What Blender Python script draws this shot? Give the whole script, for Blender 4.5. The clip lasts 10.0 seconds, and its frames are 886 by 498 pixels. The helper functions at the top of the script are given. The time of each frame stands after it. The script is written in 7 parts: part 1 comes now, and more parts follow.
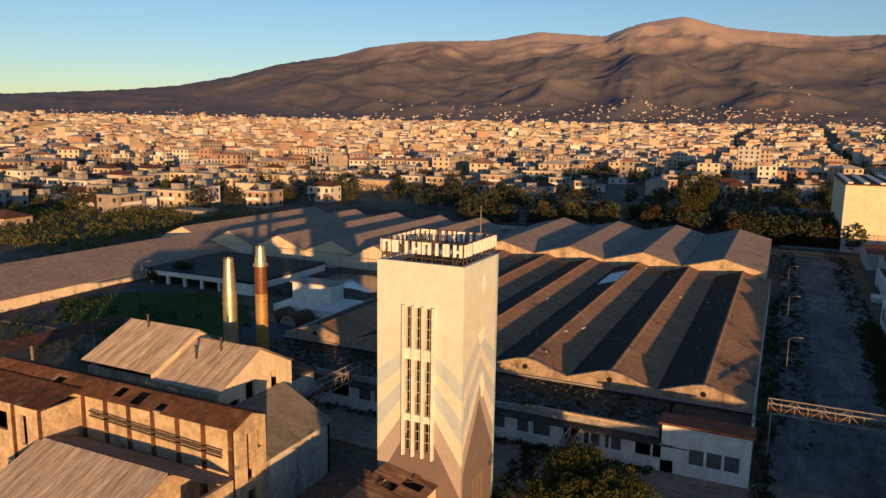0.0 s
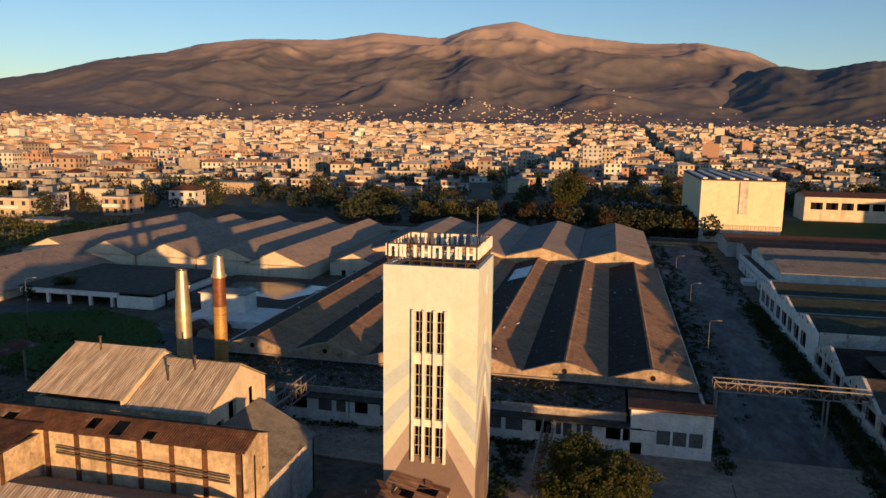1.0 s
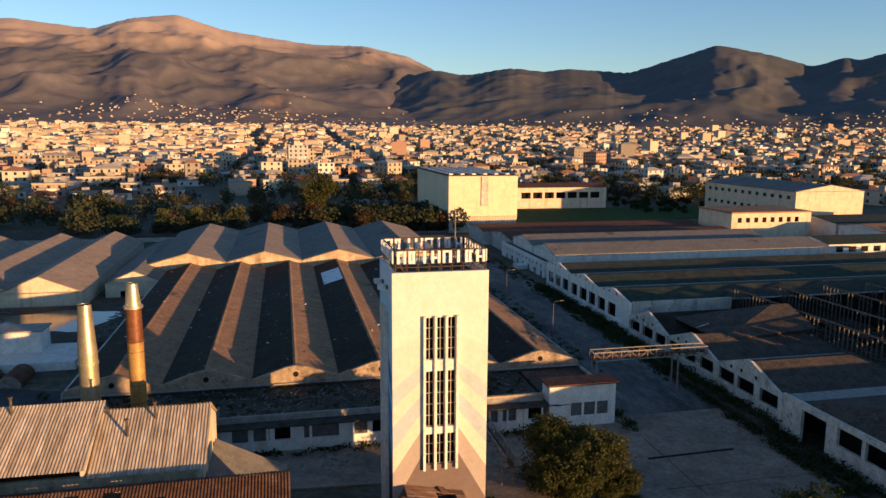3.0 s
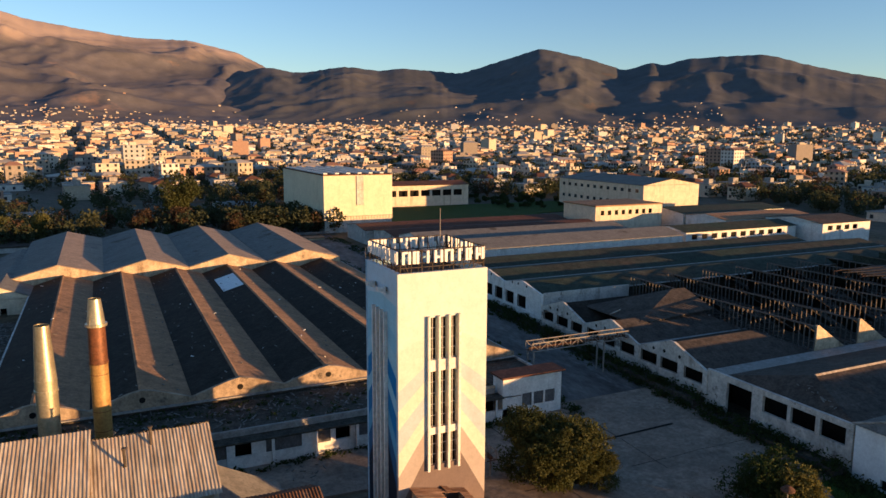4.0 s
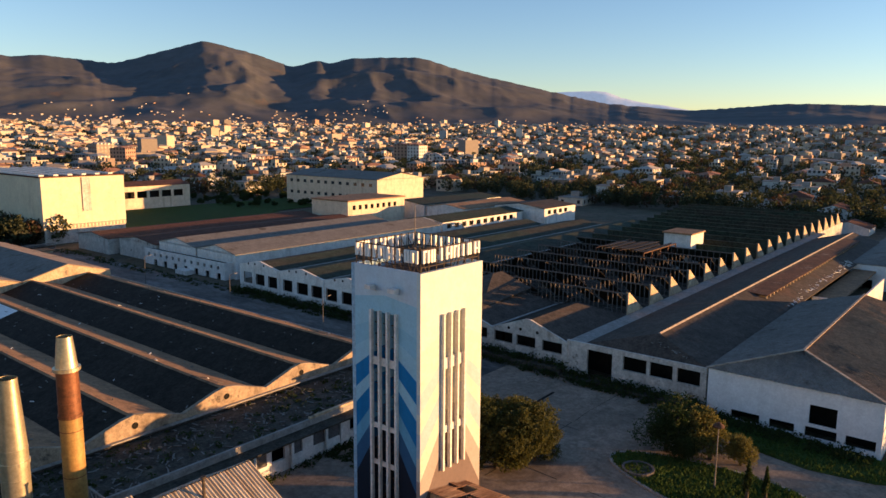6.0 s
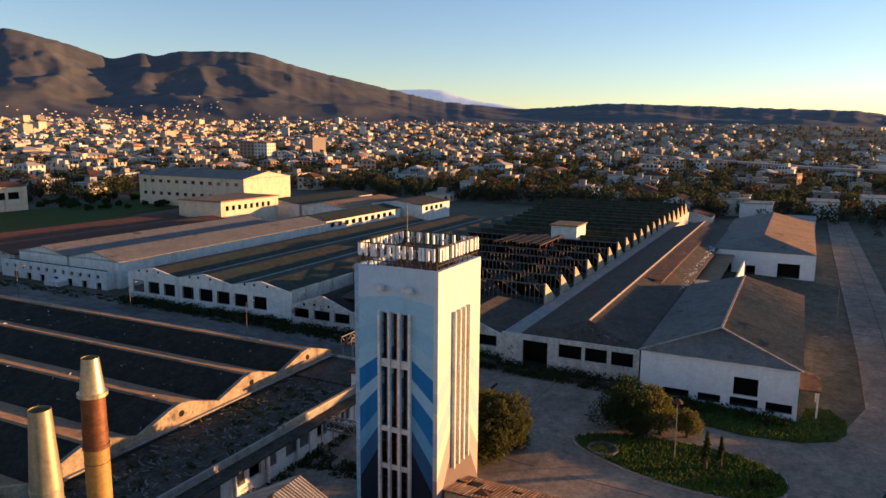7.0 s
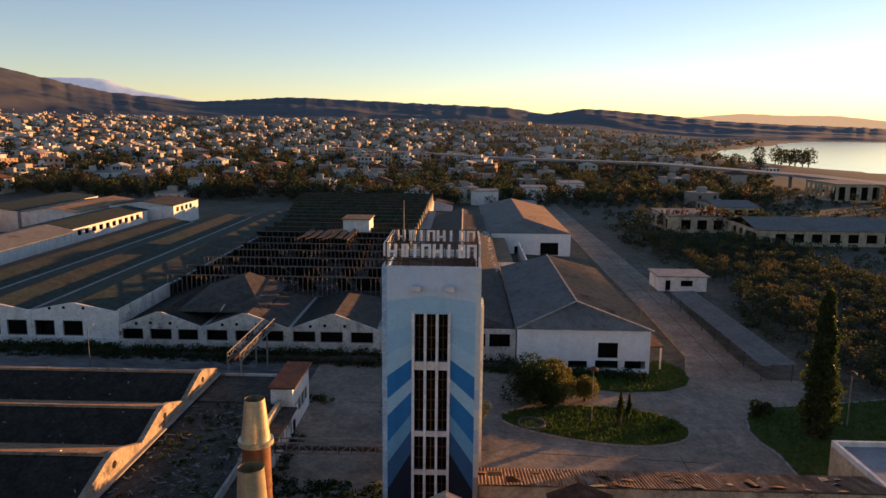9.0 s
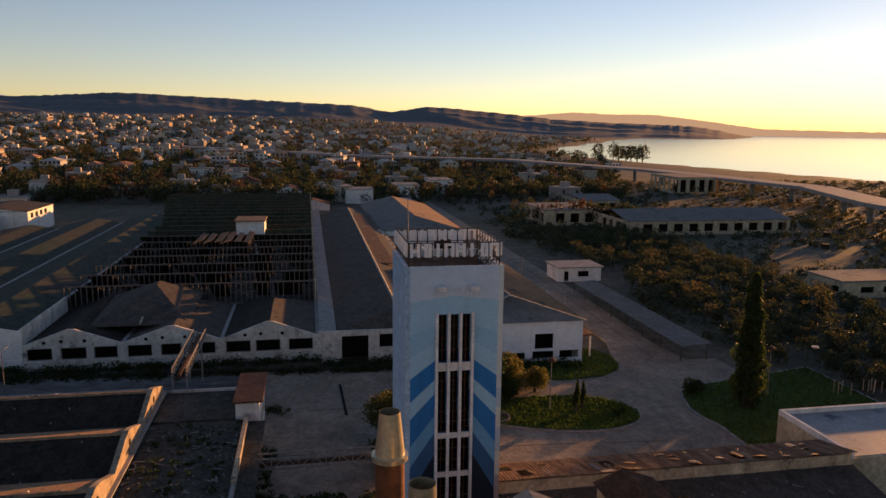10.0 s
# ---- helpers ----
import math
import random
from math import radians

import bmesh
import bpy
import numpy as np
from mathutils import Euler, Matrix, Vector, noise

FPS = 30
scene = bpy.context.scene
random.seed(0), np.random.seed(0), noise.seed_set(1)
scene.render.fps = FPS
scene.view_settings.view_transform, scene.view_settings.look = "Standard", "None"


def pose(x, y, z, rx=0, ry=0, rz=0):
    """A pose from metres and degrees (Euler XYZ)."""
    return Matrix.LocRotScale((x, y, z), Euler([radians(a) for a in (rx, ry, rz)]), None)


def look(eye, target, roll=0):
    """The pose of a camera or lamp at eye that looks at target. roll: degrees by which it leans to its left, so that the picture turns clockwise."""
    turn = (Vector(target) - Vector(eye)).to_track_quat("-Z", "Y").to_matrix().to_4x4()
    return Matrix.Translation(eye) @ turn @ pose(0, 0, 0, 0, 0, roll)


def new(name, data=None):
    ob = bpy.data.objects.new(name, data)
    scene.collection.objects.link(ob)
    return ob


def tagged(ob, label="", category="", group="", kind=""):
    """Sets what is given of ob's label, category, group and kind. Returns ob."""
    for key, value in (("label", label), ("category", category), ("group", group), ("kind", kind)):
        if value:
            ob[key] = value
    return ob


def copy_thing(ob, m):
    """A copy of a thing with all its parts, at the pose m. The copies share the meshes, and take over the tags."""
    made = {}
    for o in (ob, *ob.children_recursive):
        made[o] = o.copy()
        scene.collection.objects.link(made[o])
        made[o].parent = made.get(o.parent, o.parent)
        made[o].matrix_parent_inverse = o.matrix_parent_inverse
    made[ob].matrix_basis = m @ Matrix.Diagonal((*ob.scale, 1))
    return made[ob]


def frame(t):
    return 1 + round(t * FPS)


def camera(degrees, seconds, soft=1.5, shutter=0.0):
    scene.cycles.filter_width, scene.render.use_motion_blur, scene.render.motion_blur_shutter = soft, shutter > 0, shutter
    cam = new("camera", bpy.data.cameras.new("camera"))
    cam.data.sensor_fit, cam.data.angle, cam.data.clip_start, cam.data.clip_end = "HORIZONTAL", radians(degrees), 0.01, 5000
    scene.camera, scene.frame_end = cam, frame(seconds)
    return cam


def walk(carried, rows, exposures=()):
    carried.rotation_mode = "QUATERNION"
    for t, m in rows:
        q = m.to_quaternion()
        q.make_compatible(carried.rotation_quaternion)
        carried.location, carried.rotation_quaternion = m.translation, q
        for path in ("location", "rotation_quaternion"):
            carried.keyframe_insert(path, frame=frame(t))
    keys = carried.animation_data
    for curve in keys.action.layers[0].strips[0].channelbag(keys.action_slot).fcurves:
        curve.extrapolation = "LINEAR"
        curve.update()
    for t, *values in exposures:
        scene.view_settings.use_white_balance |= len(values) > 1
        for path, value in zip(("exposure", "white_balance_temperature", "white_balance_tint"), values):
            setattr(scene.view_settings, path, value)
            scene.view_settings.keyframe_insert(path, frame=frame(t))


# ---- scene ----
cam = camera(63.0, 10.0, soft=1.5)
METRES, EYE, TILT, LEAN, TURN = 118.5, 32.0, 0.0, 0.0, 25.2
ROWS = [
    (0.0, 0.0, 0.0, 0.0, 0.13, -9.37, -0.81),
    (0.5, -0.0511, 0.0029, -0.0001, -6.02, -9.28, -0.77),
    (1.0, -0.101, 0.0113, 0.0004, -12.28, -9.2, -0.71),
    (1.5, -0.1492, 0.0252, 0.0013, -18.61, -9.18, -0.65),
    (2.0, -0.195, 0.0441, 0.0016, -24.89, -9.11, -0.52),
    (2.5, -0.2383, 0.0679, 0.0015, -31.18, -9.06, -0.42),
    (4.0, -0.3495, 0.1659, 0.0007, -50.47, -9.05, -0.27),
    (4.5, -0.3784, 0.2062, 0.0004, -56.85, -9.1, -0.29),
    (5.0, -0.403, 0.2494, 0.0, -63.27, -9.16, -0.32),
    (5.5, -0.4223, 0.2955, -0.0005, -69.7, -9.17, -0.37),
    (7.0, -0.4485, 0.4435, -0.0016, -88.75, -9.3, -0.48),
    (7.5, -0.4465, 0.4934, -0.0026, -95.05, -9.38, -0.51),
    (8.0, -0.4385, 0.5429, -0.0026, -101.23, -9.47, -0.53),
    (8.5, -0.4248, 0.591, -0.0026, -107.36, -9.49, -0.54),
    (9.0, -0.4053, 0.6374, -0.0028, -113.5, -9.55, -0.58),
    (9.5, -0.3809, 0.6803, -0.0032, -119.52, -9.6, -0.59),
    (10.0, -0.352, 0.7219, -0.0037, -125.73, -9.6, -0.64),
]
EXPOSURES = [(0.0, 1.14, 5300, 16), (2.5, 1.45, 5200, 16), (4.5, 1.66, 5150, 16), (5.5, 1.76, 5300, 18), (7.0, 1.82, 5600, 24), (8.5, 1.76, 5950, 28), (9.3, 1.64, 6200, 31), (10.0, 1.37, 6450, 35)]
walk(cam, [(t, pose(0, 0, EYE, TILT, LEAN, TURN) @ pose(METRES * x, METRES * y, METRES * z, 90 + pitch, roll, yaw)) for t, x, y, z, yaw, pitch, roll in ROWS], EXPOSURES)

# ---- world and sun: a low evening sun over the sea ----
SUN_EL, SUN_AZ = 3.2, 141.7          # degrees above the horizon, clockwise from +y
world = bpy.data.worlds.new("evening_sky")
scene.world = world
world.use_nodes = True
wn, wl = world.node_tree.nodes, world.node_tree.links
wn.clear()
sky = wn.new("ShaderNodeTexSky")
sky.sky_type, sky.sun_disc = "NISHITA", False
sky.sun_elevation, sky.sun_rotation = radians(SUN_EL), radians(SUN_AZ)
sky.air_density, sky.dust_density, sky.ozone_density = 0.8, 0.06, 1.4
bgn, won = wn.new("ShaderNodeBackground"), wn.new("ShaderNodeOutputWorld")
bgn.inputs["Strength"].default_value = 0.088
wl.new(sky.outputs[0], bgn.inputs[0])
wl.new(bgn.outputs[0], won.inputs[0])

sun_data = bpy.data.lights.new("sun", "SUN")
sun_data.energy, sun_data.angle, sun_data.color = 3.6, radians(0.6), (1.0, 0.50, 0.14)
sun_dir = Vector((math.sin(radians(SUN_AZ)) * math.cos(radians(SUN_EL)), math.cos(radians(SUN_AZ)) * math.cos(radians(SUN_EL)), math.sin(radians(SUN_EL))))
sun = new("sun", sun_data)
sun.matrix_world = look(sun_dir * 500, (0, 0, 0))

# ---- materials ----
def material(name, base, second=None, rough=0.85, metal=0.0, scale=0.25, amount=0.6, fine=6.0, fine_amount=0.25, bump=0.15, bump_scale=None,
             third=None, third_scale=0.06, third_cut=0.55, island=0.0, obj=0.0, stretch=(1, 1, 1), streak=0.0, wave=None):
    """Weathered surface: broad patches, fine grain, stains of a third colour, light relief."""
    m = bpy.data.materials.new(name)
    m.use_nodes = True
    n, l = m.node_tree.nodes, m.node_tree.links
    b = n["Principled BSDF"]
    geo = n.new("ShaderNodeNewGeometry")
    mp = n.new("ShaderNodeMapping")
    mp.inputs["Scale"].default_value = stretch
    l.new(geo.outputs["Position"], mp.inputs["Vector"])

    def tex(sc, detail=6, rg=0.6):
        t = n.new("ShaderNodeTexNoise")
        t.inputs["Scale"].default_value, t.inputs["Detail"].default_value, t.inputs["Roughness"].default_value = sc, detail, rg
        l.new(mp.outputs[0], t.inputs["Vector"])
        return t.outputs["Fac"]

    def ramp(src, a, c):
        r = n.new("ShaderNodeMapRange")
        r.inputs["From Min"].default_value, r.inputs["From Max"].default_value = a, c
        l.new(src, r.inputs["Value"])
        return r.outputs[0]

    def mix(fac, a, c, kind="MIX"):
        x = n.new("ShaderNodeMix")
        x.data_type, x.blend_type = "RGBA", kind
        for sock, v in ((x.inputs[0], fac), (x.inputs[6], a), (x.inputs[7], c)):
            if isinstance(v, (int, float)):
                sock.default_value = v
            elif isinstance(v, tuple):
                sock.default_value = (*v, 1)
            else:
                l.new(v, sock)
        return x.outputs[2]

    def times(src, k):
        x = n.new("ShaderNodeMath")
        x.operation = "MULTIPLY"
        l.new(src, x.inputs[0])
        x.inputs[1].default_value = k
        return x.outputs[0]

    col = base
    if second:
        col = mix(times(ramp(tex(scale), 0.35, 0.65), amount), base, second)
    if third:
        col = mix(ramp(tex(third_scale, 8, 0.7), third_cut, third_cut + 0.08), col, third)
    grain = ramp(tex(fine, 8, 0.7), 0.34, 0.66)
    dark = tuple(c * (1 - fine_amount) for c in (1, 1, 1))
    light = tuple(c * (1 + fine_amount * 0.6) for c in (1, 1, 1))
    col = mix(1.0, col, mix(grain, dark, light), "MULTIPLY")
    grime = ramp(tex(fine * 0.27, 9, 0.75), 0.36, 0.64)
    col = mix(1.0, col, mix(grime, (1 - 1.1 * fine_amount,) * 3, (1 + 0.35 * fine_amount,) * 3), "MULTIPLY")
    if streak:
        mp2 = n.new("ShaderNodeMapping")
        mp2.inputs["Scale"].default_value = (0.75, 0.75, 0.11)
        l.new(geo.outputs["Position"], mp2.inputs["Vector"])
        t = n.new("ShaderNodeTexNoise")
        t.inputs["Scale"].default_value, t.inputs["Detail"].default_value = 1.0, 5
        l.new(mp2.outputs[0], t.inputs["Vector"])
        col = mix(times(ramp(t.outputs["Fac"], 0.56, 0.74), streak), col, mix(1.0, col, (0.35, 0.3, 0.26), "MULTIPLY"))
    if island:
        r = mix(geo.outputs["Random Per Island"], (1 - island,) * 3, (1 + island * 0.5,) * 3)
        col = mix(1.0, col, r, "MULTIPLY")
    if obj:
        oi = n.new("ShaderNodeObjectInfo")
        r = mix(oi.outputs["Random"], (1 - obj,) * 3, (1 + obj * 0.5,) * 3)
        col = mix(1.0, col, r, "MULTIPLY")
    if isinstance(col, tuple):
        b.inputs["Base Color"].default_value = (*col, 1)
    else:
        l.new(col, b.inputs["Base Color"])
    b.inputs["Roughness"].default_value, b.inputs["Metallic"].default_value = rough, metal
    if rough > 0.5 and metal < 0.2:
        b.inputs["Specular IOR Level"].default_value = 0.12
    if bump:
        bp = n.new("ShaderNodeBump")
        bp.inputs["Strength"].default_value, bp.inputs["Distance"].default_value = bump, 0.05
        l.new(tex(bump_scale or fine, 6), bp.inputs["Height"])
        l.new(bp.outputs[0], b.inputs["Normal"])
    return m


def palette(name, colours, rough=0.85, fine=3.0):
    """Plaster or paint whose colour is picked per loose piece."""
    m = material(name, (1, 1, 1), fine=fine, fine_amount=0.2, bump=0.05, rough=rough)
    n, l = m.node_tree.nodes, m.node_tree.links
    b = n["Principled BSDF"]
    old = b.inputs["Base Color"].links[0].from_socket
    geo = n.new("ShaderNodeNewGeometry")
    oi = n.new("ShaderNodeObjectInfo")
    add = n.new("ShaderNodeMath")
    add.operation = "ADD"
    fr = n.new("ShaderNodeMath")
    fr.operation = "FRACT"
    l.new(geo.outputs["Random Per Island"], add.inputs[0])
    l.new(oi.outputs["Random"], add.inputs[1])
    l.new(add.outputs[0], fr.inputs[0])
    cr = n.new("ShaderNodeValToRGB")
    cr.color_ramp.interpolation = "CONSTANT"
    while len(cr.color_ramp.elements) < len(colours):
        cr.color_ramp.elements.new(0.5)
    for i, c in enumerate(colours):
        cr.color_ramp.elements[i].position = i / len(colours)
        cr.color_ramp.elements[i].color = (*c, 1)
    l.new(fr.outputs[0], cr.inputs[0])
    x = n.new("ShaderNodeMix")
    x.data_type, x.blend_type = "RGBA", "MULTIPLY"
    x.inputs[0].default_value = 1
    l.new(cr.outputs[0], x.inputs[6])
    l.new(old, x.inputs[7])
    l.new(x.outputs[2], b.inputs["Base Color"])
    return m


def chevron_paint(name, axis, centre, bands):
    """Painted chevron bands that fan out: flat near the top, steeper further down."""
    m = material(name, (1, 1, 1), (0.9, 0.89, 0.87), scale=0.5, amount=0.5, fine=5, fine_amount=0.08, bump=0.05, rough=0.75, streak=0.16)
    n, l = m.node_tree.nodes, m.node_tree.links
    b = n["Principled BSDF"]
    old = b.inputs["Base Color"].links[0].from_socket
    geo, sep = n.new("ShaderNodeNewGeometry"), n.new("ShaderNodeSeparateXYZ")
    l.new(geo.outputs["Position"], sep.inputs[0])

    def op(kind, a, c):
        x = n.new("ShaderNodeMath")
        x.operation = kind
        for i, v in enumerate((a, c)):
            if v is None:
                continue
            if isinstance(v, (int, float)):
                x.inputs[i].default_value = v
            else:
                l.new(v, x.inputs[i])
        return x.outputs[0]

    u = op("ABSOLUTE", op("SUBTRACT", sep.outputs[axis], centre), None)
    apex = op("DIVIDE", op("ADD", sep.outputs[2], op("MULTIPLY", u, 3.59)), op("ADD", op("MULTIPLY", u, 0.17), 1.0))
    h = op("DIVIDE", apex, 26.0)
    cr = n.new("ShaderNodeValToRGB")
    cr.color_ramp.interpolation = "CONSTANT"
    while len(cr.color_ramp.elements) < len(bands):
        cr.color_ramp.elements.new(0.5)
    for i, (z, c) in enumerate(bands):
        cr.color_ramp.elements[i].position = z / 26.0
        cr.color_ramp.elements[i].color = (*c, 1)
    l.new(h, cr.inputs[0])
    x = n.new("ShaderNodeMix")
    x.data_type, x.blend_type = "RGBA", "MULTIPLY"
    x.inputs[0].default_value = 1
    l.new(cr.outputs[0], x.inputs[6])
    l.new(old, x.inputs[7])
    l.new(x.outputs[2], b.inputs["Base Color"])
    return m


def glass_material(name):
    m = bpy.data.materials.new(name)
    m.use_nodes = True
    b = m.node_tree.nodes["Principled BSDF"]
    b.inputs["Base Color"].default_value, b.inputs["Roughness"].default_value = (0.03, 0.035, 0.04, 1), 0.12
    return m


M_GROUND = material("dry_earth_and_scrub", (0.165, 0.135, 0.098), (0.09, 0.092, 0.055), scale=0.035, amount=1.0, fine=1.2, fine_amount=0.4, third=(0.15, 0.125, 0.09), third_scale=0.02, bump=0.4)
M_YARD = material("worn_concrete_paving", (0.35, 0.28, 0.21), (0.20, 0.162, 0.124), scale=0.12, amount=0.9, fine=2.2, fine_amount=0.3, third=(0.37, 0.31, 0.24), third_scale=0.09, third_cut=0.58, bump=0.2)
M_STREET = material("patched_worn_street", (0.20, 0.185, 0.165), (0.105, 0.10, 0.094), scale=0.16, amount=1.0, fine=1.4, fine_amount=0.35, third=(0.24, 0.23, 0.215), third_scale=0.11, third_cut=0.56, bump=0.25, stretch=(1, 0.35, 1))
M_ASPHALT = material("old_asphalt", (0.10, 0.10, 0.10), (0.055, 0.056, 0.06), scale=0.1, amount=0.9, fine=3, fine_amount=0.3, third=(0.17, 0.165, 0.155), third_scale=0.07, bump=0.25)
M_GRASS = material("rough_grass", (0.085, 0.15, 0.032), (0.105, 0.13, 0.036), scale=0.3, fine=5, fine_amount=0.45, bump=0.7)
M_WATER = material("sea_water", (0.02, 0.04, 0.05), rough=0.12, fine=0.5, fine_amount=0.1, bump=0.12, bump_scale=0.35)
M_WHITE = material("weathered_white_plaster", (0.80, 0.77, 0.71), (0.66, 0.62, 0.55), scale=0.35, fine=4, fine_amount=0.18, third=(0.33, 0.31, 0.28), third_scale=0.5, third_cut=0.66, bump=0.1, streak=0.4)
M_WHITECLEAN = material("clean_white_render", (0.82, 0.82, 0.80), (0.74, 0.74, 0.71), scale=0.4, fine=4, fine_amount=0.1, third=(0.5, 0.49, 0.47), third_scale=0.5, third_cut=0.7, bump=0.08, streak=0.15)
M_CREAMWALL = material("sunlit_cream_plaster", (0.70, 0.60, 0.44), (0.56, 0.46, 0.32), scale=0.4, fine=3, fine_amount=0.15, third=(0.3, 0.24, 0.17), third_scale=0.5, third_cut=0.64, bump=0.15, streak=0.5)
M_PLASTER = material("stained_cream_plaster", (0.62, 0.49, 0.32), (0.42, 0.32, 0.2), scale=0.5, amount=0.9, fine=3, fine_amount=0.28, third=(0.18, 0.145, 0.11), third_scale=0.6, third_cut=0.6, bump=0.2, streak=0.6)
M_GABLE = material("grimy_gable_plaster", (0.44, 0.34, 0.23), (0.27, 0.21, 0.15), scale=0.7, amount=0.9, fine=3, fine_amount=0.3, third=(0.14, 0.115, 0.09), third_scale=0.6, third_cut=0.58, bump=0.2, streak=0.6)
M_GREYWALL = material("grey_stained_plaster", (0.64, 0.60, 0.53), (0.42, 0.385, 0.335), scale=0.5, fine=3, fine_amount=0.25, third=(0.14, 0.125, 0.11), third_scale=0.55, third_cut=0.59, bump=0.15, streak=0.6)
M_ROOFDARK = material("mossy_shaded_roof_sheets", (0.044, 0.035, 0.025), (0.025, 0.022, 0.016), scale=0.15, fine=3, fine_amount=0.5, third=(0.062, 0.053, 0.041), third_scale=0.2, third_cut=0.62, bump=0.3)
M_ROOFTAN = material("warm_tan_roof_sheets", (0.37, 0.225, 0.122), (0.23, 0.145, 0.088), scale=0.2, fine=3, fine_amount=0.3, third=(0.09, 0.08, 0.065), third_scale=0.12, third_cut=0.6, bump=0.25)
# Tone taken from sunlit roofs, so some sunlight is in the colour.
M_ROOFLIT = material("sunlit_pale_roof_sheets", (0.37, 0.29, 0.22), (0.26, 0.205, 0.16), scale=0.2, fine=3, fine_amount=0.25, third=(0.17, 0.14, 0.115), third_scale=0.12, third_cut=0.6, bump=0.25)
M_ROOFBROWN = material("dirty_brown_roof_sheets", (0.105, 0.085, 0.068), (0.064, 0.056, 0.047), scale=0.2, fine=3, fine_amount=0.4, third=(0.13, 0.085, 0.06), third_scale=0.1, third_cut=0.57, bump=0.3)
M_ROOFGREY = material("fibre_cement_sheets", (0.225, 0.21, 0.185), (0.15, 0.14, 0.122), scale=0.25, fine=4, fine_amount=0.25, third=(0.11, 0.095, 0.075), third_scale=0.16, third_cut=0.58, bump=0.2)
M_ROOFPALE = material("pale_corrugated_cement", (0.54, 0.48, 0.385), (0.36, 0.28, 0.20), scale=1.6, amount=1.0, fine=2.6, fine_amount=0.35, third=(0.25, 0.16, 0.10), third_scale=1.3, third_cut=0.6, bump=0.1, stretch=(2.6, 0.22, 0.4))
M_RUST = material("rusted_corrugated_iron", (0.15, 0.075, 0.042), (0.085, 0.05, 0.034), scale=0.35, amount=0.9, fine=4, fine_amount=0.4, third=(0.25, 0.19, 0.14), third_scale=0.3, third_cut=0.57, rough=0.8, bump=0.2)
M_RUSTPALE = material("rust_streaked_tan_sheets", (0.30, 0.19, 0.12), (0.16, 0.085, 0.05), scale=0.9, amount=1.0, fine=3, fine_amount=0.4, third=(0.36, 0.29, 0.21), third_scale=0.5, third_cut=0.6, bump=0.2, stretch=(0.3, 1.6, 0.5))
M_ROOFRED = material("brown_red_tile_roof", (0.15, 0.07, 0.045), (0.09, 0.05, 0.035), scale=0.3, fine=3, fine_amount=0.35, bump=0.25)
M_GREENROOF = material("green_mossed_roof", (0.045, 0.066, 0.046), (0.066, 0.062, 0.046), scale=0.06, amount=1.0, fine=2.5, fine_amount=0.45, third=(0.098, 0.068, 0.048), third_scale=0.05, third_cut=0.6, bump=0.3)
M_FLATROOF = material("littered_bitumen_roof", (0.095, 0.084, 0.066), (0.058, 0.06, 0.045), scale=0.25, fine=3.5, fine_amount=0.5, third=(0.16, 0.13, 0.09), third_scale=0.35, third_cut=0.6, bump=0.4)
M_PUDDLED = material("puddled_roof_screed", (0.34, 0.33, 0.32), (0.22, 0.215, 0.21), scale=0.3, fine=3, fine_amount=0.2, third=(0.06, 0.06, 0.062), third_scale=0.3, third_cut=0.6, rough=0.55, bump=0.1)
# Near-black colour that paints the shade inside rooms, vents and pipes.
M_DARK = material("unlit_depth_black", (0.018, 0.016, 0.014), fine=2, fine_amount=0.3, bump=0.0)
M_BOARD = material("grey_weathered_boards", (0.16, 0.15, 0.145), (0.10, 0.095, 0.09), scale=0.8, fine=5, fine_amount=0.3, bump=0.1)
M_CONC = material("raw_concrete", (0.36, 0.34, 0.31), (0.25, 0.235, 0.21), scale=0.6, fine=5, fine_amount=0.25, bump=0.15, streak=0.4)
M_SIGNFRAME = material("dark_sign_lattice", (0.10, 0.075, 0.055), (0.06, 0.05, 0.04), scale=1.2, fine=8, fine_amount=0.3, bump=0)
M_CHAR = material("charred_steel", (0.13, 0.12, 0.11), (0.16, 0.12, 0.09), scale=0.8, fine=6, fine_amount=0.3, bump=0)
M_STEEL = material("painted_steel_lattice", (0.30, 0.28, 0.25), (0.19, 0.14, 0.10), scale=1.2, fine=8, fine_amount=0.3, rough=0.6, bump=0.05)
M_SIGN = material("white_sign_plates", (0.86, 0.84, 0.79), (0.72, 0.69, 0.62), scale=2.0, fine=8, fine_amount=0.1, rough=0.5, bump=0.02)
M_BRASS = material("galvanised_flue_steel", (0.66, 0.58, 0.38), (0.50, 0.42, 0.27), scale=0.8, fine=5, fine_amount=0.18, rough=0.38, metal=0.75, bump=0.05, streak=0.4)
M_FLUERUST = material("rusted_flue_steel", (0.22, 0.085, 0.03), (0.12, 0.045, 0.02), scale=0.7, fine=5, fine_amount=0.35, rough=0.55, metal=0.35, bump=0.1, streak=0.4)
M_OCHRE = material("ochre_flue_paint", (0.44, 0.27, 0.07), (0.34, 0.19, 0.05), scale=0.8, fine=5, fine_amount=0.25, rough=0.5, metal=0.2, bump=0.05, streak=0.4)
M_GLASS = glass_material("dark_window_glass")
M_FRAME = material("pale_window_frames", (0.55, 0.5, 0.42), fine=6, fine_amount=0.2, bump=0.0)
M_BARK = material("grey_brown_bark", (0.11, 0.085, 0.06), fine=6, fine_amount=0.4, bump=0.4)
M_LEAF = material("olive_green_leaves", (0.062, 0.076, 0.022), (0.09, 0.086, 0.026), scale=0.5, fine=3, fine_amount=0.3, island=0.3, bump=0, rough=0.6)
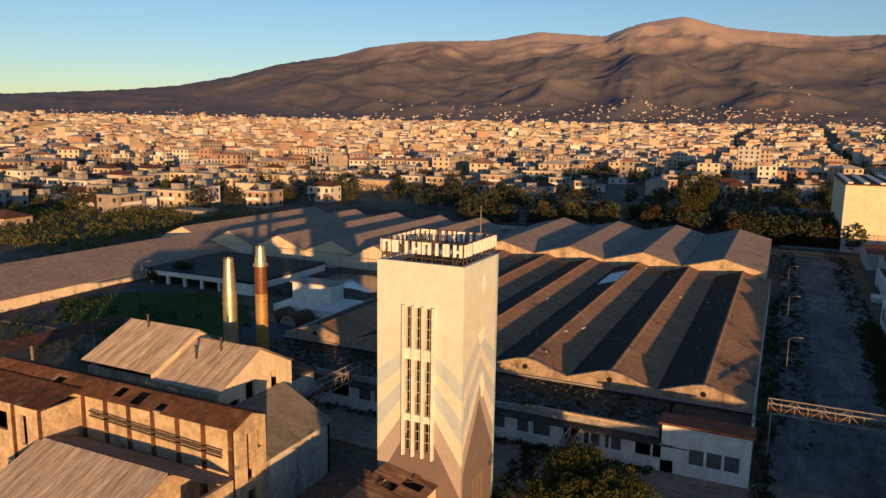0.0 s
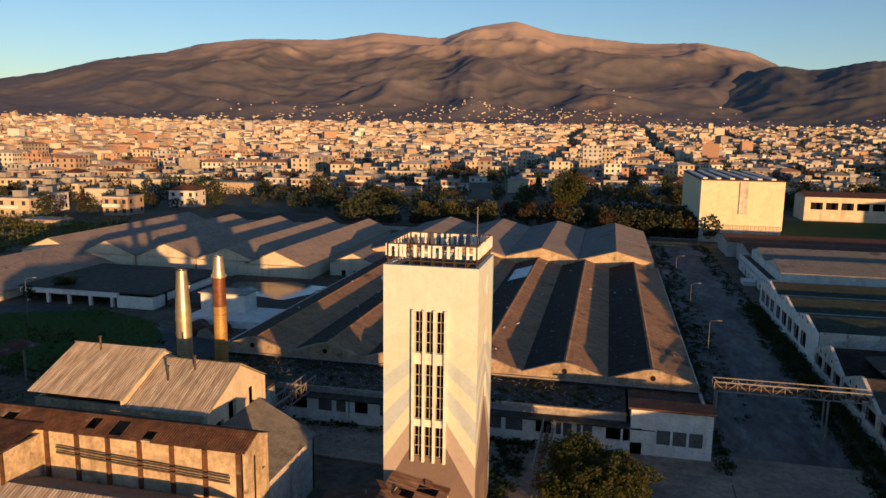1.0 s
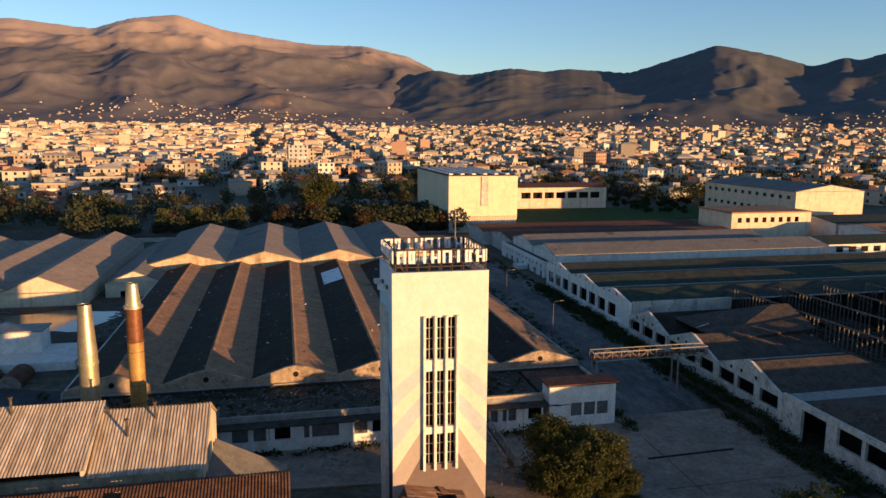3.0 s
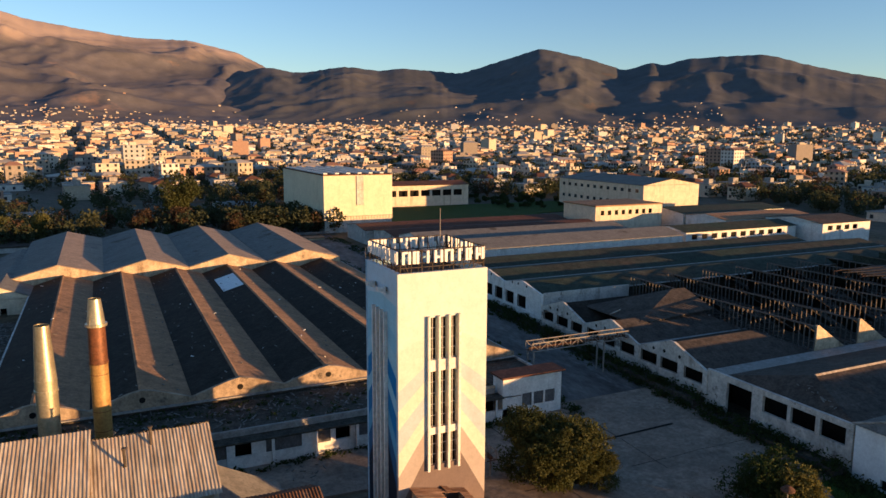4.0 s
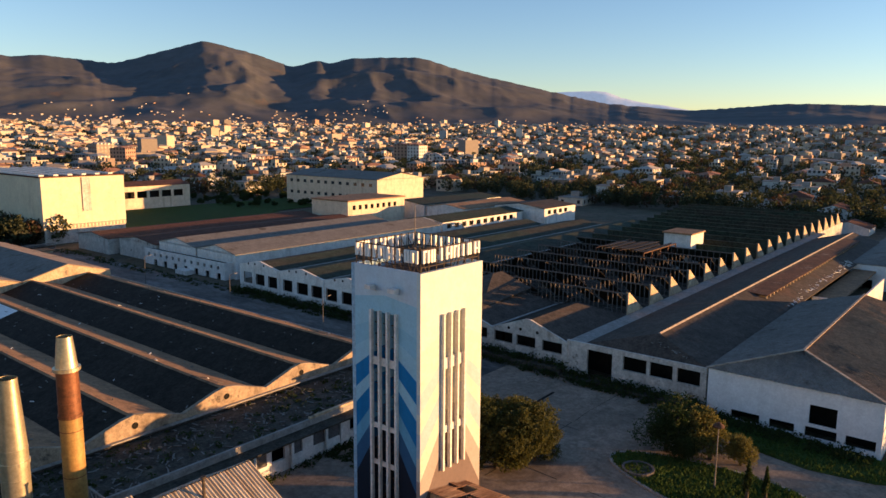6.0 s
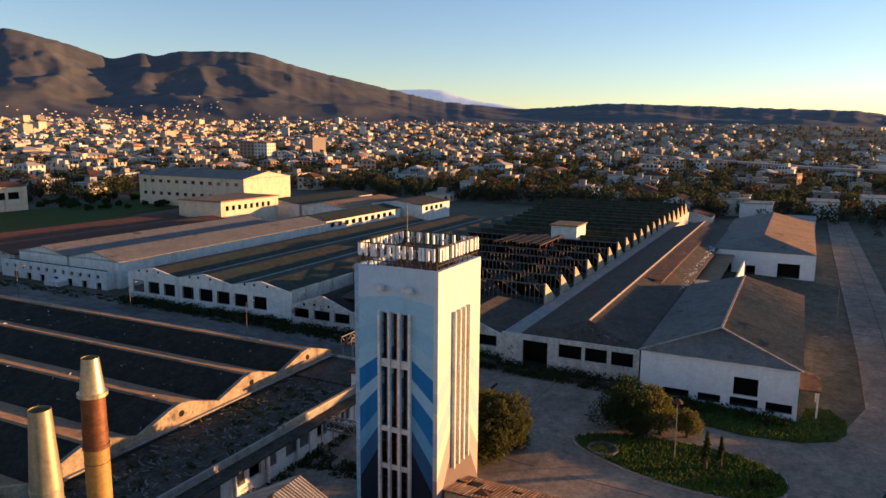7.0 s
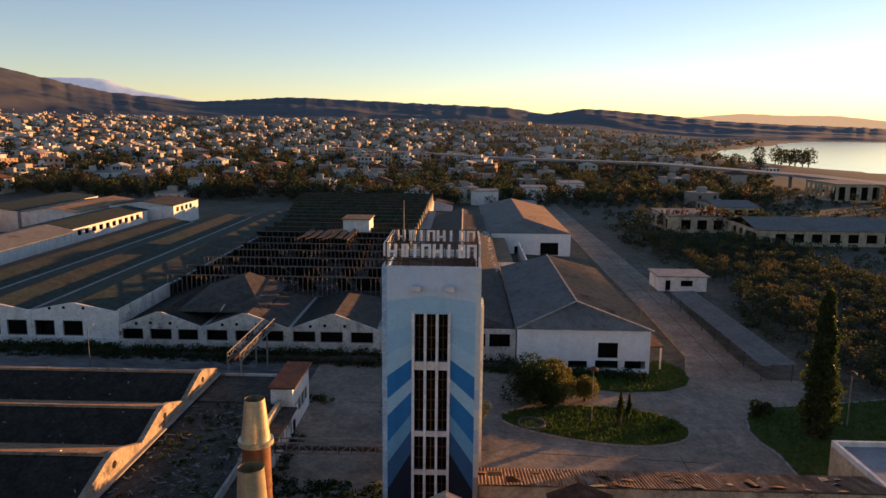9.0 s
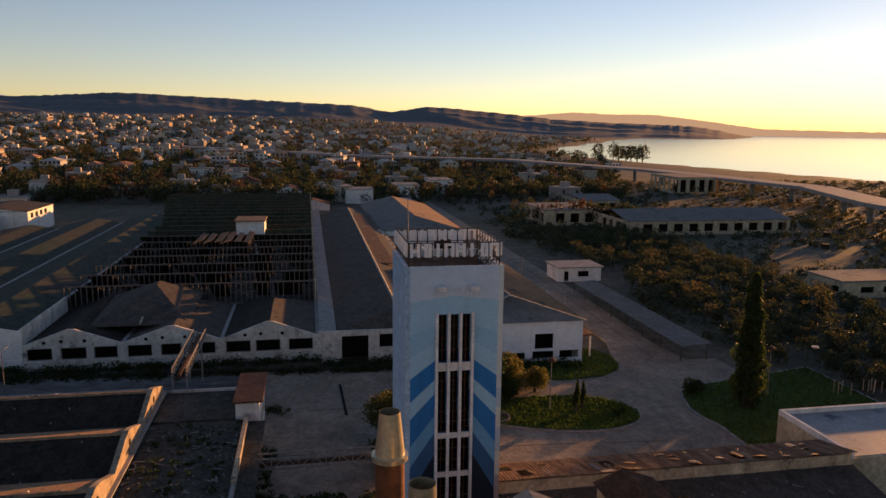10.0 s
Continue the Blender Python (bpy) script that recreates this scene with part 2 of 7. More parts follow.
M_LEAFDARK = material("dark_green_leaves", (0.036, 0.056, 0.018), (0.06, 0.07, 0.022), scale=0.5, fine=3, fine_amount=0.3, island=0.3, bump=0, rough=0.6)
M_LEAFGOLD = material("yellowing_leaves", (0.17, 0.16, 0.045), (0.11, 0.13, 0.04), scale=0.5, fine=3, fine_amount=0.3, island=0.3, bump=0, rough=0.6)
M_SCRUB = material("olive_scrub_leaves", (0.058, 0.072, 0.036), (0.082, 0.080, 0.044), scale=0.1, fine=1.2, fine_amount=0.25, island=0.2, bump=0, rough=0.7)
M_LEAFDRY = material("dry_brown_scrub", (0.12, 0.105, 0.06), (0.085, 0.085, 0.048), scale=0.5, fine=3, fine_amount=0.3, island=0.4, bump=0, rough=0.8)
M_LEAFRUST = material("russet_autumn_leaves", (0.098, 0.06, 0.034), (0.07, 0.05, 0.028), scale=0.5, fine=3, fine_amount=0.3, island=0.3, bump=0, rough=0.6)
# Both base greys are lifted towards purple in place of distance haze.
M_MOUNT = material("wooded_hills_haze_grey", (0.125, 0.122, 0.122), (0.095, 0.10, 0.102), scale=0.004, amount=1.0, fine=0.02, fine_amount=0.14, third=(0.15, 0.115, 0.09), third_scale=0.004, third_cut=0.62, bump=0)
M_ROCK = material("limestone_scrub_haze_grey", (0.150, 0.138, 0.145), (0.125, 0.118, 0.125), scale=0.004, amount=1.0, fine=0.02, fine_amount=0.16, third=(0.25, 0.18, 0.145), third_scale=0.0035, third_cut=0.6, bump=0)
M_FARRANGE = material("snowy_rock_haze_glow", (0.36, 0.39, 0.40), (0.29, 0.33, 0.35), scale=0.004, fine=0.03, fine_amount=0.15, bump=0.2, bump_scale=0.01)
M_FARSEA = material("headland_haze_glow", (0.34, 0.24, 0.15), (0.28, 0.20, 0.13), scale=0.004, fine=0.03, fine_amount=0.15, bump=0.1, bump_scale=0.01)
# Emission stands in for distance haze over both far ranges.
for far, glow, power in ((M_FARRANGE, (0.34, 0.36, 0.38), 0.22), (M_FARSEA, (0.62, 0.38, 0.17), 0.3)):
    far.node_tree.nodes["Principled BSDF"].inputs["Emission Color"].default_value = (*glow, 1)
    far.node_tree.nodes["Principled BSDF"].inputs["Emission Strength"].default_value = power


def bare_lit_above(m, z0, z1, colour):
    """Bare pale rock above an uneven tree line, brightened to paint in the sunlit crest."""
    n, l = m.node_tree.nodes, m.node_tree.links
    b = n["Principled BSDF"]
    old = b.inputs["Base Color"].links[0].from_socket
    geo, sep, tex = n.new("ShaderNodeNewGeometry"), n.new("ShaderNodeSeparateXYZ"), n.new("ShaderNodeTexNoise")
    tex.inputs["Scale"].default_value, tex.inputs["Detail"].default_value = 0.004, 8
    l.new(geo.outputs["Position"], sep.inputs[0])
    l.new(geo.outputs["Position"], tex.inputs["Vector"])
    ma = n.new("ShaderNodeMath")
    ma.operation = "MULTIPLY_ADD"
    l.new(tex.outputs["Fac"], ma.inputs[0])
    ma.inputs[1].default_value = 420.0
    l.new(sep.outputs[2], ma.inputs[2])
    mr = n.new("ShaderNodeMapRange")
    mr.inputs["From Min"].default_value, mr.inputs["From Max"].default_value = z0 + 210, z1 + 210
    l.new(ma.outputs[0], mr.inputs["Value"])
    x = n.new("ShaderNodeMix")
    x.data_type = "RGBA"
    l.new(mr.outputs[0], x.inputs[0])
    l.new(old, x.inputs[6])
    x.inputs[7].default_value = (*colour, 1)
    l.new(x.outputs[2], b.inputs["Base Color"])


bare_lit_above(M_ROCK, 410, 560, (0.46, 0.35, 0.27))
M_TOWN = palette("town_plaster", [(0.58, 0.51, 0.40), (0.45, 0.38, 0.28), (0.68, 0.64, 0.57), (0.40, 0.30, 0.22), (0.54, 0.46, 0.34), (0.30, 0.26, 0.22), (0.53, 0.45, 0.34), (0.46, 0.45, 0.43), (0.42, 0.27, 0.19)])
M_TOWNROOF = palette("town_roofs", [(0.40, 0.36, 0.31), (0.36, 0.19, 0.12), (0.46, 0.42, 0.37), (0.30, 0.26, 0.22), (0.40, 0.22, 0.14), (0.50, 0.45, 0.38)])
CREAM, PALE = (0.61, 0.63, 0.54), (0.60, 0.66, 0.61)
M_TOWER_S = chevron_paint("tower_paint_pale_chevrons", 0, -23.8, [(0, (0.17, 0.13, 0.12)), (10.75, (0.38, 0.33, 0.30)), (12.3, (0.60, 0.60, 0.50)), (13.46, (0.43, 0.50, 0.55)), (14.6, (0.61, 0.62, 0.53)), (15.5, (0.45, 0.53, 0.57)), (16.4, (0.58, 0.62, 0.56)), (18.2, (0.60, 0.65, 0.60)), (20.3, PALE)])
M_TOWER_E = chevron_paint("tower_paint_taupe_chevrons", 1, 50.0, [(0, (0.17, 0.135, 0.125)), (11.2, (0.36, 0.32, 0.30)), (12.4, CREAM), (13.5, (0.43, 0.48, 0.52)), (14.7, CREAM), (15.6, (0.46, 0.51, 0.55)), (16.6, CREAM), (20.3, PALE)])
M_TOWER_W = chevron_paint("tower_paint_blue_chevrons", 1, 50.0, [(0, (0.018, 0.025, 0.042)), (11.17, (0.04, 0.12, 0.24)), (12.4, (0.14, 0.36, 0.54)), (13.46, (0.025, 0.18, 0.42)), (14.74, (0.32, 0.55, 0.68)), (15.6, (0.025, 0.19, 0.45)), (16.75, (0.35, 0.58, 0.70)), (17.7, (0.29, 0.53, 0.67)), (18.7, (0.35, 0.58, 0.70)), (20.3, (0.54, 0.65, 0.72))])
M_TOWER_N = material("tower_paint_light_blue", (0.4, 0.55, 0.66), (0.3, 0.46, 0.6), scale=0.3)


def let_light_through(m, colour, share):
    """Thin leaves pass some of the light that falls on their backs."""
    n, l = m.node_tree.nodes, m.node_tree.links
    out = n["Material Output"]
    tr, mx = n.new("ShaderNodeBsdfTranslucent"), n.new("ShaderNodeMixShader")
    tr.inputs["Color"].default_value = (*colour, 1)
    mx.inputs[0].default_value = share
    l.new(n["Principled BSDF"].outputs[0], mx.inputs[1])
    l.new(tr.outputs[0], mx.inputs[2])
    l.new(mx.outputs[0], out.inputs["Surface"])


for leaf, colour in ((M_LEAF, (0.09, 0.09, 0.02)), (M_LEAFDARK, (0.05, 0.08, 0.015)), (M_SCRUB, (0.05, 0.058, 0.018)), (M_LEAFGOLD, (0.18, 0.16, 0.03)), (M_LEAFDRY, (0.11, 0.09, 0.035)), (M_LEAFRUST, (0.09, 0.05, 0.02)), (M_GRASS, (0.08, 0.13, 0.02))):
    let_light_through(leaf, colour, 0.35)


# ---- mesh helpers ----
class Mesh:
    """Collects vertices and faces of one mesh."""

    def __init__(self):
        self.v, self.f = [], []

    def face(self, *pts):
        k = len(self.v)
        self.v += [tuple(p) for p in pts]
        self.f.append(tuple(range(k, k + len(pts))))
        return self

    def box(self, x0, y0, z0, x1, y1, z1):
        k = len(self.v)
        self.v += [(x, y, z) for z in (z0, z1) for x, y in ((x0, y0), (x1, y0), (x1, y1), (x0, y1))]
        self.f += [(k + 3, k + 2, k + 1, k), (k + 4, k + 5, k + 6, k + 7)]
        self.f += [(k + i, k + (i + 1) % 4, k + 4 + (i + 1) % 4, k + 4 + i) for i in range(4)]
        return self

    def prism(self, pts, d):
        """A polygon swept along the vector d."""
        k, n = len(self.v), len(pts)
        self.v += [tuple(p) for p in pts] + [tuple(p[i] + d[i] for i in range(3)) for p in pts]
        self.f += [tuple(range(k + n - 1, k - 1, -1)), tuple(range(k + n, k + 2 * n))]
        self.f += [(k + i, k + (i + 1) % n, k + n + (i + 1) % n, k + n + i) for i in range(n)]
        return self

    def cyl(self, x, y, z0, z1, r0, r1=None, n=16, caps=True):
        r1 = r0 if r1 is None else r1
        k = len(self.v)
        for z, r in ((z0, r0), (z1, r1)):
            self.v += [(x + r * math.cos(2 * math.pi * i / n), y + r * math.sin(2 * math.pi * i / n), z) for i in range(n)]
        self.f += [(k + i, k + (i + 1) % n, k + n + (i + 1) % n, k + n + i) for i in range(n)]
        if caps:
            self.f += [tuple(range(k + n - 1, k - 1, -1)), tuple(range(k + n, k + 2 * n))]
        return self

    def beam(self, p, q, w, h=None):
        """A square bar from p to q."""
        h = h or w
        p, q = Vector(p), Vector(q)
        d = (q - p).normalized()
        s = d.cross(Vector((0, 0, 1)))
        s = s.normalized() if s.length > 1e-4 else Vector((1, 0, 0))
        u = s.cross(d)
        k = len(self.v)
        for c in (p, q):
            self.v += [tuple(c + s * a * w / 2 + u * b * h / 2) for a, b in ((-1, -1), (1, -1), (1, 1), (-1, 1))]
        self.f += [(k + 3, k + 2, k + 1, k), (k + 4, k + 5, k + 6, k + 7)]
        self.f += [(k + i, k + (i + 1) % 4, k + 4 + (i + 1) % 4, k + 4 + i) for i in range(4)]
        return self

    def sheet(self, a, b, c, d, t=0.12):
        """A roof slab with the corners a b c d on top and thickness t."""
        return self.prism([a, b, c, d], (0, 0, -t))

    def waves(self, a, b, c, d, pitch=0.32, amp=0.05, sag=0.0, rows=6, gaps=()):
        """Corrugated sheet: a to b runs along the eave, d and c lie above them."""
        a, b, c, d = (Vector(p) for p in (a, b, c, d))
        n = max(2, int((b - a).length / pitch)) * 2
        up = (b - a).cross(d - a).normalized()
        k = len(self.v)
        for j in range(rows + 1):
            for i in range(n + 1):
                s, t = i / n, j / rows
                p = (a * (1 - s) + b * s) * (1 - t) + (d * (1 - s) + c * s) * t
                o = amp * (1 if i % 2 else -1) - sag * math.sin(math.pi * t) * (0.5 + 0.5 * noise.noise((p * 0.25)))
                self.v.append(tuple(p + up * (o + 0.04 * noise.noise(p * 0.6))))
        for j in range(rows):
            for i in range(n):
                q = k + j * (n + 1) + i
                if any(g[0] < (i + 0.5) / n < g[1] and g[2] < (j + 0.5) / rows < g[3] for g in gaps):
                    continue
                self.f.append((q, q + 1, q + n + 2, q + n + 1))
        return self

    def wall(self, axis, c, th, a0, a1, z0, z1, holes=()):
        """An upright wall: along x (axis 'x', at y = c) or along y, with openings (a, b, za, zb) cut through."""
        us = sorted({a0, a1, *[h[0] for h in holes], *[h[1] for h in holes]})
        zs = sorted({z0, z1, *[h[2] for h in holes], *[h[3] for h in holes]})
        nu, nz, at = len(us) - 1, len(zs) - 1, {}

        def full(i, j):
            if not (0 <= i < nu and 0 <= j < nz):
                return False
            m, o = (us[i] + us[i + 1]) / 2, (zs[j] + zs[j + 1]) / 2
            return not any(h[0] < m < h[1] and h[2] < o < h[3] for h in holes)

        def vert(i, j, s):
            if (i, j, s) not in at:
                at[i, j, s] = len(self.v)
                w = c + s * th
                self.v.append((us[i], w, zs[j]) if axis == "x" else (w, us[i], zs[j]))
            return at[i, j, s]

        for i in range(nu):
            for j in range(nz):
                if not full(i, j):
                    continue
                for s in (0, 1):
                    q = [vert(i, j, s), vert(i + 1, j, s), vert(i + 1, j + 1, s), vert(i, j + 1, s)]
                    self.f.append(tuple(q if s == 0 else q[::-1]))
                for di, dj, a, b in ((-1, 0, (0, 0), (0, 1)), (1, 0, (1, 0), (1, 1)), (0, -1, (0, 0), (1, 0)), (0, 1, (0, 1), (1, 1))):
                    if not full(i + di, j + dj):
                        self.f.append((vert(i + a[0], j + a[1], 0), vert(i + b[0], j + b[1], 0), vert(i + b[0], j + b[1], 1), vert(i + a[0], j + a[1], 1)))
        return self

    def data(self, name, mat, smooth=False):
        me = bpy.data.meshes.new(name)
        me.from_pydata(self.v, [], self.f)
        me.materials.append(mat)
        if smooth:
            me.polygons.foreach_set("use_smooth", [True] * len(me.polygons))
        me.update()
        return me


def thing(name, label, category, at=(0, 0, 0), group="", kind=""):
    ob = new(name)
    ob.location = at
    ob.empty_display_size = 0.2
    return tagged(ob, label, category, group, kind)


def part(name, mesh, mat, parent=None, label="", smooth=False, kind=""):
    """One mesh object, given in world places, under a thing or a part."""
    ob = new(name, mesh.data(name, mat, smooth))
    if parent:
        ob.parent = parent
        o, at = parent, Vector((0, 0, 0))
        while o:
            at, o = at + o.location, o.parent
        ob.matrix_parent_inverse = Matrix.Translation(-at)
    return tagged(ob, label, kind=kind)


def solid(name, mesh, mat, label, category, group="", kind="", smooth=False):
    return tagged(new(name, mesh.data(name, mat, smooth)), label, category, group, kind)


def lerp(t, rows):
    """Piecewise linear."""
    if t <= rows[0][0]:
        return rows[0][1]
    for (a, u), (b, v) in zip(rows, rows[1:]):
        if t <= b:
            return u + (v - u) * (t - a) / (b - a)
    return rows[-1][1]


# ---- land, sea and mountains ----
SHORE = [(-4900, -1300), (-500, -430), (354, -326), (600, -274), (850, -262), (1200, -428), (3376, -1678), (4900, -2600)]
CREST = [(-120, 0.6), (-90, 1.2), (-56.3, 1.99), (-48.7, 2.53), (-44.9, 2.98), (-41.3, 3.7), (-37.6, 4.77), (-33.4, 5.47), (-30.8, 6.2), (-27.3, 6.69), (-21.3, 6.84),
         (-17.9, 7.46), (-13.0, 7.1), (-10.4, 7.97), (-7.3, 8.39), (-4.2, 7.5), (-0.5, 7.0), (2.3, 6.66), (6.4, 6.62), (9.7, 5.88), (11.6, 4.96), (14.2, 4.53), (17.8, 5.13),
         (20.1, 4.77), (21.9, 5.03), (26.6, 4.65), (30.3, 5.78), (32.7, 6.54), (36.1, 5.75), (39.4, 4.72), (40.7, 5.44), (42.0, 5.06), (43.3, 5.56), (48.8, 5.72),
         (52.4, 4.65), (57.3, 3.56), (63.0, 2.28), (69.4, 1.71), (76.2, 2.19), (81.8, 2.0), (93.3, 1.58), (95.9, 1.07), (99.0, 1.57), (103.4, 1.23), (106.5, 0.91), (109, 0.66), (113, 0.45), (118, 0.3), (123, 0.05)]
HUB = Vector((-30.0, 25.0, 0.0))


def bearing(x, y):
    return math.degrees(math.atan2(x - HUB.x, y - HUB.y)), math.hypot(x - HUB.x, y - HUB.y)


def smooth(a, b, x):
    t = min(1, max(0, (x - a) / (b - a)))
    return t * t * (3 - 2 * t)


RISE = [(18, 0.0), (30, 0.45), (45, 1.1), (65, 1.55), (105, 2.5)]


def rise(y):
    """The plain climbs gently from the shore inland."""
    return lerp(y, RISE)


def land(x, y):
    """Height of the open ground."""
    az, r = bearing(x, y)
    sea = y - lerp(x, SHORE)
    z = 52 * smooth(700, 2700, r) * smooth(0, 600, sea) * smooth(110, 90, az) + 1.2 * noise.noise(Vector((x, y, 0)) * 0.004) * smooth(350, 600, r)
    z += rise(y) - (0.15 if -160 < x < 240 and 0 < y < 300 else 0)
    if sea < 25:
        z = min(z, -4 + 4 * smooth(-25, 25, sea))
    return z


def polar(r0, r1, nr, a0, a1, na, height, power=1.0):
    m = Mesh()
    for j in range(nr + 1):
        r = r0 + (r1 - r0) * (j / nr) ** power
        for i in range(na + 1):
            a = radians(a0 + (a1 - a0) * i / na)
            x, y = HUB.x + r * math.sin(a), HUB.y + r * math.cos(a)
            m.v.append((x, y, height(x, y)))
    for j in range(nr):
        for i in range(na):
            q = j * (na + 1) + i
            m.f.append((q, q + na + 1, q + na + 2, q + 1))
    return m


solid("ground", polar(0.0, 4850, 90, -180, 180, 180, land, 1.9), M_GROUND, "dry earth and scrub ground sheet", "ground", kind="structure")


MAIN = [c for c in CREST if c[0] < 10] + [(11.6, 4.96), (14, 3.6), (20, 2.6), (40, 1.6), (108, 0.8)]
FRONT = [(-12, 0.0), (-4, 0.5), (1.5, 1.35), (4.0, 2.2), (6.5, 3.3), (9.1, 4.2)] + [c for c in CREST if c[0] > 11]
FAR = [(56, 0.5), (57.5, 3.0), (59, 3.3), (62.9, 3.4), (63.3, 3.3), (64.6, 2.75), (66, 2.45), (68, 2.15), (70.5, 1.6), (74, 0.8), (100, 0.8), (107, 1.05), (110.5, 1.35), (113, 1.2), (116.5, 1.2), (120, 0.75), (124, 0.15), (132, 0.0)]


def ridges(p, octaves=5):
    """Branching ridge lines, about 0 to 1."""
    total, amp, gain = 0.0, 0.5, 1.0
    for _ in range(octaves):
        n = 1 - min(1, 1.7 * abs(noise.noise(p)))
        n *= n
        total += amp * n * gain
        gain, amp = min(1, 1.6 * n), amp * 0.52
        p = p * 2.03 + Vector((3.1, 1.7, 0))
    return total


def peaks(crest, r0, rp, x, y, rough):
    """Height of a range that starts at r0 and crests at rp from the hub: a gentle apron, then spurs and gullies up to the crest."""
    az, r = bearing(x, y)
    base = land(x, y)
    p = Vector((x, y, 0))
    top = EYE + rp * math.tan(radians(sum(lerp(az + d * (0.6 if rough > 3 else 0.35), crest) for d in (-0.9, -0.3, 0.3, 0.9)) / 4)) + 4 * noise.noise(Vector((az * 1.3, rough, 0))) + 3 * noise.noise(Vector((az * 4, rough, 2))) + 2.5 * noise.noise(Vector((az * 9, rough, 5)))
    t = (r - r0) / (rp - r0)
    if t >= 1:
        return base + (top - base) * max(0, 1 - 2.2 * (t - 1))
    if t <= 0:
        return base - 1.0
    warp = Vector((noise.noise(p * 0.0011 + Vector((rough, 0, 0))), noise.noise(p * 0.0011 + Vector((0, 7, rough))), 0)) * 260
    k = ridges((p + warp) * 0.00105 + Vector((rough * 3, 0, 0)))
    rise = 0.4 * smooth(0, 1, t) + 0.6 * t ** 1.7
    rise += smooth(0.06, 0.4, t) * (1 - smooth(0.72, 1.0, t)) * 0.23 * (k - 0.42) + 0.02 * smooth(0, 0.15, t) * (1 - smooth(0.5, 0.8, t)) * noise.noise(p * 0.006)
    return base + (top - base) * max(0, rise) - 1.0


def range_height(x, y):
    az, r = bearing(x, y)
    return max(peaks(MAIN, 2250, 4550, x, y, 1.0) if az < 40 else -9, peaks(FRONT, 2350, 3700, x, y, 4.0) if az > -10 else -9)


def main_height(x, y):
    az, r = bearing(x, y)
    return peaks(MAIN, 2250, 4550, x, y, 1.0) * smooth(-112, -100, az) - 8 * (1 - smooth(-112, -100, az))


def front_height(x, y):
    az, r = bearing(x, y)
    return peaks(FRONT, 2350, 3700, x, y, 4.0) * smooth(125, 119, az) - 8 * (1 - smooth(125, 119, az)) - 10 * (1 - smooth(-12, -6, az))


def far_height(x, y):
    az, r = bearing(x, y)
    return peaks(FAR, 4400, 4700, x, y, 7.0) - 2


solid("backdrop_mountains", polar(2250, 4800, 150, -100, 30, 560, main_height), M_ROCK, "bare limestone range with scrub below a sun-painted crest", "mountains", kind="structure", smooth=True)
solid("backdrop_hills", polar(2350, 4300, 110, -12, 125, 560, front_height), M_MOUNT, "dark wooded foothills and a cone-shaped hill", "hills", kind="structure", smooth=True)
solid("backdrop_far_range", polar(4400, 4840, 10, 56, 84, 90, far_height), M_FARRANGE, "pale distant snowy range with a painted haze glow", "mountains", kind="structure", smooth=True)
solid("backdrop_headland", polar(4400, 4840, 10, 100, 132, 90, far_height), M_FARSEA, "headland across the water with a painted warm haze glow", "mountains", kind="structure", smooth=True)

sea_mesh = Mesh()
for (xa, ya), (xb, yb) in zip(SHORE, SHORE[1:]):
    sea_mesh.face((xa, -4900, -1.2), (xb, -4900, -1.2), (xb, yb + 25, -1.2), (xa, ya + 25, -1.2))
solid("water", sea_mesh, M_WATER, "calm open sea in low sun", "sea", kind="structure")

# ---- yard and roads ----
def clipped(pts, y, above):
    """The part of a polygon on one side of the line at y."""
    out = []
    for (xa, ya), (xb, yb) in zip(pts, pts[1:] + pts[:1]):
        if (ya >= y) == above:
            out.append((xa, ya))
        if (ya >= y) != (yb >= y):
            out.append((xa + (xb - xa) * (y - ya) / (yb - ya), y))
    return out


def draped(pts, z, th):
    """A slab of even thickness that follows the climb of the plain."""
    m, at, cuts = Mesh(), {}, [-9999] + [r[0] for r in RISE] + [9999]

    def vert(x, y, up):
        key = (round(x, 3), round(y, 3), up)
        if key not in at:
            at[key] = len(m.v)
            m.v.append((x, y, z + rise(y) + (th if up else 0)))
        return at[key]

    for lo, hi in zip(cuts, cuts[1:]):
        piece = clipped(clipped(list(pts), lo, True), hi, False)
        if len(piece) < 3:
            continue
        m.f += [tuple(vert(x, y, True) for x, y in piece), tuple(vert(x, y, False) for x, y in piece[::-1])]
        for (xa, ya), (xb, yb) in zip(piece, piece[1:] + piece[:1]):
            if not (ya == yb and ya in (lo, hi)) and (xa, ya) != (xb, yb):
                m.f.append((vert(xa, ya, False), vert(xb, yb, False), vert(xb, yb, True), vert(xa, ya, True)))
    return m


def slab(name, pts, z, mat, label, category, th=0.3):
    return solid(name, draped(pts, z - th, th), mat, label, category, kind="structure")


yard = slab("pavement_yard", [(-21, 4), (14.5, 4), (14.5, 66), (-21, 66)], 0.03, M_YARD, "cracked pale concrete factory yard", "pavement")
slab("road_lane", [(-44, 57.5), (-21, 56), (-21, 65.6), (-58, 65.6), (-58, 60)], 0.04, M_YARD, "grey concrete lane along the annex", "road")
street = slab("road_street", [(0.8, 66), (14.5, 66), (13.5, 265), (-1, 290), (-8, 285), (0.8, 200)], 0.05, M_STREET, "worn street between factory halls", "road")
road_east = slab("road_east", [(14.5, 8.5), (22, 9.4), (55, 8.3), (100, 8.2), (230, 9), (230, 16), (100, 16), (46, 15.8), (24, 16.2), (14.5, 19)], 0.05, M_YARD, "worn pale concrete access road", "road")
slab("road_north_west", [(-150, 66), (-58, 74), (-58, 84), (-96, 97), (-150, 92)], 0.05, M_ASPHALT, "dark asphalt factory road", "road")

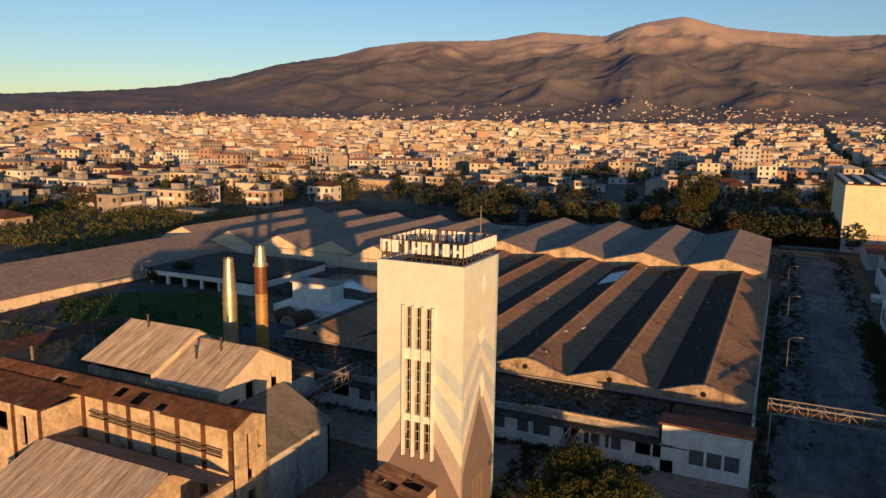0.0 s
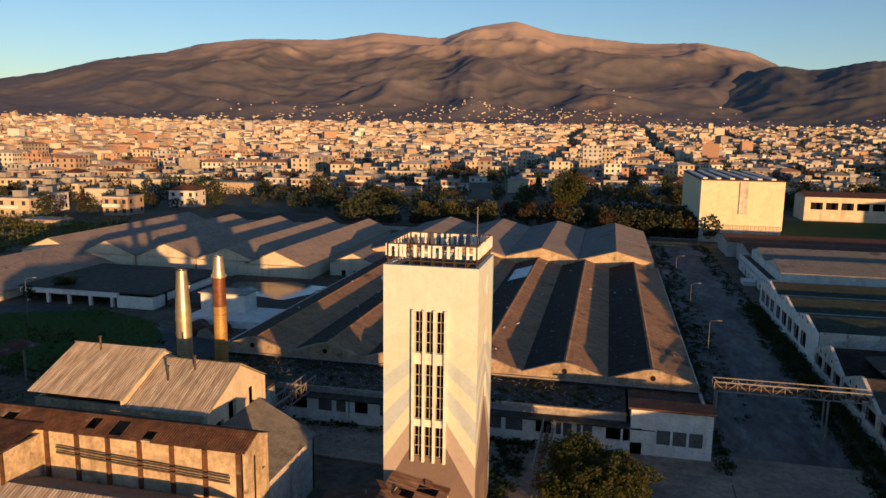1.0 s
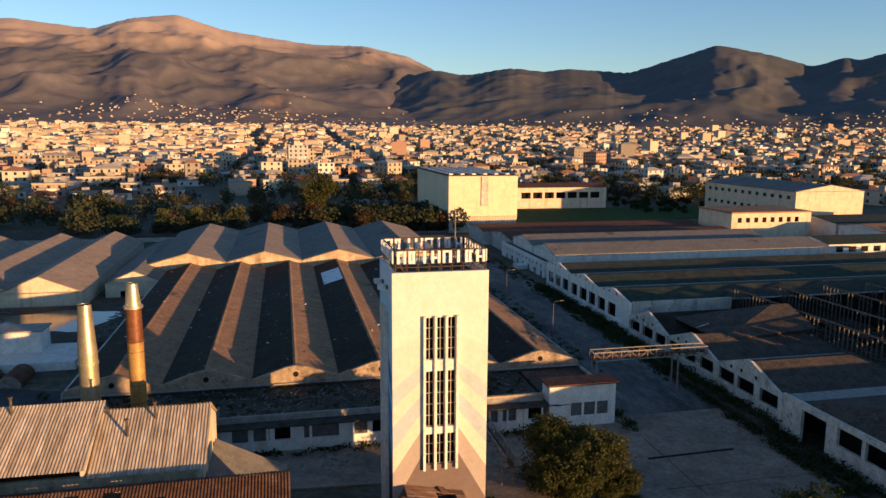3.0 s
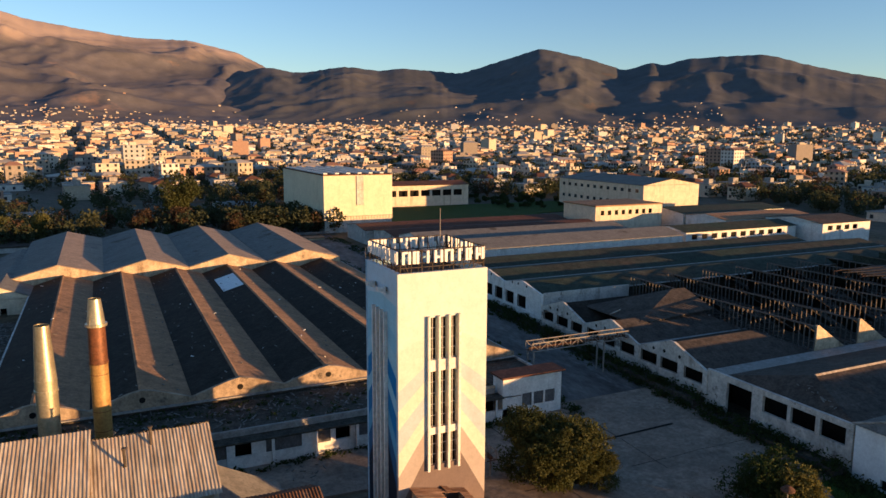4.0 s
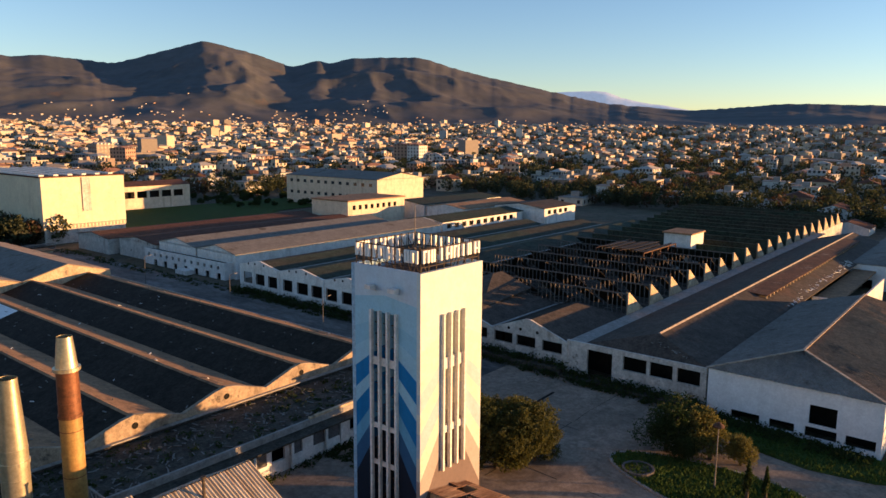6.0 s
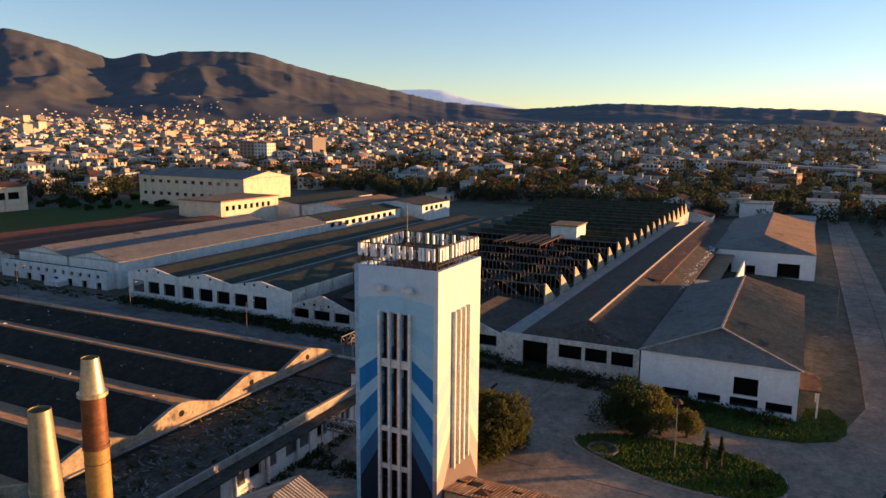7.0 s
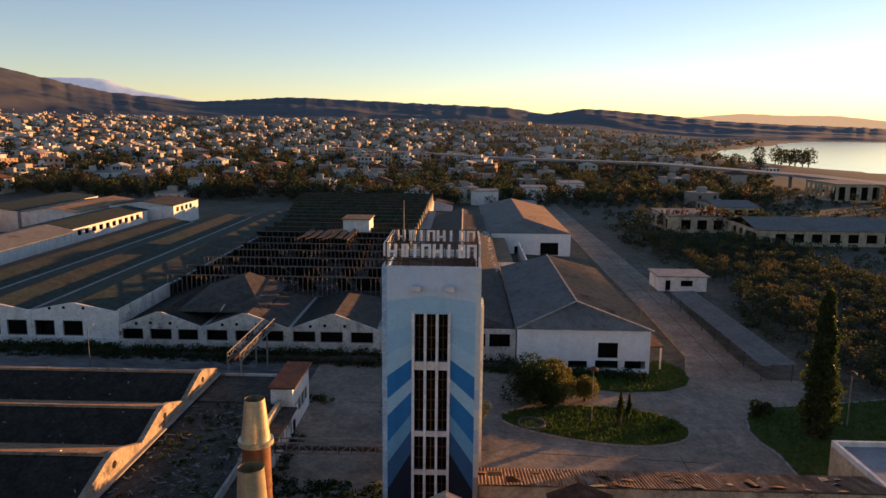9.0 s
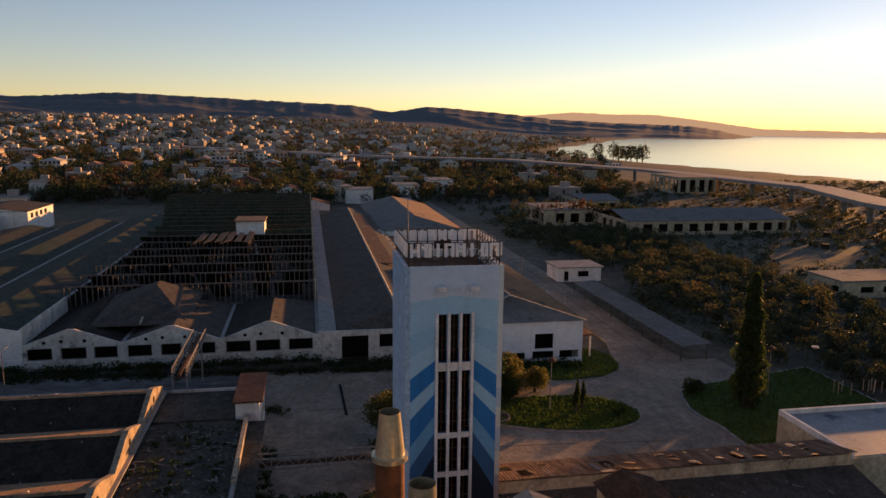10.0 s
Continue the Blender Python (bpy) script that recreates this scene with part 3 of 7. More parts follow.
# ---- tower ----
TX0, TX1, TY0, TY1, TZ = -27.4, -20.2, 46.6, 53.4, 22.3
tower = thing("tower", "tall square factory tower painted with chevron bands", "tower", (-23.8, 50, 0))
W3 = [(-1.14, -0.51), (-0.31, 0.31), (0.51, 1.14)]
S_ROWS = [(7.5, 9.95), (10.5, 14.85), (15.7, 18.9)]
W_ROWS = [(2.6, 7.2), (7.6, 10.1), (10.5, 15.0), (15.6, 19.0)]
s_holes = [(-23.8 + a, -23.8 + b, z0, z1) for a, b in W3 for z0, z1 in S_ROWS]
w_holes = [(50.0 + a, 50.0 + b, z0, z1) for a, b in W3 for z0, z1 in W_ROWS]
e_holes = [(48.9, 49.5, 1.5, 5.0), (49.7, 50.3, 1.5, 5.0), (50.5, 51.1, 1.5, 5.0)] + [(47.6 + 0.5 * i, 47.75 + 0.5 * i, 6.3, 7.0) for i in range(5)]
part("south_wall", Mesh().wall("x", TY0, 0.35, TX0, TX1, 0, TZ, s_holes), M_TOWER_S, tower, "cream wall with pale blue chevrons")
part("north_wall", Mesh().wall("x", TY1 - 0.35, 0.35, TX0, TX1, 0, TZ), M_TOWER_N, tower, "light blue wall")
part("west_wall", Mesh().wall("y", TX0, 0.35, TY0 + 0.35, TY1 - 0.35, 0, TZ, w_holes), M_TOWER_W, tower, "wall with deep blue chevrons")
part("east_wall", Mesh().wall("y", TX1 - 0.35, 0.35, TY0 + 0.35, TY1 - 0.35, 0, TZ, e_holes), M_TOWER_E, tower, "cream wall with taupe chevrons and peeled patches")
for y, z, w, h in ((50.4, 20.3, 0.5, 0.9), (50.2, 16.4, 0.75, 0.9), (50.5, 12.2, 0.55, 1.3)):
    rp = random.Random(int(z))
    pts = [(TX1 + 0.004, y + w * math.cos(a) * rp.uniform(0.45, 1.0), z + h * math.sin(a) * rp.uniform(0.45, 1.0)) for a in (i * math.pi / 7 for i in range(14))]
    part("peeled_patch", Mesh().prism(pts, (0.03, 0, 0)), M_SIGN, tower, "peeling white plaster patch")
part("roof_slab", Mesh().box(TX0 + 0.4, TY0 + 0.4, TZ - 0.9, TX1 - 0.4, TY1 - 0.4, TZ - 0.6), M_RUST, tower, "rusty flat roof")
# Added black core and floors stand for the unlit inside of the tower.
part("stair_core", Mesh().box(-25.4, 48.0, 0, -22.2, 52.0, TZ - 0.95), M_DARK, tower, "near-black core for the unlit inside")
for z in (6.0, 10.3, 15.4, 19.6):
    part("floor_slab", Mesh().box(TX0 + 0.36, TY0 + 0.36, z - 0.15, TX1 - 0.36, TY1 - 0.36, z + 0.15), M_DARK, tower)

# ---- sign on the tower: four rows of plain upright plates on a lattice ----
def sign_row(p, q, count, out):
    row = thing("rooftop_sign", "row of white sign plates on a rusty rooftop lattice", "sign", ((p[0] + q[0]) / 2, (p[1] + q[1]) / 2, TZ), group="tower sign rows")
    p, q = Vector((*p, 0)), Vector((*q, 0))
    d = q - p
    n = Vector(out)
    fr = Mesh()
    for z in (22.65, 22.95, 23.88):
        fr.beam((p.x, p.y, z), (q.x, q.y, z), 0.06)
    for i in range(9):
        c = p + d * i / 8
        fr.beam((c.x, c.y, TZ - 0.6), (c.x, c.y, 23.95), 0.06)
        fr.beam((c.x - n.x * 1.0, c.y - n.y * 1.0, TZ - 0.55), (c.x, c.y, 23.6), 0.045)
    part("lattice", fr, M_SIGNFRAME, row)
    t = d.normalized()
    gate, trestle, pole, pair = ((-1, 1), (0.92,)), ((-1, 1), (0.42,)), ((0,), ()), ((-1, 0.15), (0.08, 0.92))
    for i in range(count):
        c = p + d * (i + 0.5) / count + n * 0.09
        uprights, bars = (gate, pair, pole, trestle, gate, pole, pair, trestle)[i % 8]
        lt = Mesh()
        for u in uprights:
            s = c + t * 0.24 * u
            lt.beam((s.x, s.y, 22.94), (s.x, s.y, 23.84), 0.19)
        for f in bars:
            a, b, z = c - t * 0.15, c + t * 0.155, 22.94 + 0.9 * f
            lt.beam((a.x, a.y, z), (b.x, b.y, z), 0.1, 0.15)
        part("sign_plate", lt, M_SIGN, row)
    return row


for p, q, out in (((TX0 + 0.3, TY0 + 0.25), (TX1 - 0.2, TY0 + 0.25), (0, -1, 0)), ((TX1 - 0.25, TY0 + 0.3), (TX1 - 0.25, TY1 - 0.3), (1, 0, 0)),
                  ((TX0 + 0.25, TY0 + 0.3), (TX0 + 0.25, TY1 - 0.3), (-1, 0, 0)), ((TX0 + 0.3, TY1 - 0.25), (TX1 - 0.3, TY1 - 0.25), (0, 1, 0))):
    sign_row(p, q, 8, out)
mast = thing("lightning_mast", "thin grey steel mast on the tower roof", "mast", (-21.4, 52.4, TZ - 0.6))
part("pole", Mesh().cyl(-21.4, 52.4, TZ - 0.6, 26.2, 0.06, 0.03, 8), M_STEEL, mast)
part("foot", Mesh().box(-21.6, 52.2, TZ - 0.62, -21.2, 52.6, TZ - 0.5), M_STEEL, mast)

for y in (48.75, 51.0):
    fl = thing("floodlight", "white box floodlight bracketed to the tower wall", "floodlight", (TX0, y, 20.9), group="floodlights on the tower")
    part("housing", Mesh().prism([(TX0 - 0.75, y - 0.3, 20.75), (TX0 - 0.2, y - 0.3, 20.6), (TX0 - 0.2, y - 0.3, 21.05), (TX0 - 0.75, y - 0.3, 21.05)], (0, 0.6, 0)), M_WHITE, fl)
    part("bracket", Mesh().box(TX0 - 0.2, y - 0.08, 20.7, TX0 - 0.004, y + 0.08, 21.0), M_STEEL, fl)

# fins and window grilles of the tower
for face, rows in (("S", S_ROWS), ("W", W_ROWS)):
    for (p0, p1), (q0, q1) in zip(rows, rows[1:]):
        m = Mesh()
        if face == "S":
            m.box(-25.03, TY0 - 0.06, p1, -22.57, TY0 - 0.004, q0)
        else:
            m.box(TX0 - 0.06, 48.77, p1, TX0 - 0.004, 51.23, q0)
        part("spandrel", m, M_WHITE, tower, "stained white spandrel panel")
    zb, zt = rows[0][0] - 0.35, rows[-1][1] + 0.15
    for a in (-1.24, -0.41, 0.41, 1.24):
        m = Mesh()
        if face == "S":
            m.box(-23.8 + a - 0.09, TY0 - 0.28, zb, -23.8 + a + 0.09, TY0 + 0.1, zt)
        else:
            m.box(TX0 - 0.28, 50.0 + a - 0.09, zb, TX0 + 0.1, 50.0 + a + 0.09, zt)
        part("fin", m, M_WHITE, tower, "pale concrete fin")
    for a, b in W3:
        for z0, z1 in rows:
            m = Mesh()
            c = (a + b) / 2
            k = max(2, int((z1 - z0) / 0.75))
            for i in range(k + 1):
                z = z0 + (z1 - z0) * i / k
                if face == "S":
                    m.box(-23.8 + a, TY0 + 0.14, z - 0.025, -23.8 + b, TY0 + 0.19, z + 0.025)
                else:
                    m.box(TX0 + 0.14, 50.0 + a, z - 0.025, TX0 + 0.19, 50.0 + b, z + 0.025)
            if face == "S":
                m.box(-23.8 + c - 0.03, TY0 + 0.13, z0, -23.8 + c + 0.03, TY0 + 0.2, z1)
            else:
                m.box(TX0 + 0.13, 50.0 + c - 0.03, z0, TX0 + 0.2, 50.0 + c + 0.03, z1)
            part("window_grille", m, M_RUST if face == "W" else M_FRAME, tower, "corroded window grille")

def plain_hall(name, label, x0, y0, x1, y1, zw, zr, axis, wallm, roofm, wins=(), cat="factory building"):
    t = thing(name, label, cat, ((x0 + x1) / 2, (y0 + y1) / 2, 0))
    m = Mesh().wall("x", y0, 0.3, x0, x1, 0, zw, wins)
    part("front_wall", m, wallm, t)
    part("back_wall", Mesh().box(x0, y1 - 0.3, 0, x1, y1, zw), wallm, t)
    part("side_wall", Mesh().box(x0, y0 + 0.3, 0, x0 + 0.3, y1 - 0.3, zw), wallm, t)
    part("side_wall", Mesh().box(x1 - 0.3, y0 + 0.3, 0, x1, y1 - 0.3, zw), wallm, t)
    if wins:
        # Added black sheet that paints the shade behind the windows.
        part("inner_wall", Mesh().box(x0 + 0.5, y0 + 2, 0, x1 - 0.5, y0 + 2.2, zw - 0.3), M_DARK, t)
    if axis == "flat":
        part("roof_slab", Mesh().box(x0 - 0.2, y0 - 0.2, zw, x1 + 0.2, y1 + 0.2, zr), roofm, t)
        return t
    if axis == "x":
        c = (y0 + y1) / 2
        for ye in (y0 - 0.3, y1 + 0.3):
            part("roof_slope", Mesh().sheet((x0 - 0.2, ye, zw), (x1 + 0.2, ye, zw), (x1 + 0.2, c, zr), (x0 - 0.2, c, zr)), roofm, t)
        for xe in (x0, x1 - 0.3):
            part("gable_wall", Mesh().prism([(xe, y0, zw - 0.12), (xe, y1, zw - 0.12), (xe, c, zr - 0.13)], (0.3, 0, 0)), wallm, t)
    else:
        c = (x0 + x1) / 2
        for xe in (x0 - 0.3, x1 + 0.3):
            part("roof_slope", Mesh().sheet((xe, y0 - 0.2, zw), (xe, y1 + 0.2, zw), (c, y1 + 0.2, zr), (c, y0 - 0.2, zr)), roofm, t)
        for ye in (y0, y1 - 0.3):
            part("gable_wall", Mesh().prism([(x0, ye, zw - 0.12), (x1, ye, zw - 0.12), (c, ye, zr - 0.13)], (0, 0.3, 0)), wallm, t)
    return t


# ---- main shed with its six long gables ----
shed = thing("factory_shed", "long six-bay factory shed with dark and tan roof slopes", "factory building", (-29, 110, 0))
RIDGES = [-5.7 - 9.45 * i for i in range(6)]
SY0, SY1, SZR, SZV = 74.5, 146.0, 6.75, 5.35
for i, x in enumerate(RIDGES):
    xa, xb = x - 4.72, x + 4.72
    # Sun on east slopes and shade on west slopes are partly put into colour.
    part("roof_slope", Mesh().sheet((x, SY0 + 0.2, SZR), (x, SY1, SZR), (xa, SY1, SZV), (xa, SY0 + 0.2, SZV)), M_ROOFDARK, shed, "mossy roof slope darkened for its shaded side")
    part("roof_slope", Mesh().sheet((x, SY0 + 0.2, SZR), (xb, SY0 + 0.2, SZV), (xb, SY1, SZV), (x, SY1, SZR)), M_ROOFTAN, shed, "tan roof slope warmed for its sunny side")
    part("ridge_cap", Mesh().prism([(x - 0.25, SY0, SZR - 0.02), (x, SY0, SZR + 0.12), (x + 0.25, SY0, SZR - 0.02)], (0, SY1 - SY0, 0)), M_ROOFTAN, shed)
    part("gable_wall", Mesh().prism([(xa, SY0 - 0.2, 5.12), (xb, SY0 - 0.2, 5.12), (xb, SY0 - 0.2, SZV + 0.25), (x + 1.2, SY0 - 0.2, SZR + 0.02), (x, SY0 - 0.2, SZR + 0.25), (x - 1.2, SY0 - 0.2, SZR + 0.02), (xa, SY0 - 0.2, SZV + 0.25)], (0, 0.45, 0)), M_GABLE, shed, "stained plaster gable")
    vent = Mesh()
    vent.prism([(x + 0.3 * math.cos(a * math.pi / 6), SY0 - 0.24, 6.0 + 0.3 * math.sin(a * math.pi / 6)) for a in range(12)], (0, 0.1, 0))
    part("vent", vent, M_DARK, shed, "round dark vent hole")
# White colour stands for the sky reflected in this pane.
part("roof_light", Mesh().sheet((-24.95, 123.5, 6.69), (-24.95, 134.5, 6.69), (-28.3, 134.5, 5.7), (-28.3, 123.5, 5.7), 0.03), M_WHITECLEAN, shed, "roof light painted white for reflected sky")
part("side_wall", Mesh().box(-1.2, SY0, 0, -0.85, SY1, SZV), M_GREYWALL, shed)
part("side_wall", Mesh().box(-57.9, SY0, 0, -57.6, SY1, SZV), M_GREYWALL, shed)

# ---- back hall with tan gabled roofs ----
hall = thing("back_hall", "gabled hall with tan sheet roofs behind the shed", "factory building", (-30, 168, 0))
HR = [-9.2, -24.2, -39.0, -53.8]
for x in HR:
    # Paler sheets on the sun-facing side put the sunlight into the colour.
    for s, mat in ((1, M_ROOFLIT), (-1, M_ROOFGREY)):
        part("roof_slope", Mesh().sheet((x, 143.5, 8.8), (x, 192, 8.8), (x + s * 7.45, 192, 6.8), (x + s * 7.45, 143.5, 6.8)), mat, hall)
    part("gable_wall", Mesh().prism([(x - 7.45, 143.6, 0), (x + 7.45, 143.6, 0), (x + 7.45, 143.6, 6.6), (x, 143.6, 8.65), (x - 7.45, 143.6, 6.6)], (0, 0.3, 0)), M_PLASTER, hall)
    part("gable_wall", Mesh().prism([(x - 7.45, 191.5, 0), (x + 7.45, 191.5, 0), (x + 7.45, 191.5, 6.6), (x, 191.5, 8.65), (x - 7.45, 191.5, 6.6)], (0, 0.3, 0)), M_PLASTER, hall)
part("side_wall", Mesh().box(-2.05, 143.9, 0, -1.8, 191.5, 6.5), M_GREYWALL, hall)

# ---- low strip building in front of the shed, and the white corner block ----
strip = thing("strip_building", "low flat-roofed annex with broken windows", "building", (-33, 70, 0))
holes = []
x = -56.5
k = 0
while x < -10:
    w = 1.5 if k % 4 else 3.4
    holes.append((x, x + w, 2.72, 3.98))
    x += w + (0.5 if k % 4 in (1, 2) else 1.3)
    k += 1
part("front_wall", Mesh().wall("x", 64.5, 0.3, -58, -8.25, 0, 4.15, holes), M_WHITE, strip, "stained white window wall")
for i, (a, c, z0, z1) in enumerate(holes):
    if i % 3 != 1:
        part("shutter", Mesh().box(a, 64.62, z0, c, 64.7, z1), M_BOARD, strip, "grey boarded window")
# Black sheet stands for the unlit rooms behind this front.
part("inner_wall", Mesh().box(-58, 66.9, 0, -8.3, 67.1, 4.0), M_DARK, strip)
for i in range(10):
    part("post", Mesh().box(-57.6 + 4.1 * i, 64.15, 0, -57.35 + 4.1 * i, 64.4, 4.15), M_WHITE, strip, "white canopy post")
for i in range(7):
    part("pilaster", Mesh().box(-20.5 + 1.9 * i, 64.38, 0, -20.3 + 1.9 * i, 64.49, 4.1), M_WHITE, strip)
part("roof_slab", Mesh().box(-58, 65.75, 4.4, -8.6, 74.2, 4.65), M_FLATROOF, strip, "littered flat roof")
part("parapet", Mesh().box(-58, 65.5, 4.3, -8.6, 65.75, 4.95), M_CONC, strip)
part("step_parapet", Mesh().box(-21.5, 65.45, 4.95, -8.6, 65.8, 5.15), M_PLASTER, strip, "raised lit parapet")
# Brown colour paints the shade on the wall below the gables.
part("shed_wall", Mesh().box(-57.8, 74.35, 0, -1.0, 74.7, 4.98), M_ROOFBROWN, strip, "wall strip coloured dark for shade")
part("shed_ledge", Mesh().box(-57.8, 73.95, 4.98, -1.0, 74.7, 5.115), M_CONC, strip, "pale concrete ledge")
part("canopy", Mesh().box(-58, 64.0, 4.15, -8.3, 65.6, 4.32), M_FLATROOF, strip)

block = thing("corner_block", "white single-storey corner block with shuttered windows", "building", (-4.2, 71.5, 0))
bh = [(-5.77 + 1.48 * i, -4.52 + 1.48 * i, 2.72, 4.17) for i in range(3)]
part("front_wall", Mesh().wall("x", 64.5, 0.3, -8.2, -0.72, 0, 6.15, bh), M_WHITE, block)
part("east_wall", Mesh().box(-1.02, 64.8, 0, -0.72, 66.4, 6.15), M_WHITE, block)
part("rear_wall", Mesh().box(-8.2, 66.4, 0, -0.72, 66.65, 6.15), M_WHITE, block)
part("yard_wall", Mesh().box(-1.0, 66.65, 0, -0.72, 74.2, 5.0), M_GREYWALL, block)
part("rear_roof", Mesh().box(-8.3, 66.68, 4.5, -1.0, 74.2, 4.75), M_FLATROOF, block)
part("west_wall", Mesh().box(-8.2, 64.8, 0, -7.9, 66.4, 6.15), M_WHITE, block)
part("roof_slab", Mesh().box(-8.5, 64.15, 6.15, -0.45, 66.85, 6.35), M_ROOFRED, block)
part("stain", Mesh().box(-7.2, 64.46, 4.0, -5.95, 64.497, 4.08), M_ROOFBROWN, block, "rusty pipe bracket")
for a, b, z0, z1 in bh:
    part("shutter", Mesh().box(a, 64.62, z0, b, 64.7, z1), M_BOARD, block, "grey boarded window")

# ---- east row along the street: gabled fronts at x = 15.2 ----
FX = 15.2
rng0 = random.Random(3)
def bay(y0, y1, zp, zv, depth, wins, walls, roof_a, roof_b, label, hip=0.0, wz=(3.7, 5.2), zbase=0.0):
    t = thing("workshop_bay", label, "factory building", (FX + depth / 2, (y0 + y1) / 2, 0), group="workshop bays along the street")
    ym = (y0 + y1) / 2
    holes = [(a, b, *wz) for a, b in wins]
    m = Mesh().wall("y", FX, 0.35, y0 + 0.02, y1 - 0.02, 0, zv, holes)
    m.prism([(FX, y0 + 0.02, zv), (FX, y1 - 0.02, zv), (FX, ym + 0.4, zp), (FX, ym - 0.4, zp)], (0.35, 0, 0))
    part("front_wall", m, walls, t)
    # Added black sheet: the workshop's inner shade as colour.
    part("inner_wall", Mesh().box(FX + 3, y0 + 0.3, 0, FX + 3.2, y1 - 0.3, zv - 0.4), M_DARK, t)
    x0, x1 = FX + 0.3, FX + depth
    for s, mat in ((-1, roof_a), (1, roof_b)):
        ye = y0 if s < 0 else y1
        part("roof_slope", Mesh().sheet((x0, ye, zv - 0.1), (x1, ye, zv - 0.1), (x1 - hip, ym, zp - 0.15), (x0, ym, zp - 0.15)), mat, t)
    if hip:
        part("roof_slope", Mesh().sheet((x1, y0, zv - 0.1), (x1, y1, zv - 0.1), (x1 - hip, ym, zp - 0.15), (x1 - hip, ym - 0.01, zp - 0.15)), roof_b, t)
    for dy in (-1.5, 1.1, 3.0):
        part("vent", Mesh().prism([(FX - 0.02, ym + dy + 0.22 * math.cos(a * math.pi / 5), zv + 0.55 - 0.06 * abs(dy) + 0.22 * math.sin(a * math.pi / 5)) for a in range(10)], (0.06, 0, 0)), M_DARK, t, "round vent hole")
    part("back_wall", Mesh().box(x1 - 0.3, y0 + 0.02, 0, x1 - 0.02, y1 - 0.02, zv - 0.25), M_GREYWALL, t)
    part("valley_gutter", Mesh().box(x0, y0 - 0.22, zv - 0.12, x1, y0 + 0.22, zv + 0.02), M_CONC, t)
    part("pier", Mesh().box(FX - 0.12, y0 - 0.25, 0, FX + 0.3, y0 + 0.25, zv + 0.1), walls, t)
    part("ledge", Mesh().box(FX - 0.1, y0 + 0.3, wz[0] - 0.25, FX - 0.003, y1 - 0.3, wz[0] - 0.1), walls, t)
    for a, b in wins:
        fm = Mesh().box(FX + 0.08, a, wz[0], FX + 0.2, a + 0.09, wz[1]).box(FX + 0.08, b - 0.09, wz[0], FX + 0.2, b, wz[1])
        fm.box(FX + 0.08, a + 0.09, wz[0], FX + 0.2, b - 0.09, wz[0] + 0.09).box(FX + 0.08, a + 0.09, wz[1] - 0.09, FX + 0.2, b - 0.09, wz[1])
        w = part("window_frame", fm, M_STEEL, t, "rusty empty window frame")
        for f in (1 / 3, 2 / 3):
            if rng0.random() < 0.75:
                c = a + (b - a) * f
                part("window_bar", Mesh().box(FX + 0.11, c - 0.03, wz[0] + 0.09, FX + 0.16, c + 0.03, wz[1] - 0.09), M_STEEL, w)
    return t


bay(58.8, 70.5, 7.5, 5.5, 18, [(59.4, 62.4), (63.4, 66.4), (67.0, 70.0)], M_GREYWALL, M_ROOFBROWN, M_ROOFDARK, "grey gabled workshop with burnt-out windows", hip=4)
bay(70.5, 82.0, 7.4, 5.5, 19, [(71.2, 74.1), (75.2, 77.6), (78.6, 81.4)], M_GREYWALL, M_ROOFBROWN, M_ROOFBROWN, "grey gabled workshop with patched brown roof", hip=4)
bay(82.0, 93.3, 7.4, 5.5, 20, [(82.5, 85.2), (86.0, 88.9), (89.8, 92.6)], M_GREYWALL, M_ROOFDARK, M_ROOFDARK, "grey gabled workshop with dark collapsed roof")
bay(93.3, 104.9, 8.45, 7.35, 110, [(97.8, 100.5), (101.6, 104.3)], M_WHITE, M_GREENROOF, M_GREENROOF, "white gabled workshop with green mossy roof", wz=(4.0, 6.1))
bay(104.9, 116.6, 8.45, 7.35, 100, [(105.3, 108.0), (108.9, 111.8), (113.0, 115.6)], M_WHITE, M_GREENROOF, M_GREENROOF, "white gabled workshop with long mossy roof", wz=(4.0, 6.1))
bay(116.6, 128.2, 8.45, 7.35, 90, [(117.2, 119.8), (120.8, 123.4), (124.4, 127.0)], M_WHITE, M_GREENROOF, M_ROOFRED, "white gabled workshop with brown mossy roof", wz=(4.0, 6.1))
sv = thing("service_block", "stained white two-storey block with flat roof", "factory building", (23, 153, 0))
sh = [(139 + 4.0 * i, 140.3 + 4.0 * i, 1.2, 3.6) for i in range(7)] + [(139.4 + 2.4 * i, 140.2 + 2.4 * i, 4.3, 5.0) for i in range(12)]
part("front_wall", Mesh().wall("y", 18.2, 0.3, 137.5, 168, 0, 5.8, sh), M_WHITE, sv)
part("south_wall", Mesh().wall("x", 137.5, 0.3, 18.5, 27, 0, 5.8, [(21, 22.5, 2.4, 4.0)]), M_WHITE, sv)
part("inner_wall", Mesh().box(20, 138, 0, 20.2, 167, 5.0), M_DARK, sv)
part("roof_slab", Mesh().box(18.5, 137.8, 5.2, 20.15, 168, 5.5), M_FLATROOF, sv)
part("porch", Mesh().box(16.0, 148, 0, 18.18, 152, 3.2), M_WHITE, sv)
plain_hall("grey_hall", "white-walled hall with pale grey sheet roof", 20.2, 136.6, 85, 150.2, 7.45, 8.85, "x", M_WHITE, M_ROOFGREY)
plain_hall("grey_hall", "white-walled hall with grey and brown roof", 20.2, 150.8, 80, 165.2, 7.4, 8.85, "x", M_WHITE, M_ROOFGREY)
plain_hall("brown_hall", "low hall with long dark brown roof", 20, 166.5, 84, 183, 6.4, 7.4, "x", M_GREYWALL, M_ROOFRED)
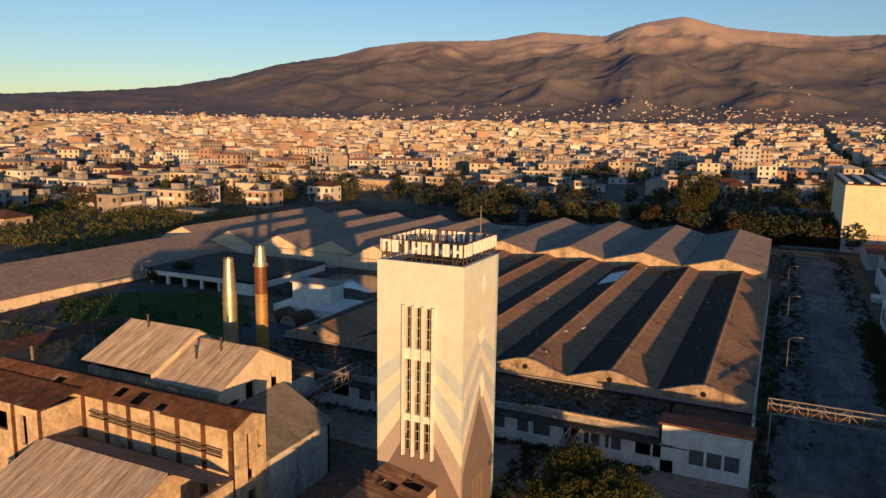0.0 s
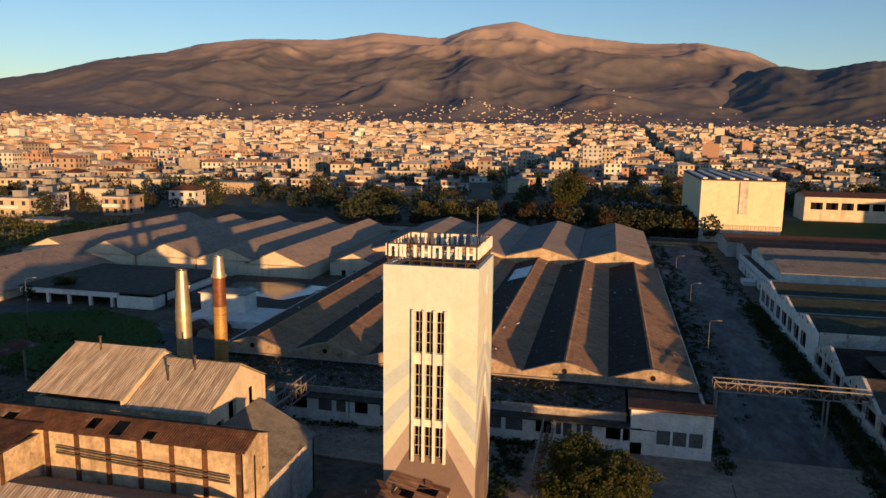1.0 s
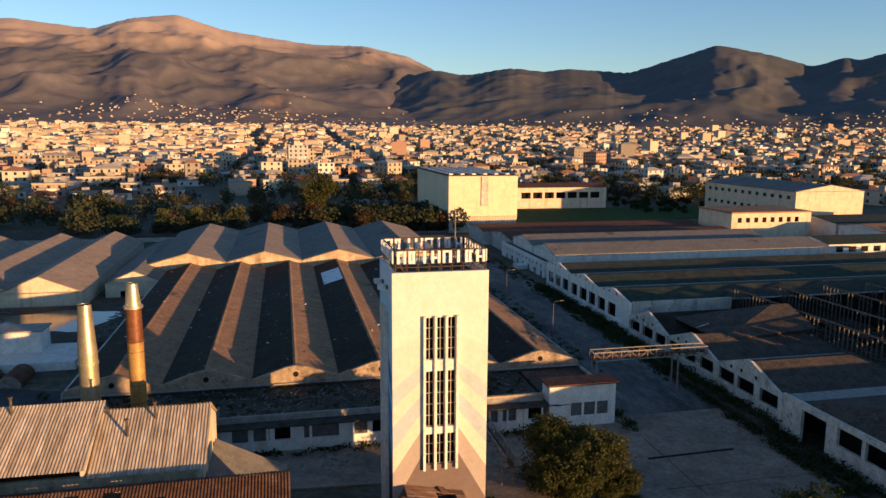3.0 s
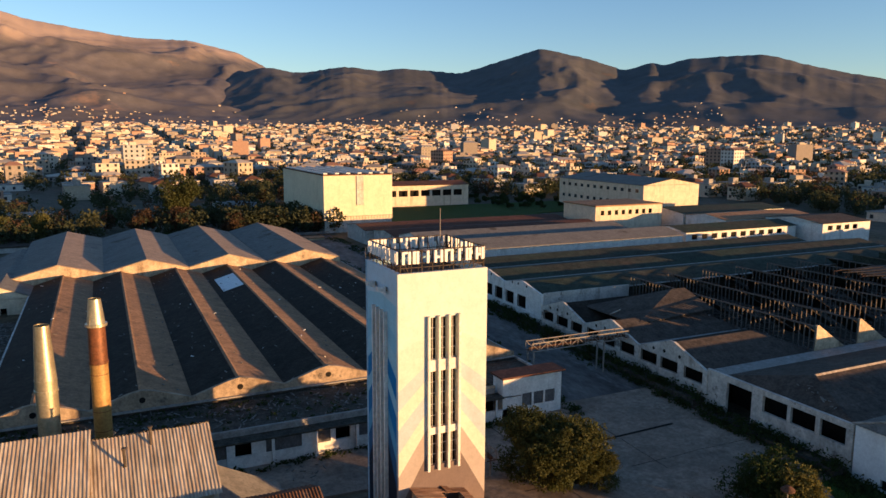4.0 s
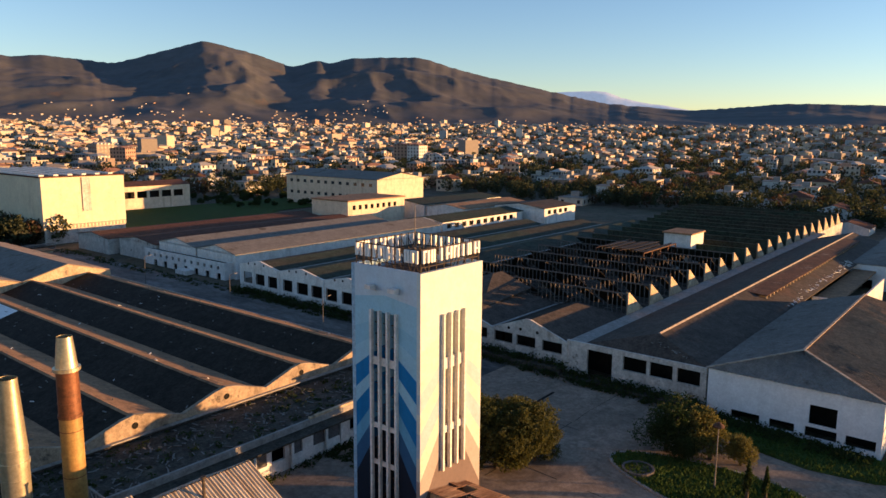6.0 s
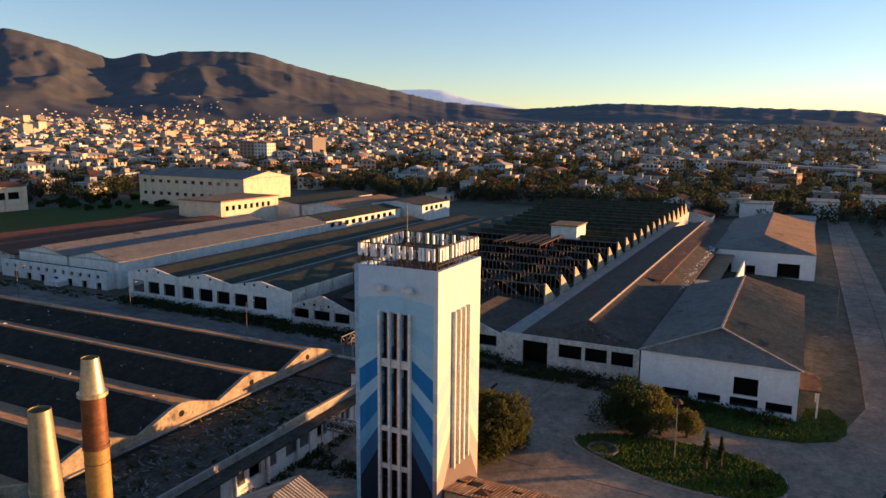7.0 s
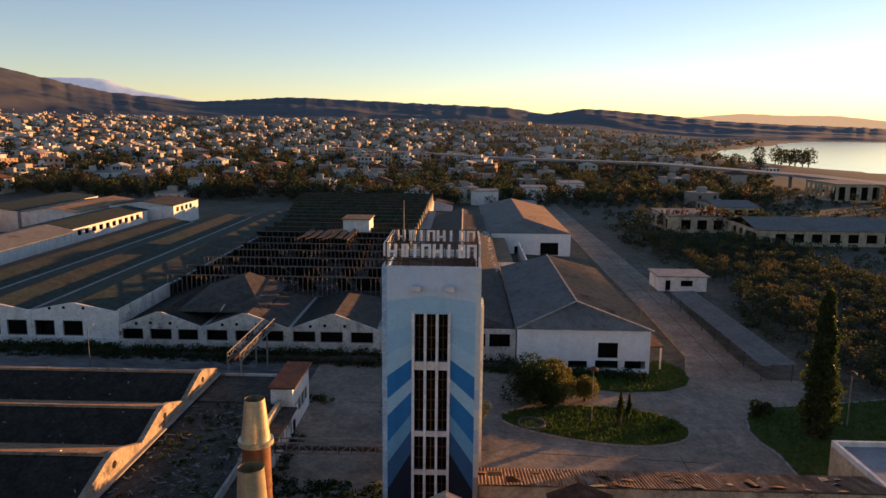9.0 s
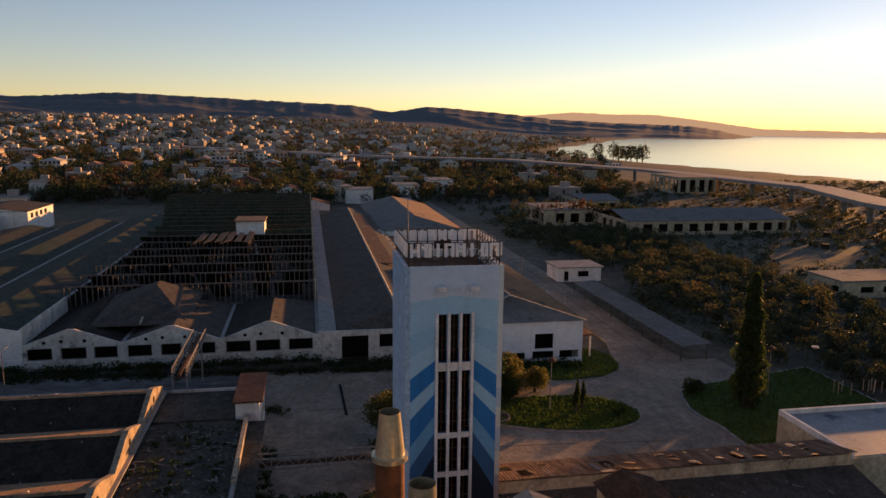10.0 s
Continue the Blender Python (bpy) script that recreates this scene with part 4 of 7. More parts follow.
plain_hall("brown_hall", "low hall with dark brown roof", 18, 184.5, 84, 200, 6.2, 7.2, "x", M_GREYWALL, M_ROOFRED)

# long grey front hall with its low ridge
b = thing("long_hall", "long low grey hall with mossy roof and burnt windows", "factory building", (75, 49, 0))
bw = [(41.6, 44.3), (44.8, 47.6), (48.0, 51.0), (52.4, 55.8)]
part("front_wall", Mesh().wall("y", FX, 0.35, 40.9, 58.7, 0, 5.9, [(a, c, 3.55, 5.3) for a, c in bw[:3]] + [(52.4, 55.8, 1.3, 5.2)]), M_GREYWALL, b)
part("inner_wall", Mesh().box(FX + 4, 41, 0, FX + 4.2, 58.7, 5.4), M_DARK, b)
part("roof_slope", Mesh().sheet((19.2, 48.2, 7.8), (FX + 0.3, 41.0, 5.8), (140, 41.0, 5.6), (140, 48.2, 7.8)), M_ROOFBROWN, b)
part("roof_slope", Mesh().sheet((19.2, 48.2, 7.8), (140, 48.2, 7.8), (140, 56.3, 5.6), (FX + 0.3, 56.3, 5.8)), M_ROOFBROWN, b)
part("roof_slope", Mesh().sheet((19.2, 48.2, 7.8), (19.19, 48.21, 7.8), (FX + 0.3, 56.3, 5.8), (FX + 0.3, 41.0, 5.8)), M_ROOFBROWN, b)
part("ridge_cap", Mesh().prism([(19.2, 48.0, 7.76), (19.2, 48.2, 7.92), (19.2, 48.4, 7.76)], (120, 0, 0)), M_ROOFPALE, b)
part("gutter_walk", Mesh().box(FX + 0.4, 56.4, 5.5, 150, 58.6, 5.75), M_CONC, b, "pale concrete gutter walk")
part("side_wall", Mesh().box(140, 41, 0, 140.3, 56.3, 5.5), M_GREYWALL, b)
for ya, yb, zt in ((41, 58.6, 1.75), (58.7, 93.2, 2.5), (93.3, 128.2, 2.85)):
    part("dock", Mesh().box(FX - 1.9, ya, 0, FX - 0.13, yb, zt), M_FLATROOF, b, "overgrown loading dock")

# white hip-roofed hall
a = thing("white_hall", "white plastered hall with grey corrugated hip roof", "factory building", (36, 32, 0))
part("front_wall", Mesh().wall("y", FX, 0.3, 23.5, 40.7, 0, 6.1, [(27.6, 30.2, 2.3, 4.4), (27.5, 30.5, 0.9, 2.0), (24.0, 26.7, 0.9, 2.0), (31.5, 34.0, 0.9, 1.9), (35.0, 38.0, 0.9, 1.9)]), M_WHITECLEAN, a)
part("inner_wall", Mesh().box(FX + 3, 23.9, 0, FX + 3.2, 40.4, 5.2), M_DARK, a)
part("south_wall", Mesh().box(FX + 0.3, 23.5, 0, 57, 23.8, 6.1), M_WHITECLEAN, a)
part("north_wall", Mesh().box(FX + 0.3, 40.4, 0, 57, 40.7, 6.1), M_WHITECLEAN, a)
part("back_wall", Mesh().box(57, 23.5, 0, 57.3, 40.7, 6.1), M_WHITECLEAN, a)
part("roof_slope", Mesh().waves((FX - 0.3, 40.9, 6.1), (FX - 0.3, 23.2, 6.1), (20.6, 32.25, 8.5), (20.6, 32.35, 8.5), 0.4, 0.03), M_ROOFGREY, a, "grey corrugated hip end")
part("roof_slope", Mesh().waves((FX - 0.3, 23.2, 6.1), (57.3, 23.2, 6.1), (57.3, 32.3, 8.5), (20.6, 32.3, 8.5), 0.4, 0.03), M_ROOFTAN, a, "brown corrugated slope")
part("roof_slope", Mesh().waves((57.3, 40.9, 6.1), (FX - 0.3, 40.9, 6.1), (20.6, 32.3, 8.5), (57.3, 32.3, 8.5), 0.4, 0.03), M_ROOFGREY, a, "grey corrugated slope")
part("side_canopy", Mesh().box(17, 21.2, 3.3, 24, 23.5, 3.5), M_RUST, a, "rusty side canopy")
for x in (17.3, 23.7):
    part("canopy_post", Mesh().box(x - 0.1, 21.4, 0, x + 0.1, 21.6, 3.3), M_WHITE, a)

for p, q in (((FX - 0.3, 40.9, 6.16), (20.6, 32.3, 8.58)), ((FX - 0.3, 23.2, 6.16), (20.6, 32.3, 8.58)), ((20.6, 32.3, 8.58), (57.3, 32.3, 8.58))):
    part("ridge_cap", Mesh().beam(p, q, 0.3, 0.1), M_ROOFPALE, a, "pale ridge tiles")

# second white hall further east
e = thing("white_hall", "distant white hall with grey and brown hip roof", "factory building", (136, 32, 0))
part("front_wall", Mesh().wall("y", 104, 0.3, 21, 42.5, 0, 5.8, [(24, 28.5, 0.2, 3.4), (33, 35, 0.4, 2.4), (38, 41, 0.4, 2.6)]), M_WHITECLEAN, e)
part("inner_wall", Mesh().box(107, 21.4, 0, 107.2, 42, 5.4), M_DARK, e)
part("south_wall", Mesh().box(104.3, 21, 0, 168, 21.3, 5.8), M_WHITECLEAN, e)
part("roof_slope", Mesh().sheet((103.8, 21, 5.8), (168, 21, 5.8), (168, 32, 8.4), (113, 32, 8.4)), M_ROOFTAN, e)
part("roof_slope", Mesh().sheet((168, 42.7, 5.8), (103.8, 42.7, 5.8), (113, 32, 8.4), (168, 32, 8.4)), M_ROOFGREY, e)
part("roof_slope", Mesh().sheet((103.8, 42.7, 5.8), (103.8, 21, 5.8), (113, 31.9, 8.4), (113, 32, 8.4)), M_ROOFGREY, e)
y = thing("walled_court", "small white walled court between the halls", "building", (80, 37, 0))
part("wall", Mesh().box(67.6, 34.6, 0, 94, 34.9, 5.0), M_WHITE, y)
part("wall", Mesh().box(67.6, 35, 0, 67.9, 41.5, 5.0), M_WHITE, y)
part("roof_slab", Mesh().box(67.9, 37.5, 4.2, 104, 41.5, 4.5), M_ROOFTAN, y)

# ---- burnt sawtooth hall ----
saw = thing("sawtooth_hall", "burnt-out sawtooth factory hall with bare window lattices", "factory building", (110, 78, 0))
part("floor_deck", Mesh().box(34, 58.8, 3.0, 185, 97, 3.2), M_FLATROOF, saw, "debris-covered deck")
SAW_X = [33.1 + 7.97 * i for i in range(19)]
for i, x in enumerate(SAW_X):
    y1 = 93.7 if i < 10 else min(104, 93.7 + 1.3 * (i - 9))
    lat = Mesh()
    lat.beam((x, 59, 8.7), (x, y1, 8.7), 0.18).beam((x, 59, 5.6), (x, y1, 5.6), 0.2)
    n = int((y1 - 59) / (0.75 if i < 6 else 1.2))
    for k in range(n + 1):
        yk = 59 + (y1 - 59) * k / n
        if noise.noise(Vector((x, yk * 0.5, 3))) > -0.35:
            lat.beam((x, yk, 5.6), (x, yk, 8.7), 0.13)
    if i >= 7:
        lat = Mesh().box(x - 0.08, 59, 5.6, x + 0.08, y1, 8.55).box(x - 0.2, 59, 8.55, x + 0.2, y1, 8.72)
    part("window_lattice", lat, M_CHAR if i < 7 else M_GREENROOF, saw, "charred upright window bars")
    part("end_wall", Mesh().prism([(x, 58.75, 3), (x + 5.5, 58.75, 3), (x + 5.5, 58.75, 5.6), (x + 0.3, 58.75, 8.92), (x, 58.75, 8.92)], (0, 0.3, 0)), M_PLASTER, saw, "pale triangular end wall")
    if i >= 6:
        part("roof_slope", Mesh().sheet((x, 59, 8.7), (x + 6.5, 59, 5.3), (x + 6.5, y1, 5.3), (x, y1, 8.7)), M_GREENROOF, saw)
    else:
        for k in range(6):
            ya = 59.4 + (y1 - 60) * (k + 0.3 * random.random()) / 6
            yb = ya + random.uniform(1.0, 5.0)
            part("roof_remnant", Mesh().sheet((x + 0.2, ya, 8.6), (x + 6, ya, 5.4), (x + 6, yb, 5.4), (x + 0.2, yb, 8.6)), M_ROOFDARK, saw)
part("front_wall", Mesh().box(32.4, 58.95, 0, 32.7, 93, 5.2), M_WHITE, saw)
part("south_wall", Mesh().box(34.7, 58.65, 0, 185, 58.9, 5.4), M_GREYWALL, saw)


# raised hip roof between the gabled workshops and the burnt hall
rr = thing("raised_roof", "brown hipped roof raised behind the gabled workshops", "roof", (26, 80.6, 6))
part("roof_slope", Mesh().sheet((18.6, 74.8, 6.75), (18.6, 86.6, 6.75), (29.8, 80.7, 9.5), (29.79, 80.6, 9.5)), M_ROOFBROWN, rr)
part("roof_slope", Mesh().sheet((18.6, 74.8, 6.75), (32.3, 74.8, 7.6), (32.3, 80.6, 9.5), (29.8, 80.6, 9.5)), M_ROOFBROWN, rr)
part("roof_slope", Mesh().sheet((32.3, 86.6, 7.6), (18.6, 86.6, 6.75), (29.8, 80.7, 9.5), (32.3, 80.7, 9.5)), M_ROOFBROWN, rr)
part("wall", Mesh().box(18.8, 86.2, 4.5, 32.0, 86.5, 6.6).box(18.8, 75.0, 4.5, 32.0, 75.3, 6.6), M_GREYWALL, rr)
part("side_wall", Mesh().box(15.6, 93.02, 4.5, 32.2, 93.26, 7.6), M_GREYWALL, rr, "pale side wall of the taller workshop")
part("ridge_cap", Mesh().beam((18.6, 80.6, 6.83), (20.4, 80.6, 7.3), 0.22, 0.1), M_ROOFPALE, rr)

# ---- big cream silo-like block, halls behind ----
sb = thing("cream_block", "tall windowless cream warehouse block", "warehouse", (25, 235, 0))
part("plinth", Mesh().box(14.2, 210, 0, 35.6, 262, 6.2), M_GREYWALL, sb)
part("body", Mesh().box(14.0, 209.9, 6.2, 35.8, 262, 19.6), material("cream_paint", (0.74, 0.65, 0.45), (0.64, 0.55, 0.37), scale=0.2, fine=2, fine_amount=0.1, streak=0.2), sb)
part("roof", Mesh().box(13.8, 209.7, 19.6, 36, 262.2, 19.9), M_ROOFRED, sb)
for i in range(6):
    part("roof_strip", Mesh().box(14.6 + 3.6 * i, 212, 19.9, 15.8 + 3.6 * i, 260, 20.3), M_WHITE, sb, "pale roof light strip")
part("stair_strip", Mesh().box(24.2, 209.6, 10.5, 26.4, 209.9, 19.4), M_GREYWALL, sb)
rl = Mesh()
for i in range(23):
    rl.box(14.2 + i * 0.96, 209.3, 6.2, 14.3 + i * 0.96, 209.4, 7.3)
rl.box(14.2, 209.3, 7.2, 35.6, 209.4, 7.3)
part("railing", rl, M_STEEL, sb)

far = plain_hall("far_hall", "distant white gabled hall with grey roof", 131.2, 205.3, 157.6, 258.3, 14.0, 16.2, "y", M_CREAMWALL, M_ROOFGREY)
for k in range(12):
    for z in (6.5, 11.2):
        part("window", Mesh().box(131.12, 208 + 4.2 * k, z, 131.19, 209.6 + 4.2 * k, z + 1.2), M_GLASS, far)
plain_hall("far_office", "cream two-storey office behind the green roofs", 86.6, 174.2, 112, 190.6, 10.8, 11.2, "flat", M_CREAMWALL, M_ROOFTAN, [(88.5 + 2.6 * i, 89.8 + 2.6 * i, 8.2, 9.6) for i in range(8)])
plain_hall("far_shed", "long cream shed with a row of windows", 57, 275, 96, 290, 11, 12.4, "x", M_CREAMWALL, M_ROOFRED, [(59 + 5 * i, 63 + 5 * i, 6.5, 9) for i in range(7)])
for x0, y0, x1, y1, zw, roof in ((88, 138.5, 128, 151, 7.6, M_GREENROOF), (116, 152, 152, 168, 8.0, M_ROOFTAN), (116, 169, 160, 188, 8.2, M_GREENROOF), (130, 131.7, 149.5, 150.5, 8.6, M_ROOFBROWN)):
    plain_hall("low_shed", "low shed with brown mossy roof and white wall", x0, y0, x1, y1, zw, zw + 1.1, "x", M_WHITE, roof, [(x0 + 2 + 3.4 * j, x0 + 4 + 3.4 * j, zw - 2.0, zw - 0.7) for j in range(int((x1 - x0 - 4) / 3.4))])

# ---- north-west sheds ----
for i, (x0, x1) in enumerate(((-136, -122), (-121.5, -108), (-107.5, -94), (-93.5, -80))):
    plain_hall("tan_shed", "low gabled shed with lichen-tan sheet roof", x0, 128, x1, 182, 5.6, 8.4, "y", M_CREAMWALL, M_ROOFLIT)
plain_hall("tan_shed", "gabled shed with cream gable and tan roof", -82, 127, -69, 185, 5.4, 8.2, "y", M_CREAMWALL, M_ROOFLIT)
plain_hall("tan_shed", "small cream shed with grey roof", -67, 135, -57, 178, 5.0, 7.2, "y", M_CREAMWALL, M_ROOFGREY, [(-64.5, -63.6, 2, 3.5), (-62, -61.1, 2, 3.5)])
plain_hall("long_shed", "long low shed with broad tan roof", -138, 70, -113, 133, 3.8, 7.2, "y", M_CREAMWALL, M_ROOFLIT)
fr = thing("open_frame_shed", "white concrete frame shed with open bays", "building", (-97, 104, 0))
for i in range(5):
    part("post", Mesh().box(-109 + 4.2 * i, 99.4, 0, -108.5 + 4.2 * i, 99.9, 4.2), M_WHITE, fr)
part("beam", Mesh().box(-110, 99.3, 3.9, -90.8, 100.0, 4.6), M_WHITE, fr)
part("wall", Mesh().box(-91, 99.5, 0, -84.2, 99.9, 4.2), M_WHITE, fr)
part("wall", Mesh().box(-84.6, 99.9, 0, -84.2, 122, 4.2), M_WHITE, fr)
part("roof_slab", Mesh().box(-111, 100, 4.5, -84, 122, 4.8), M_FLATROOF, fr)
# Black sheet paints the shade inside the open bays.
part("back_wall", Mesh().box(-111, 103, 0, -84, 103.3, 4.4), M_DARK, fr)
cb = thing("stepped_block", "white stepped plant room in evening sun", "building", (-70, 98, 0))
part("upper_block", Mesh().box(-74.6, 98.4, 3.2, -66.8, 102.2, 6.0), M_WHITE, cb)
part("lower_block", Mesh().box(-74.8, 93.4, 0, -61.5, 102.3, 3.2), M_WHITE, cb)
part("roof_edge", Mesh().box(-74.9, 98.1, 6.0, -66.5, 102.3, 6.2), M_CONC, cb)
fl = Mesh()
ring = [(-70 + 8.8 * math.cos(a) * (1 + 0.16 * math.sin(3 * a)), 115 + 8.2 * math.sin(a) * (1 + 0.2 * math.cos(2 * a) + 0.12 * math.sin(5 * a)), 3.25) for a in (i * math.pi / 14 for i in range(28))]
solid("flooded_roof_water", Mesh().face(*ring), M_WATER, "rainwater pooled on a flat factory roof", "water", kind="structure")
solid("flat_roof_deck", Mesh().box(-83.5, 102.4, 0, -58.2, 126, 3.2), M_FLATROOF, "flat debris-strewn factory roof", "roof", kind="structure")

# ---- west works: boiler house, rusty gallery, front hall ----
w1 = thing("boiler_house", "tall cream boiler house with pale corrugated roof", "factory building", (-48, 48, 0))
part("east_wall", Mesh().wall("y", -40.8, 0.3, 43.4, 53.0, 0, 10.4, [(44.6, 45.8, 8.0, 9.2), (46.6, 47.8, 7.2, 10.2), (50.0, 51.1, 7.6, 10.3)]).prism([(-40.8, 43.4, 10.4), (-40.8, 53.0, 10.4), (-40.8, 48.6, 12.75)], (0.3, 0, 0)), M_CREAMWALL, w1)
part("inner_wall", Mesh().box(-43, 43.8, 0, -42.8, 52.6, 10), M_DARK, w1)
part("south_wall", Mesh().box(-56, 43.4, 0, -40.8, 43.7, 10.4), M_PLASTER, w1)
part("west_wall", Mesh().box(-56, 43.7, 0, -55.7, 53, 10.4), M_PLASTER, w1)
part("north_wall", Mesh().box(-56, 52.7, 0, -40.8, 53, 10.4), M_PLASTER, w1)
part("roof_slope", Mesh().waves((-56.4, 43.0, 11.0), (-47.6, 43.0, 11.0), (-47.4, 48.7, 13.55), (-56.2, 48.7, 13.55), 0.21, 0.026), M_ROOFPALE, w1, "pale corrugated roof slope")
part("step_gable", Mesh().prism([(-47.9, 43.2, 10.4), (-47.9, 52.9, 10.4), (-47.9, 52.9, 10.9), (-47.9, 48.7, 13.45), (-47.9, 43.2, 10.95)], (0.2, 0, 0)), M_CREAMWALL, w1, "lit gable step between the roofs")
part("roof_slope", Mesh().waves((-47.6, 43.1, 10.4), (-40.3, 43.1, 10.4), (-40.3, 48.6, 12.85), (-47.65, 48.6, 12.85), 0.21, 0.026), M_ROOFPALE, w1, "pale corrugated roof slope")
part("roof_slope", Mesh().waves((-40.3, 53.3, 10.4), (-47.6, 53.3, 10.4), (-47.6, 48.6, 12.9), (-40.3, 48.6, 12.9), 0.21, 0.026), M_ROOFPALE, w1)
part("roof_slope", Mesh().waves((-47.6, 53.3, 10.9), (-56.4, 53.3, 10.9), (-56.4, 48.7, 13.55), (-47.6, 48.7, 13.55), 0.21, 0.026), M_ROOFPALE, w1)
for x, y, z in ((-53.2, 48.0, 13.25), (-45.6, 46.2, 11.8), (-44.0, 47.6, 12.4)):
    part("vent_pipe", Mesh().cyl(x, y, z - 0.3, z + 1.1, 0.09, 0.09, 8).cyl(x, y, z + 1.1, z + 1.22, 0.15, 0.15, 8), M_ROOFBROWN, w1)

w2 = thing("rusty_gallery", "long narrow hall with rusted corrugated roof", "factory building", (-48, 41, 0))
pil = Mesh()
part("south_wall", Mesh().wall("x", 39.0, 0.3, -64, -35.2, 0, 10.0), M_PLASTER, w2)
part("east_wall", Mesh().wall("y", -35.3, 0.3, 39.0, 42.4, 0, 10.0, [(40.2, 41.0, 5.4, 9.2), (41.4, 42.0, 7.6, 9.2), (40.2, 41.1, 1.5, 4.6)]).prism([(-35.3, 39.0, 10), (-35.3, 42.4, 10), (-35.3, 40.8, 10.7)], (0.3, 0, 0)), M_PLASTER, w2)
part("inner_wall", Mesh().box(-37, 39.3, 0, -36.8, 42.2, 9.8), M_DARK, w2)
part("north_wall", Mesh().box(-64, 42.1, 0, -35.3, 42.4, 10), M_PLASTER, w2)
part("roof_slope", Mesh().waves((-64, 38.7, 10.0), (-34.9, 38.7, 10.0), (-34.9, 40.8, 10.75), (-64, 40.8, 10.75), 0.2, 0.032, gaps=[(0.545, 0.575, 0.3, 0.8), (0.62, 0.655, 0.2, 0.9), (0.72, 0.745, 0.0, 0.5), (0.30, 0.33, 0.2, 0.7)]), M_RUST, w2, "rusted corrugated slope with missing sheets")
part("roof_slope", Mesh().waves((-34.9, 42.7, 10.0), (-64, 42.7, 10.0), (-64, 40.8, 10.75), (-34.9, 40.8, 10.75), 0.26, 0.03), M_RUST, w2, "rusted corrugated slope")
for i in range(8):
    part("pilaster", Mesh().box(-35.6 - 2.6 * i, 38.8, 0, -35.3 - 2.6 * i, 39.0, 9.9), M_RUST, w2, "rusted wall post")
for z in (8.6, 8.2):
    part("wall_pipe", Mesh().beam((-50, 38.6, z + 0.3), (-36, 38.6, z - 0.4), 0.12), M_ROOFBROWN, w2)
part("west_roof", Mesh().waves((-63.5, 35.3, 9.8), (-51.4, 35.3, 9.8), (-51.4, 39.2, 10.3), (-63.5, 39.2, 10.3), 0.2, 0.03), M_RUST, w2, "rusted side roof")
part("west_room", Mesh().wall("x", 35.5, 0.3, -63.3, -51.6, 0, 9.6, [(-62.2, -60.9, 6.0, 8.6), (-57.5, -55.8, 7.2, 8.8), (-54.2, -53.4, 6.4, 8.9)]).box(-51.9, 35.8, 0, -51.6, 38.99, 9.6).box(-63.3, 35.8, 0, -63.0, 38.99, 9.6), M_PLASTER, w2, "stained end room with broken openings")
part("west_inner", Mesh().box(-62.9, 37.2, 0, -52.0, 37.4, 9.4), M_DARK, w2)
for x in (-63.2, -59.4, -55.0, -51.8):
    part("pilaster", Mesh().box(x, 35.32, 0, x + 0.25, 35.49, 9.6), M_RUST, w2, "rusted wall post")

w3 = thing("front_hall", "gabled hall with pale corrugated roof", "factory building", (-45, 33, 0))
part("roof_slope", Mesh().waves((-52, 30.0, 5.0), (-38.3, 30.0, 5.0), (-38.3, 35.6, 7.4), (-52, 35.6, 7.4), 0.26, 0.022), M_ROOFPALE, w3, "pale corrugated slope")
# Grey sheets instead of pale ones put the north slope's shade into colour.
part("roof_slope", Mesh().waves((-35.0, 38.7, 6.4), (-52, 38.7, 6.4), (-52, 35.6, 7.4), (-35, 35.6, 7.4), 0.26, 0.02), M_ROOFGREY, w3)
part("east_wall", Mesh().wall("y", -35.4, 0.3, 33, 38.7, 0, 6.2, [(36.5, 37.5, 3.5, 5.5)]), M_PLASTER, w3)
part("south_wall", Mesh().box(-52, 30.2, 0, -38.4, 30.5, 4.9), M_PLASTER, w3)
part("end_wall", Mesh().prism([(-38.6, 30.2, 0), (-38.6, 38.6, 0), (-38.6, 38.6, 6.2), (-38.6, 35.6, 7.2), (-38.6, 30.2, 4.9)], (0.3, 0, 0)), M_PLASTER, w3)

w4 = thing("lean_to", "plastered lean-to with grey corrugated roof", "factory building", (-38, 47, 0))
part("roof_slope", Mesh().waves((-35.1, 42.5, 6.0), (-35.1, 51.8, 6.0), (-40.5, 51.8, 8.8), (-40.5, 42.5, 8.8), 0.26, 0.02), M_ROOFGREY, w4)
part("east_wall", Mesh().box(-35.6, 42.8, 0, -35.3, 51.5, 5.9), M_GREYWALL, w4, "graffiti-stained wall")
part("north_wall", Mesh().prism([(-40.4, 51.2, 0), (-35.3, 51.2, 0), (-35.3, 51.2, 5.9), (-40.4, 51.2, 8.6)], (0, 0.3, 0)), M_GREYWALL, w4)

# south annex of the tower: long rusty roof
sa = thing("south_annex", "long low annex with rusted broken roof sheets", "building", (-25, 31, 0))
part("east_wall", Mesh().box(-22.5, 16.6, 0, -22.2, 46.5, 5.05), M_CREAMWALL, sa)
part("inner_wall", Mesh().box(-26.4, 16.9, 0, -26.1, 46.5, 5.9), M_PLASTER, sa)
part("end_wall", Mesh().prism([(-26.1, 16.6, 0), (-22.5, 16.6, 0), (-22.5, 16.6, 5.05), (-26.1, 16.6, 5.85)], (0, 0.3, 0)), M_PLASTER, sa)
part("west_wall", Mesh().box(-31.8, 16.6, 0, -31.5, 44, 3.6), M_PLASTER, sa)
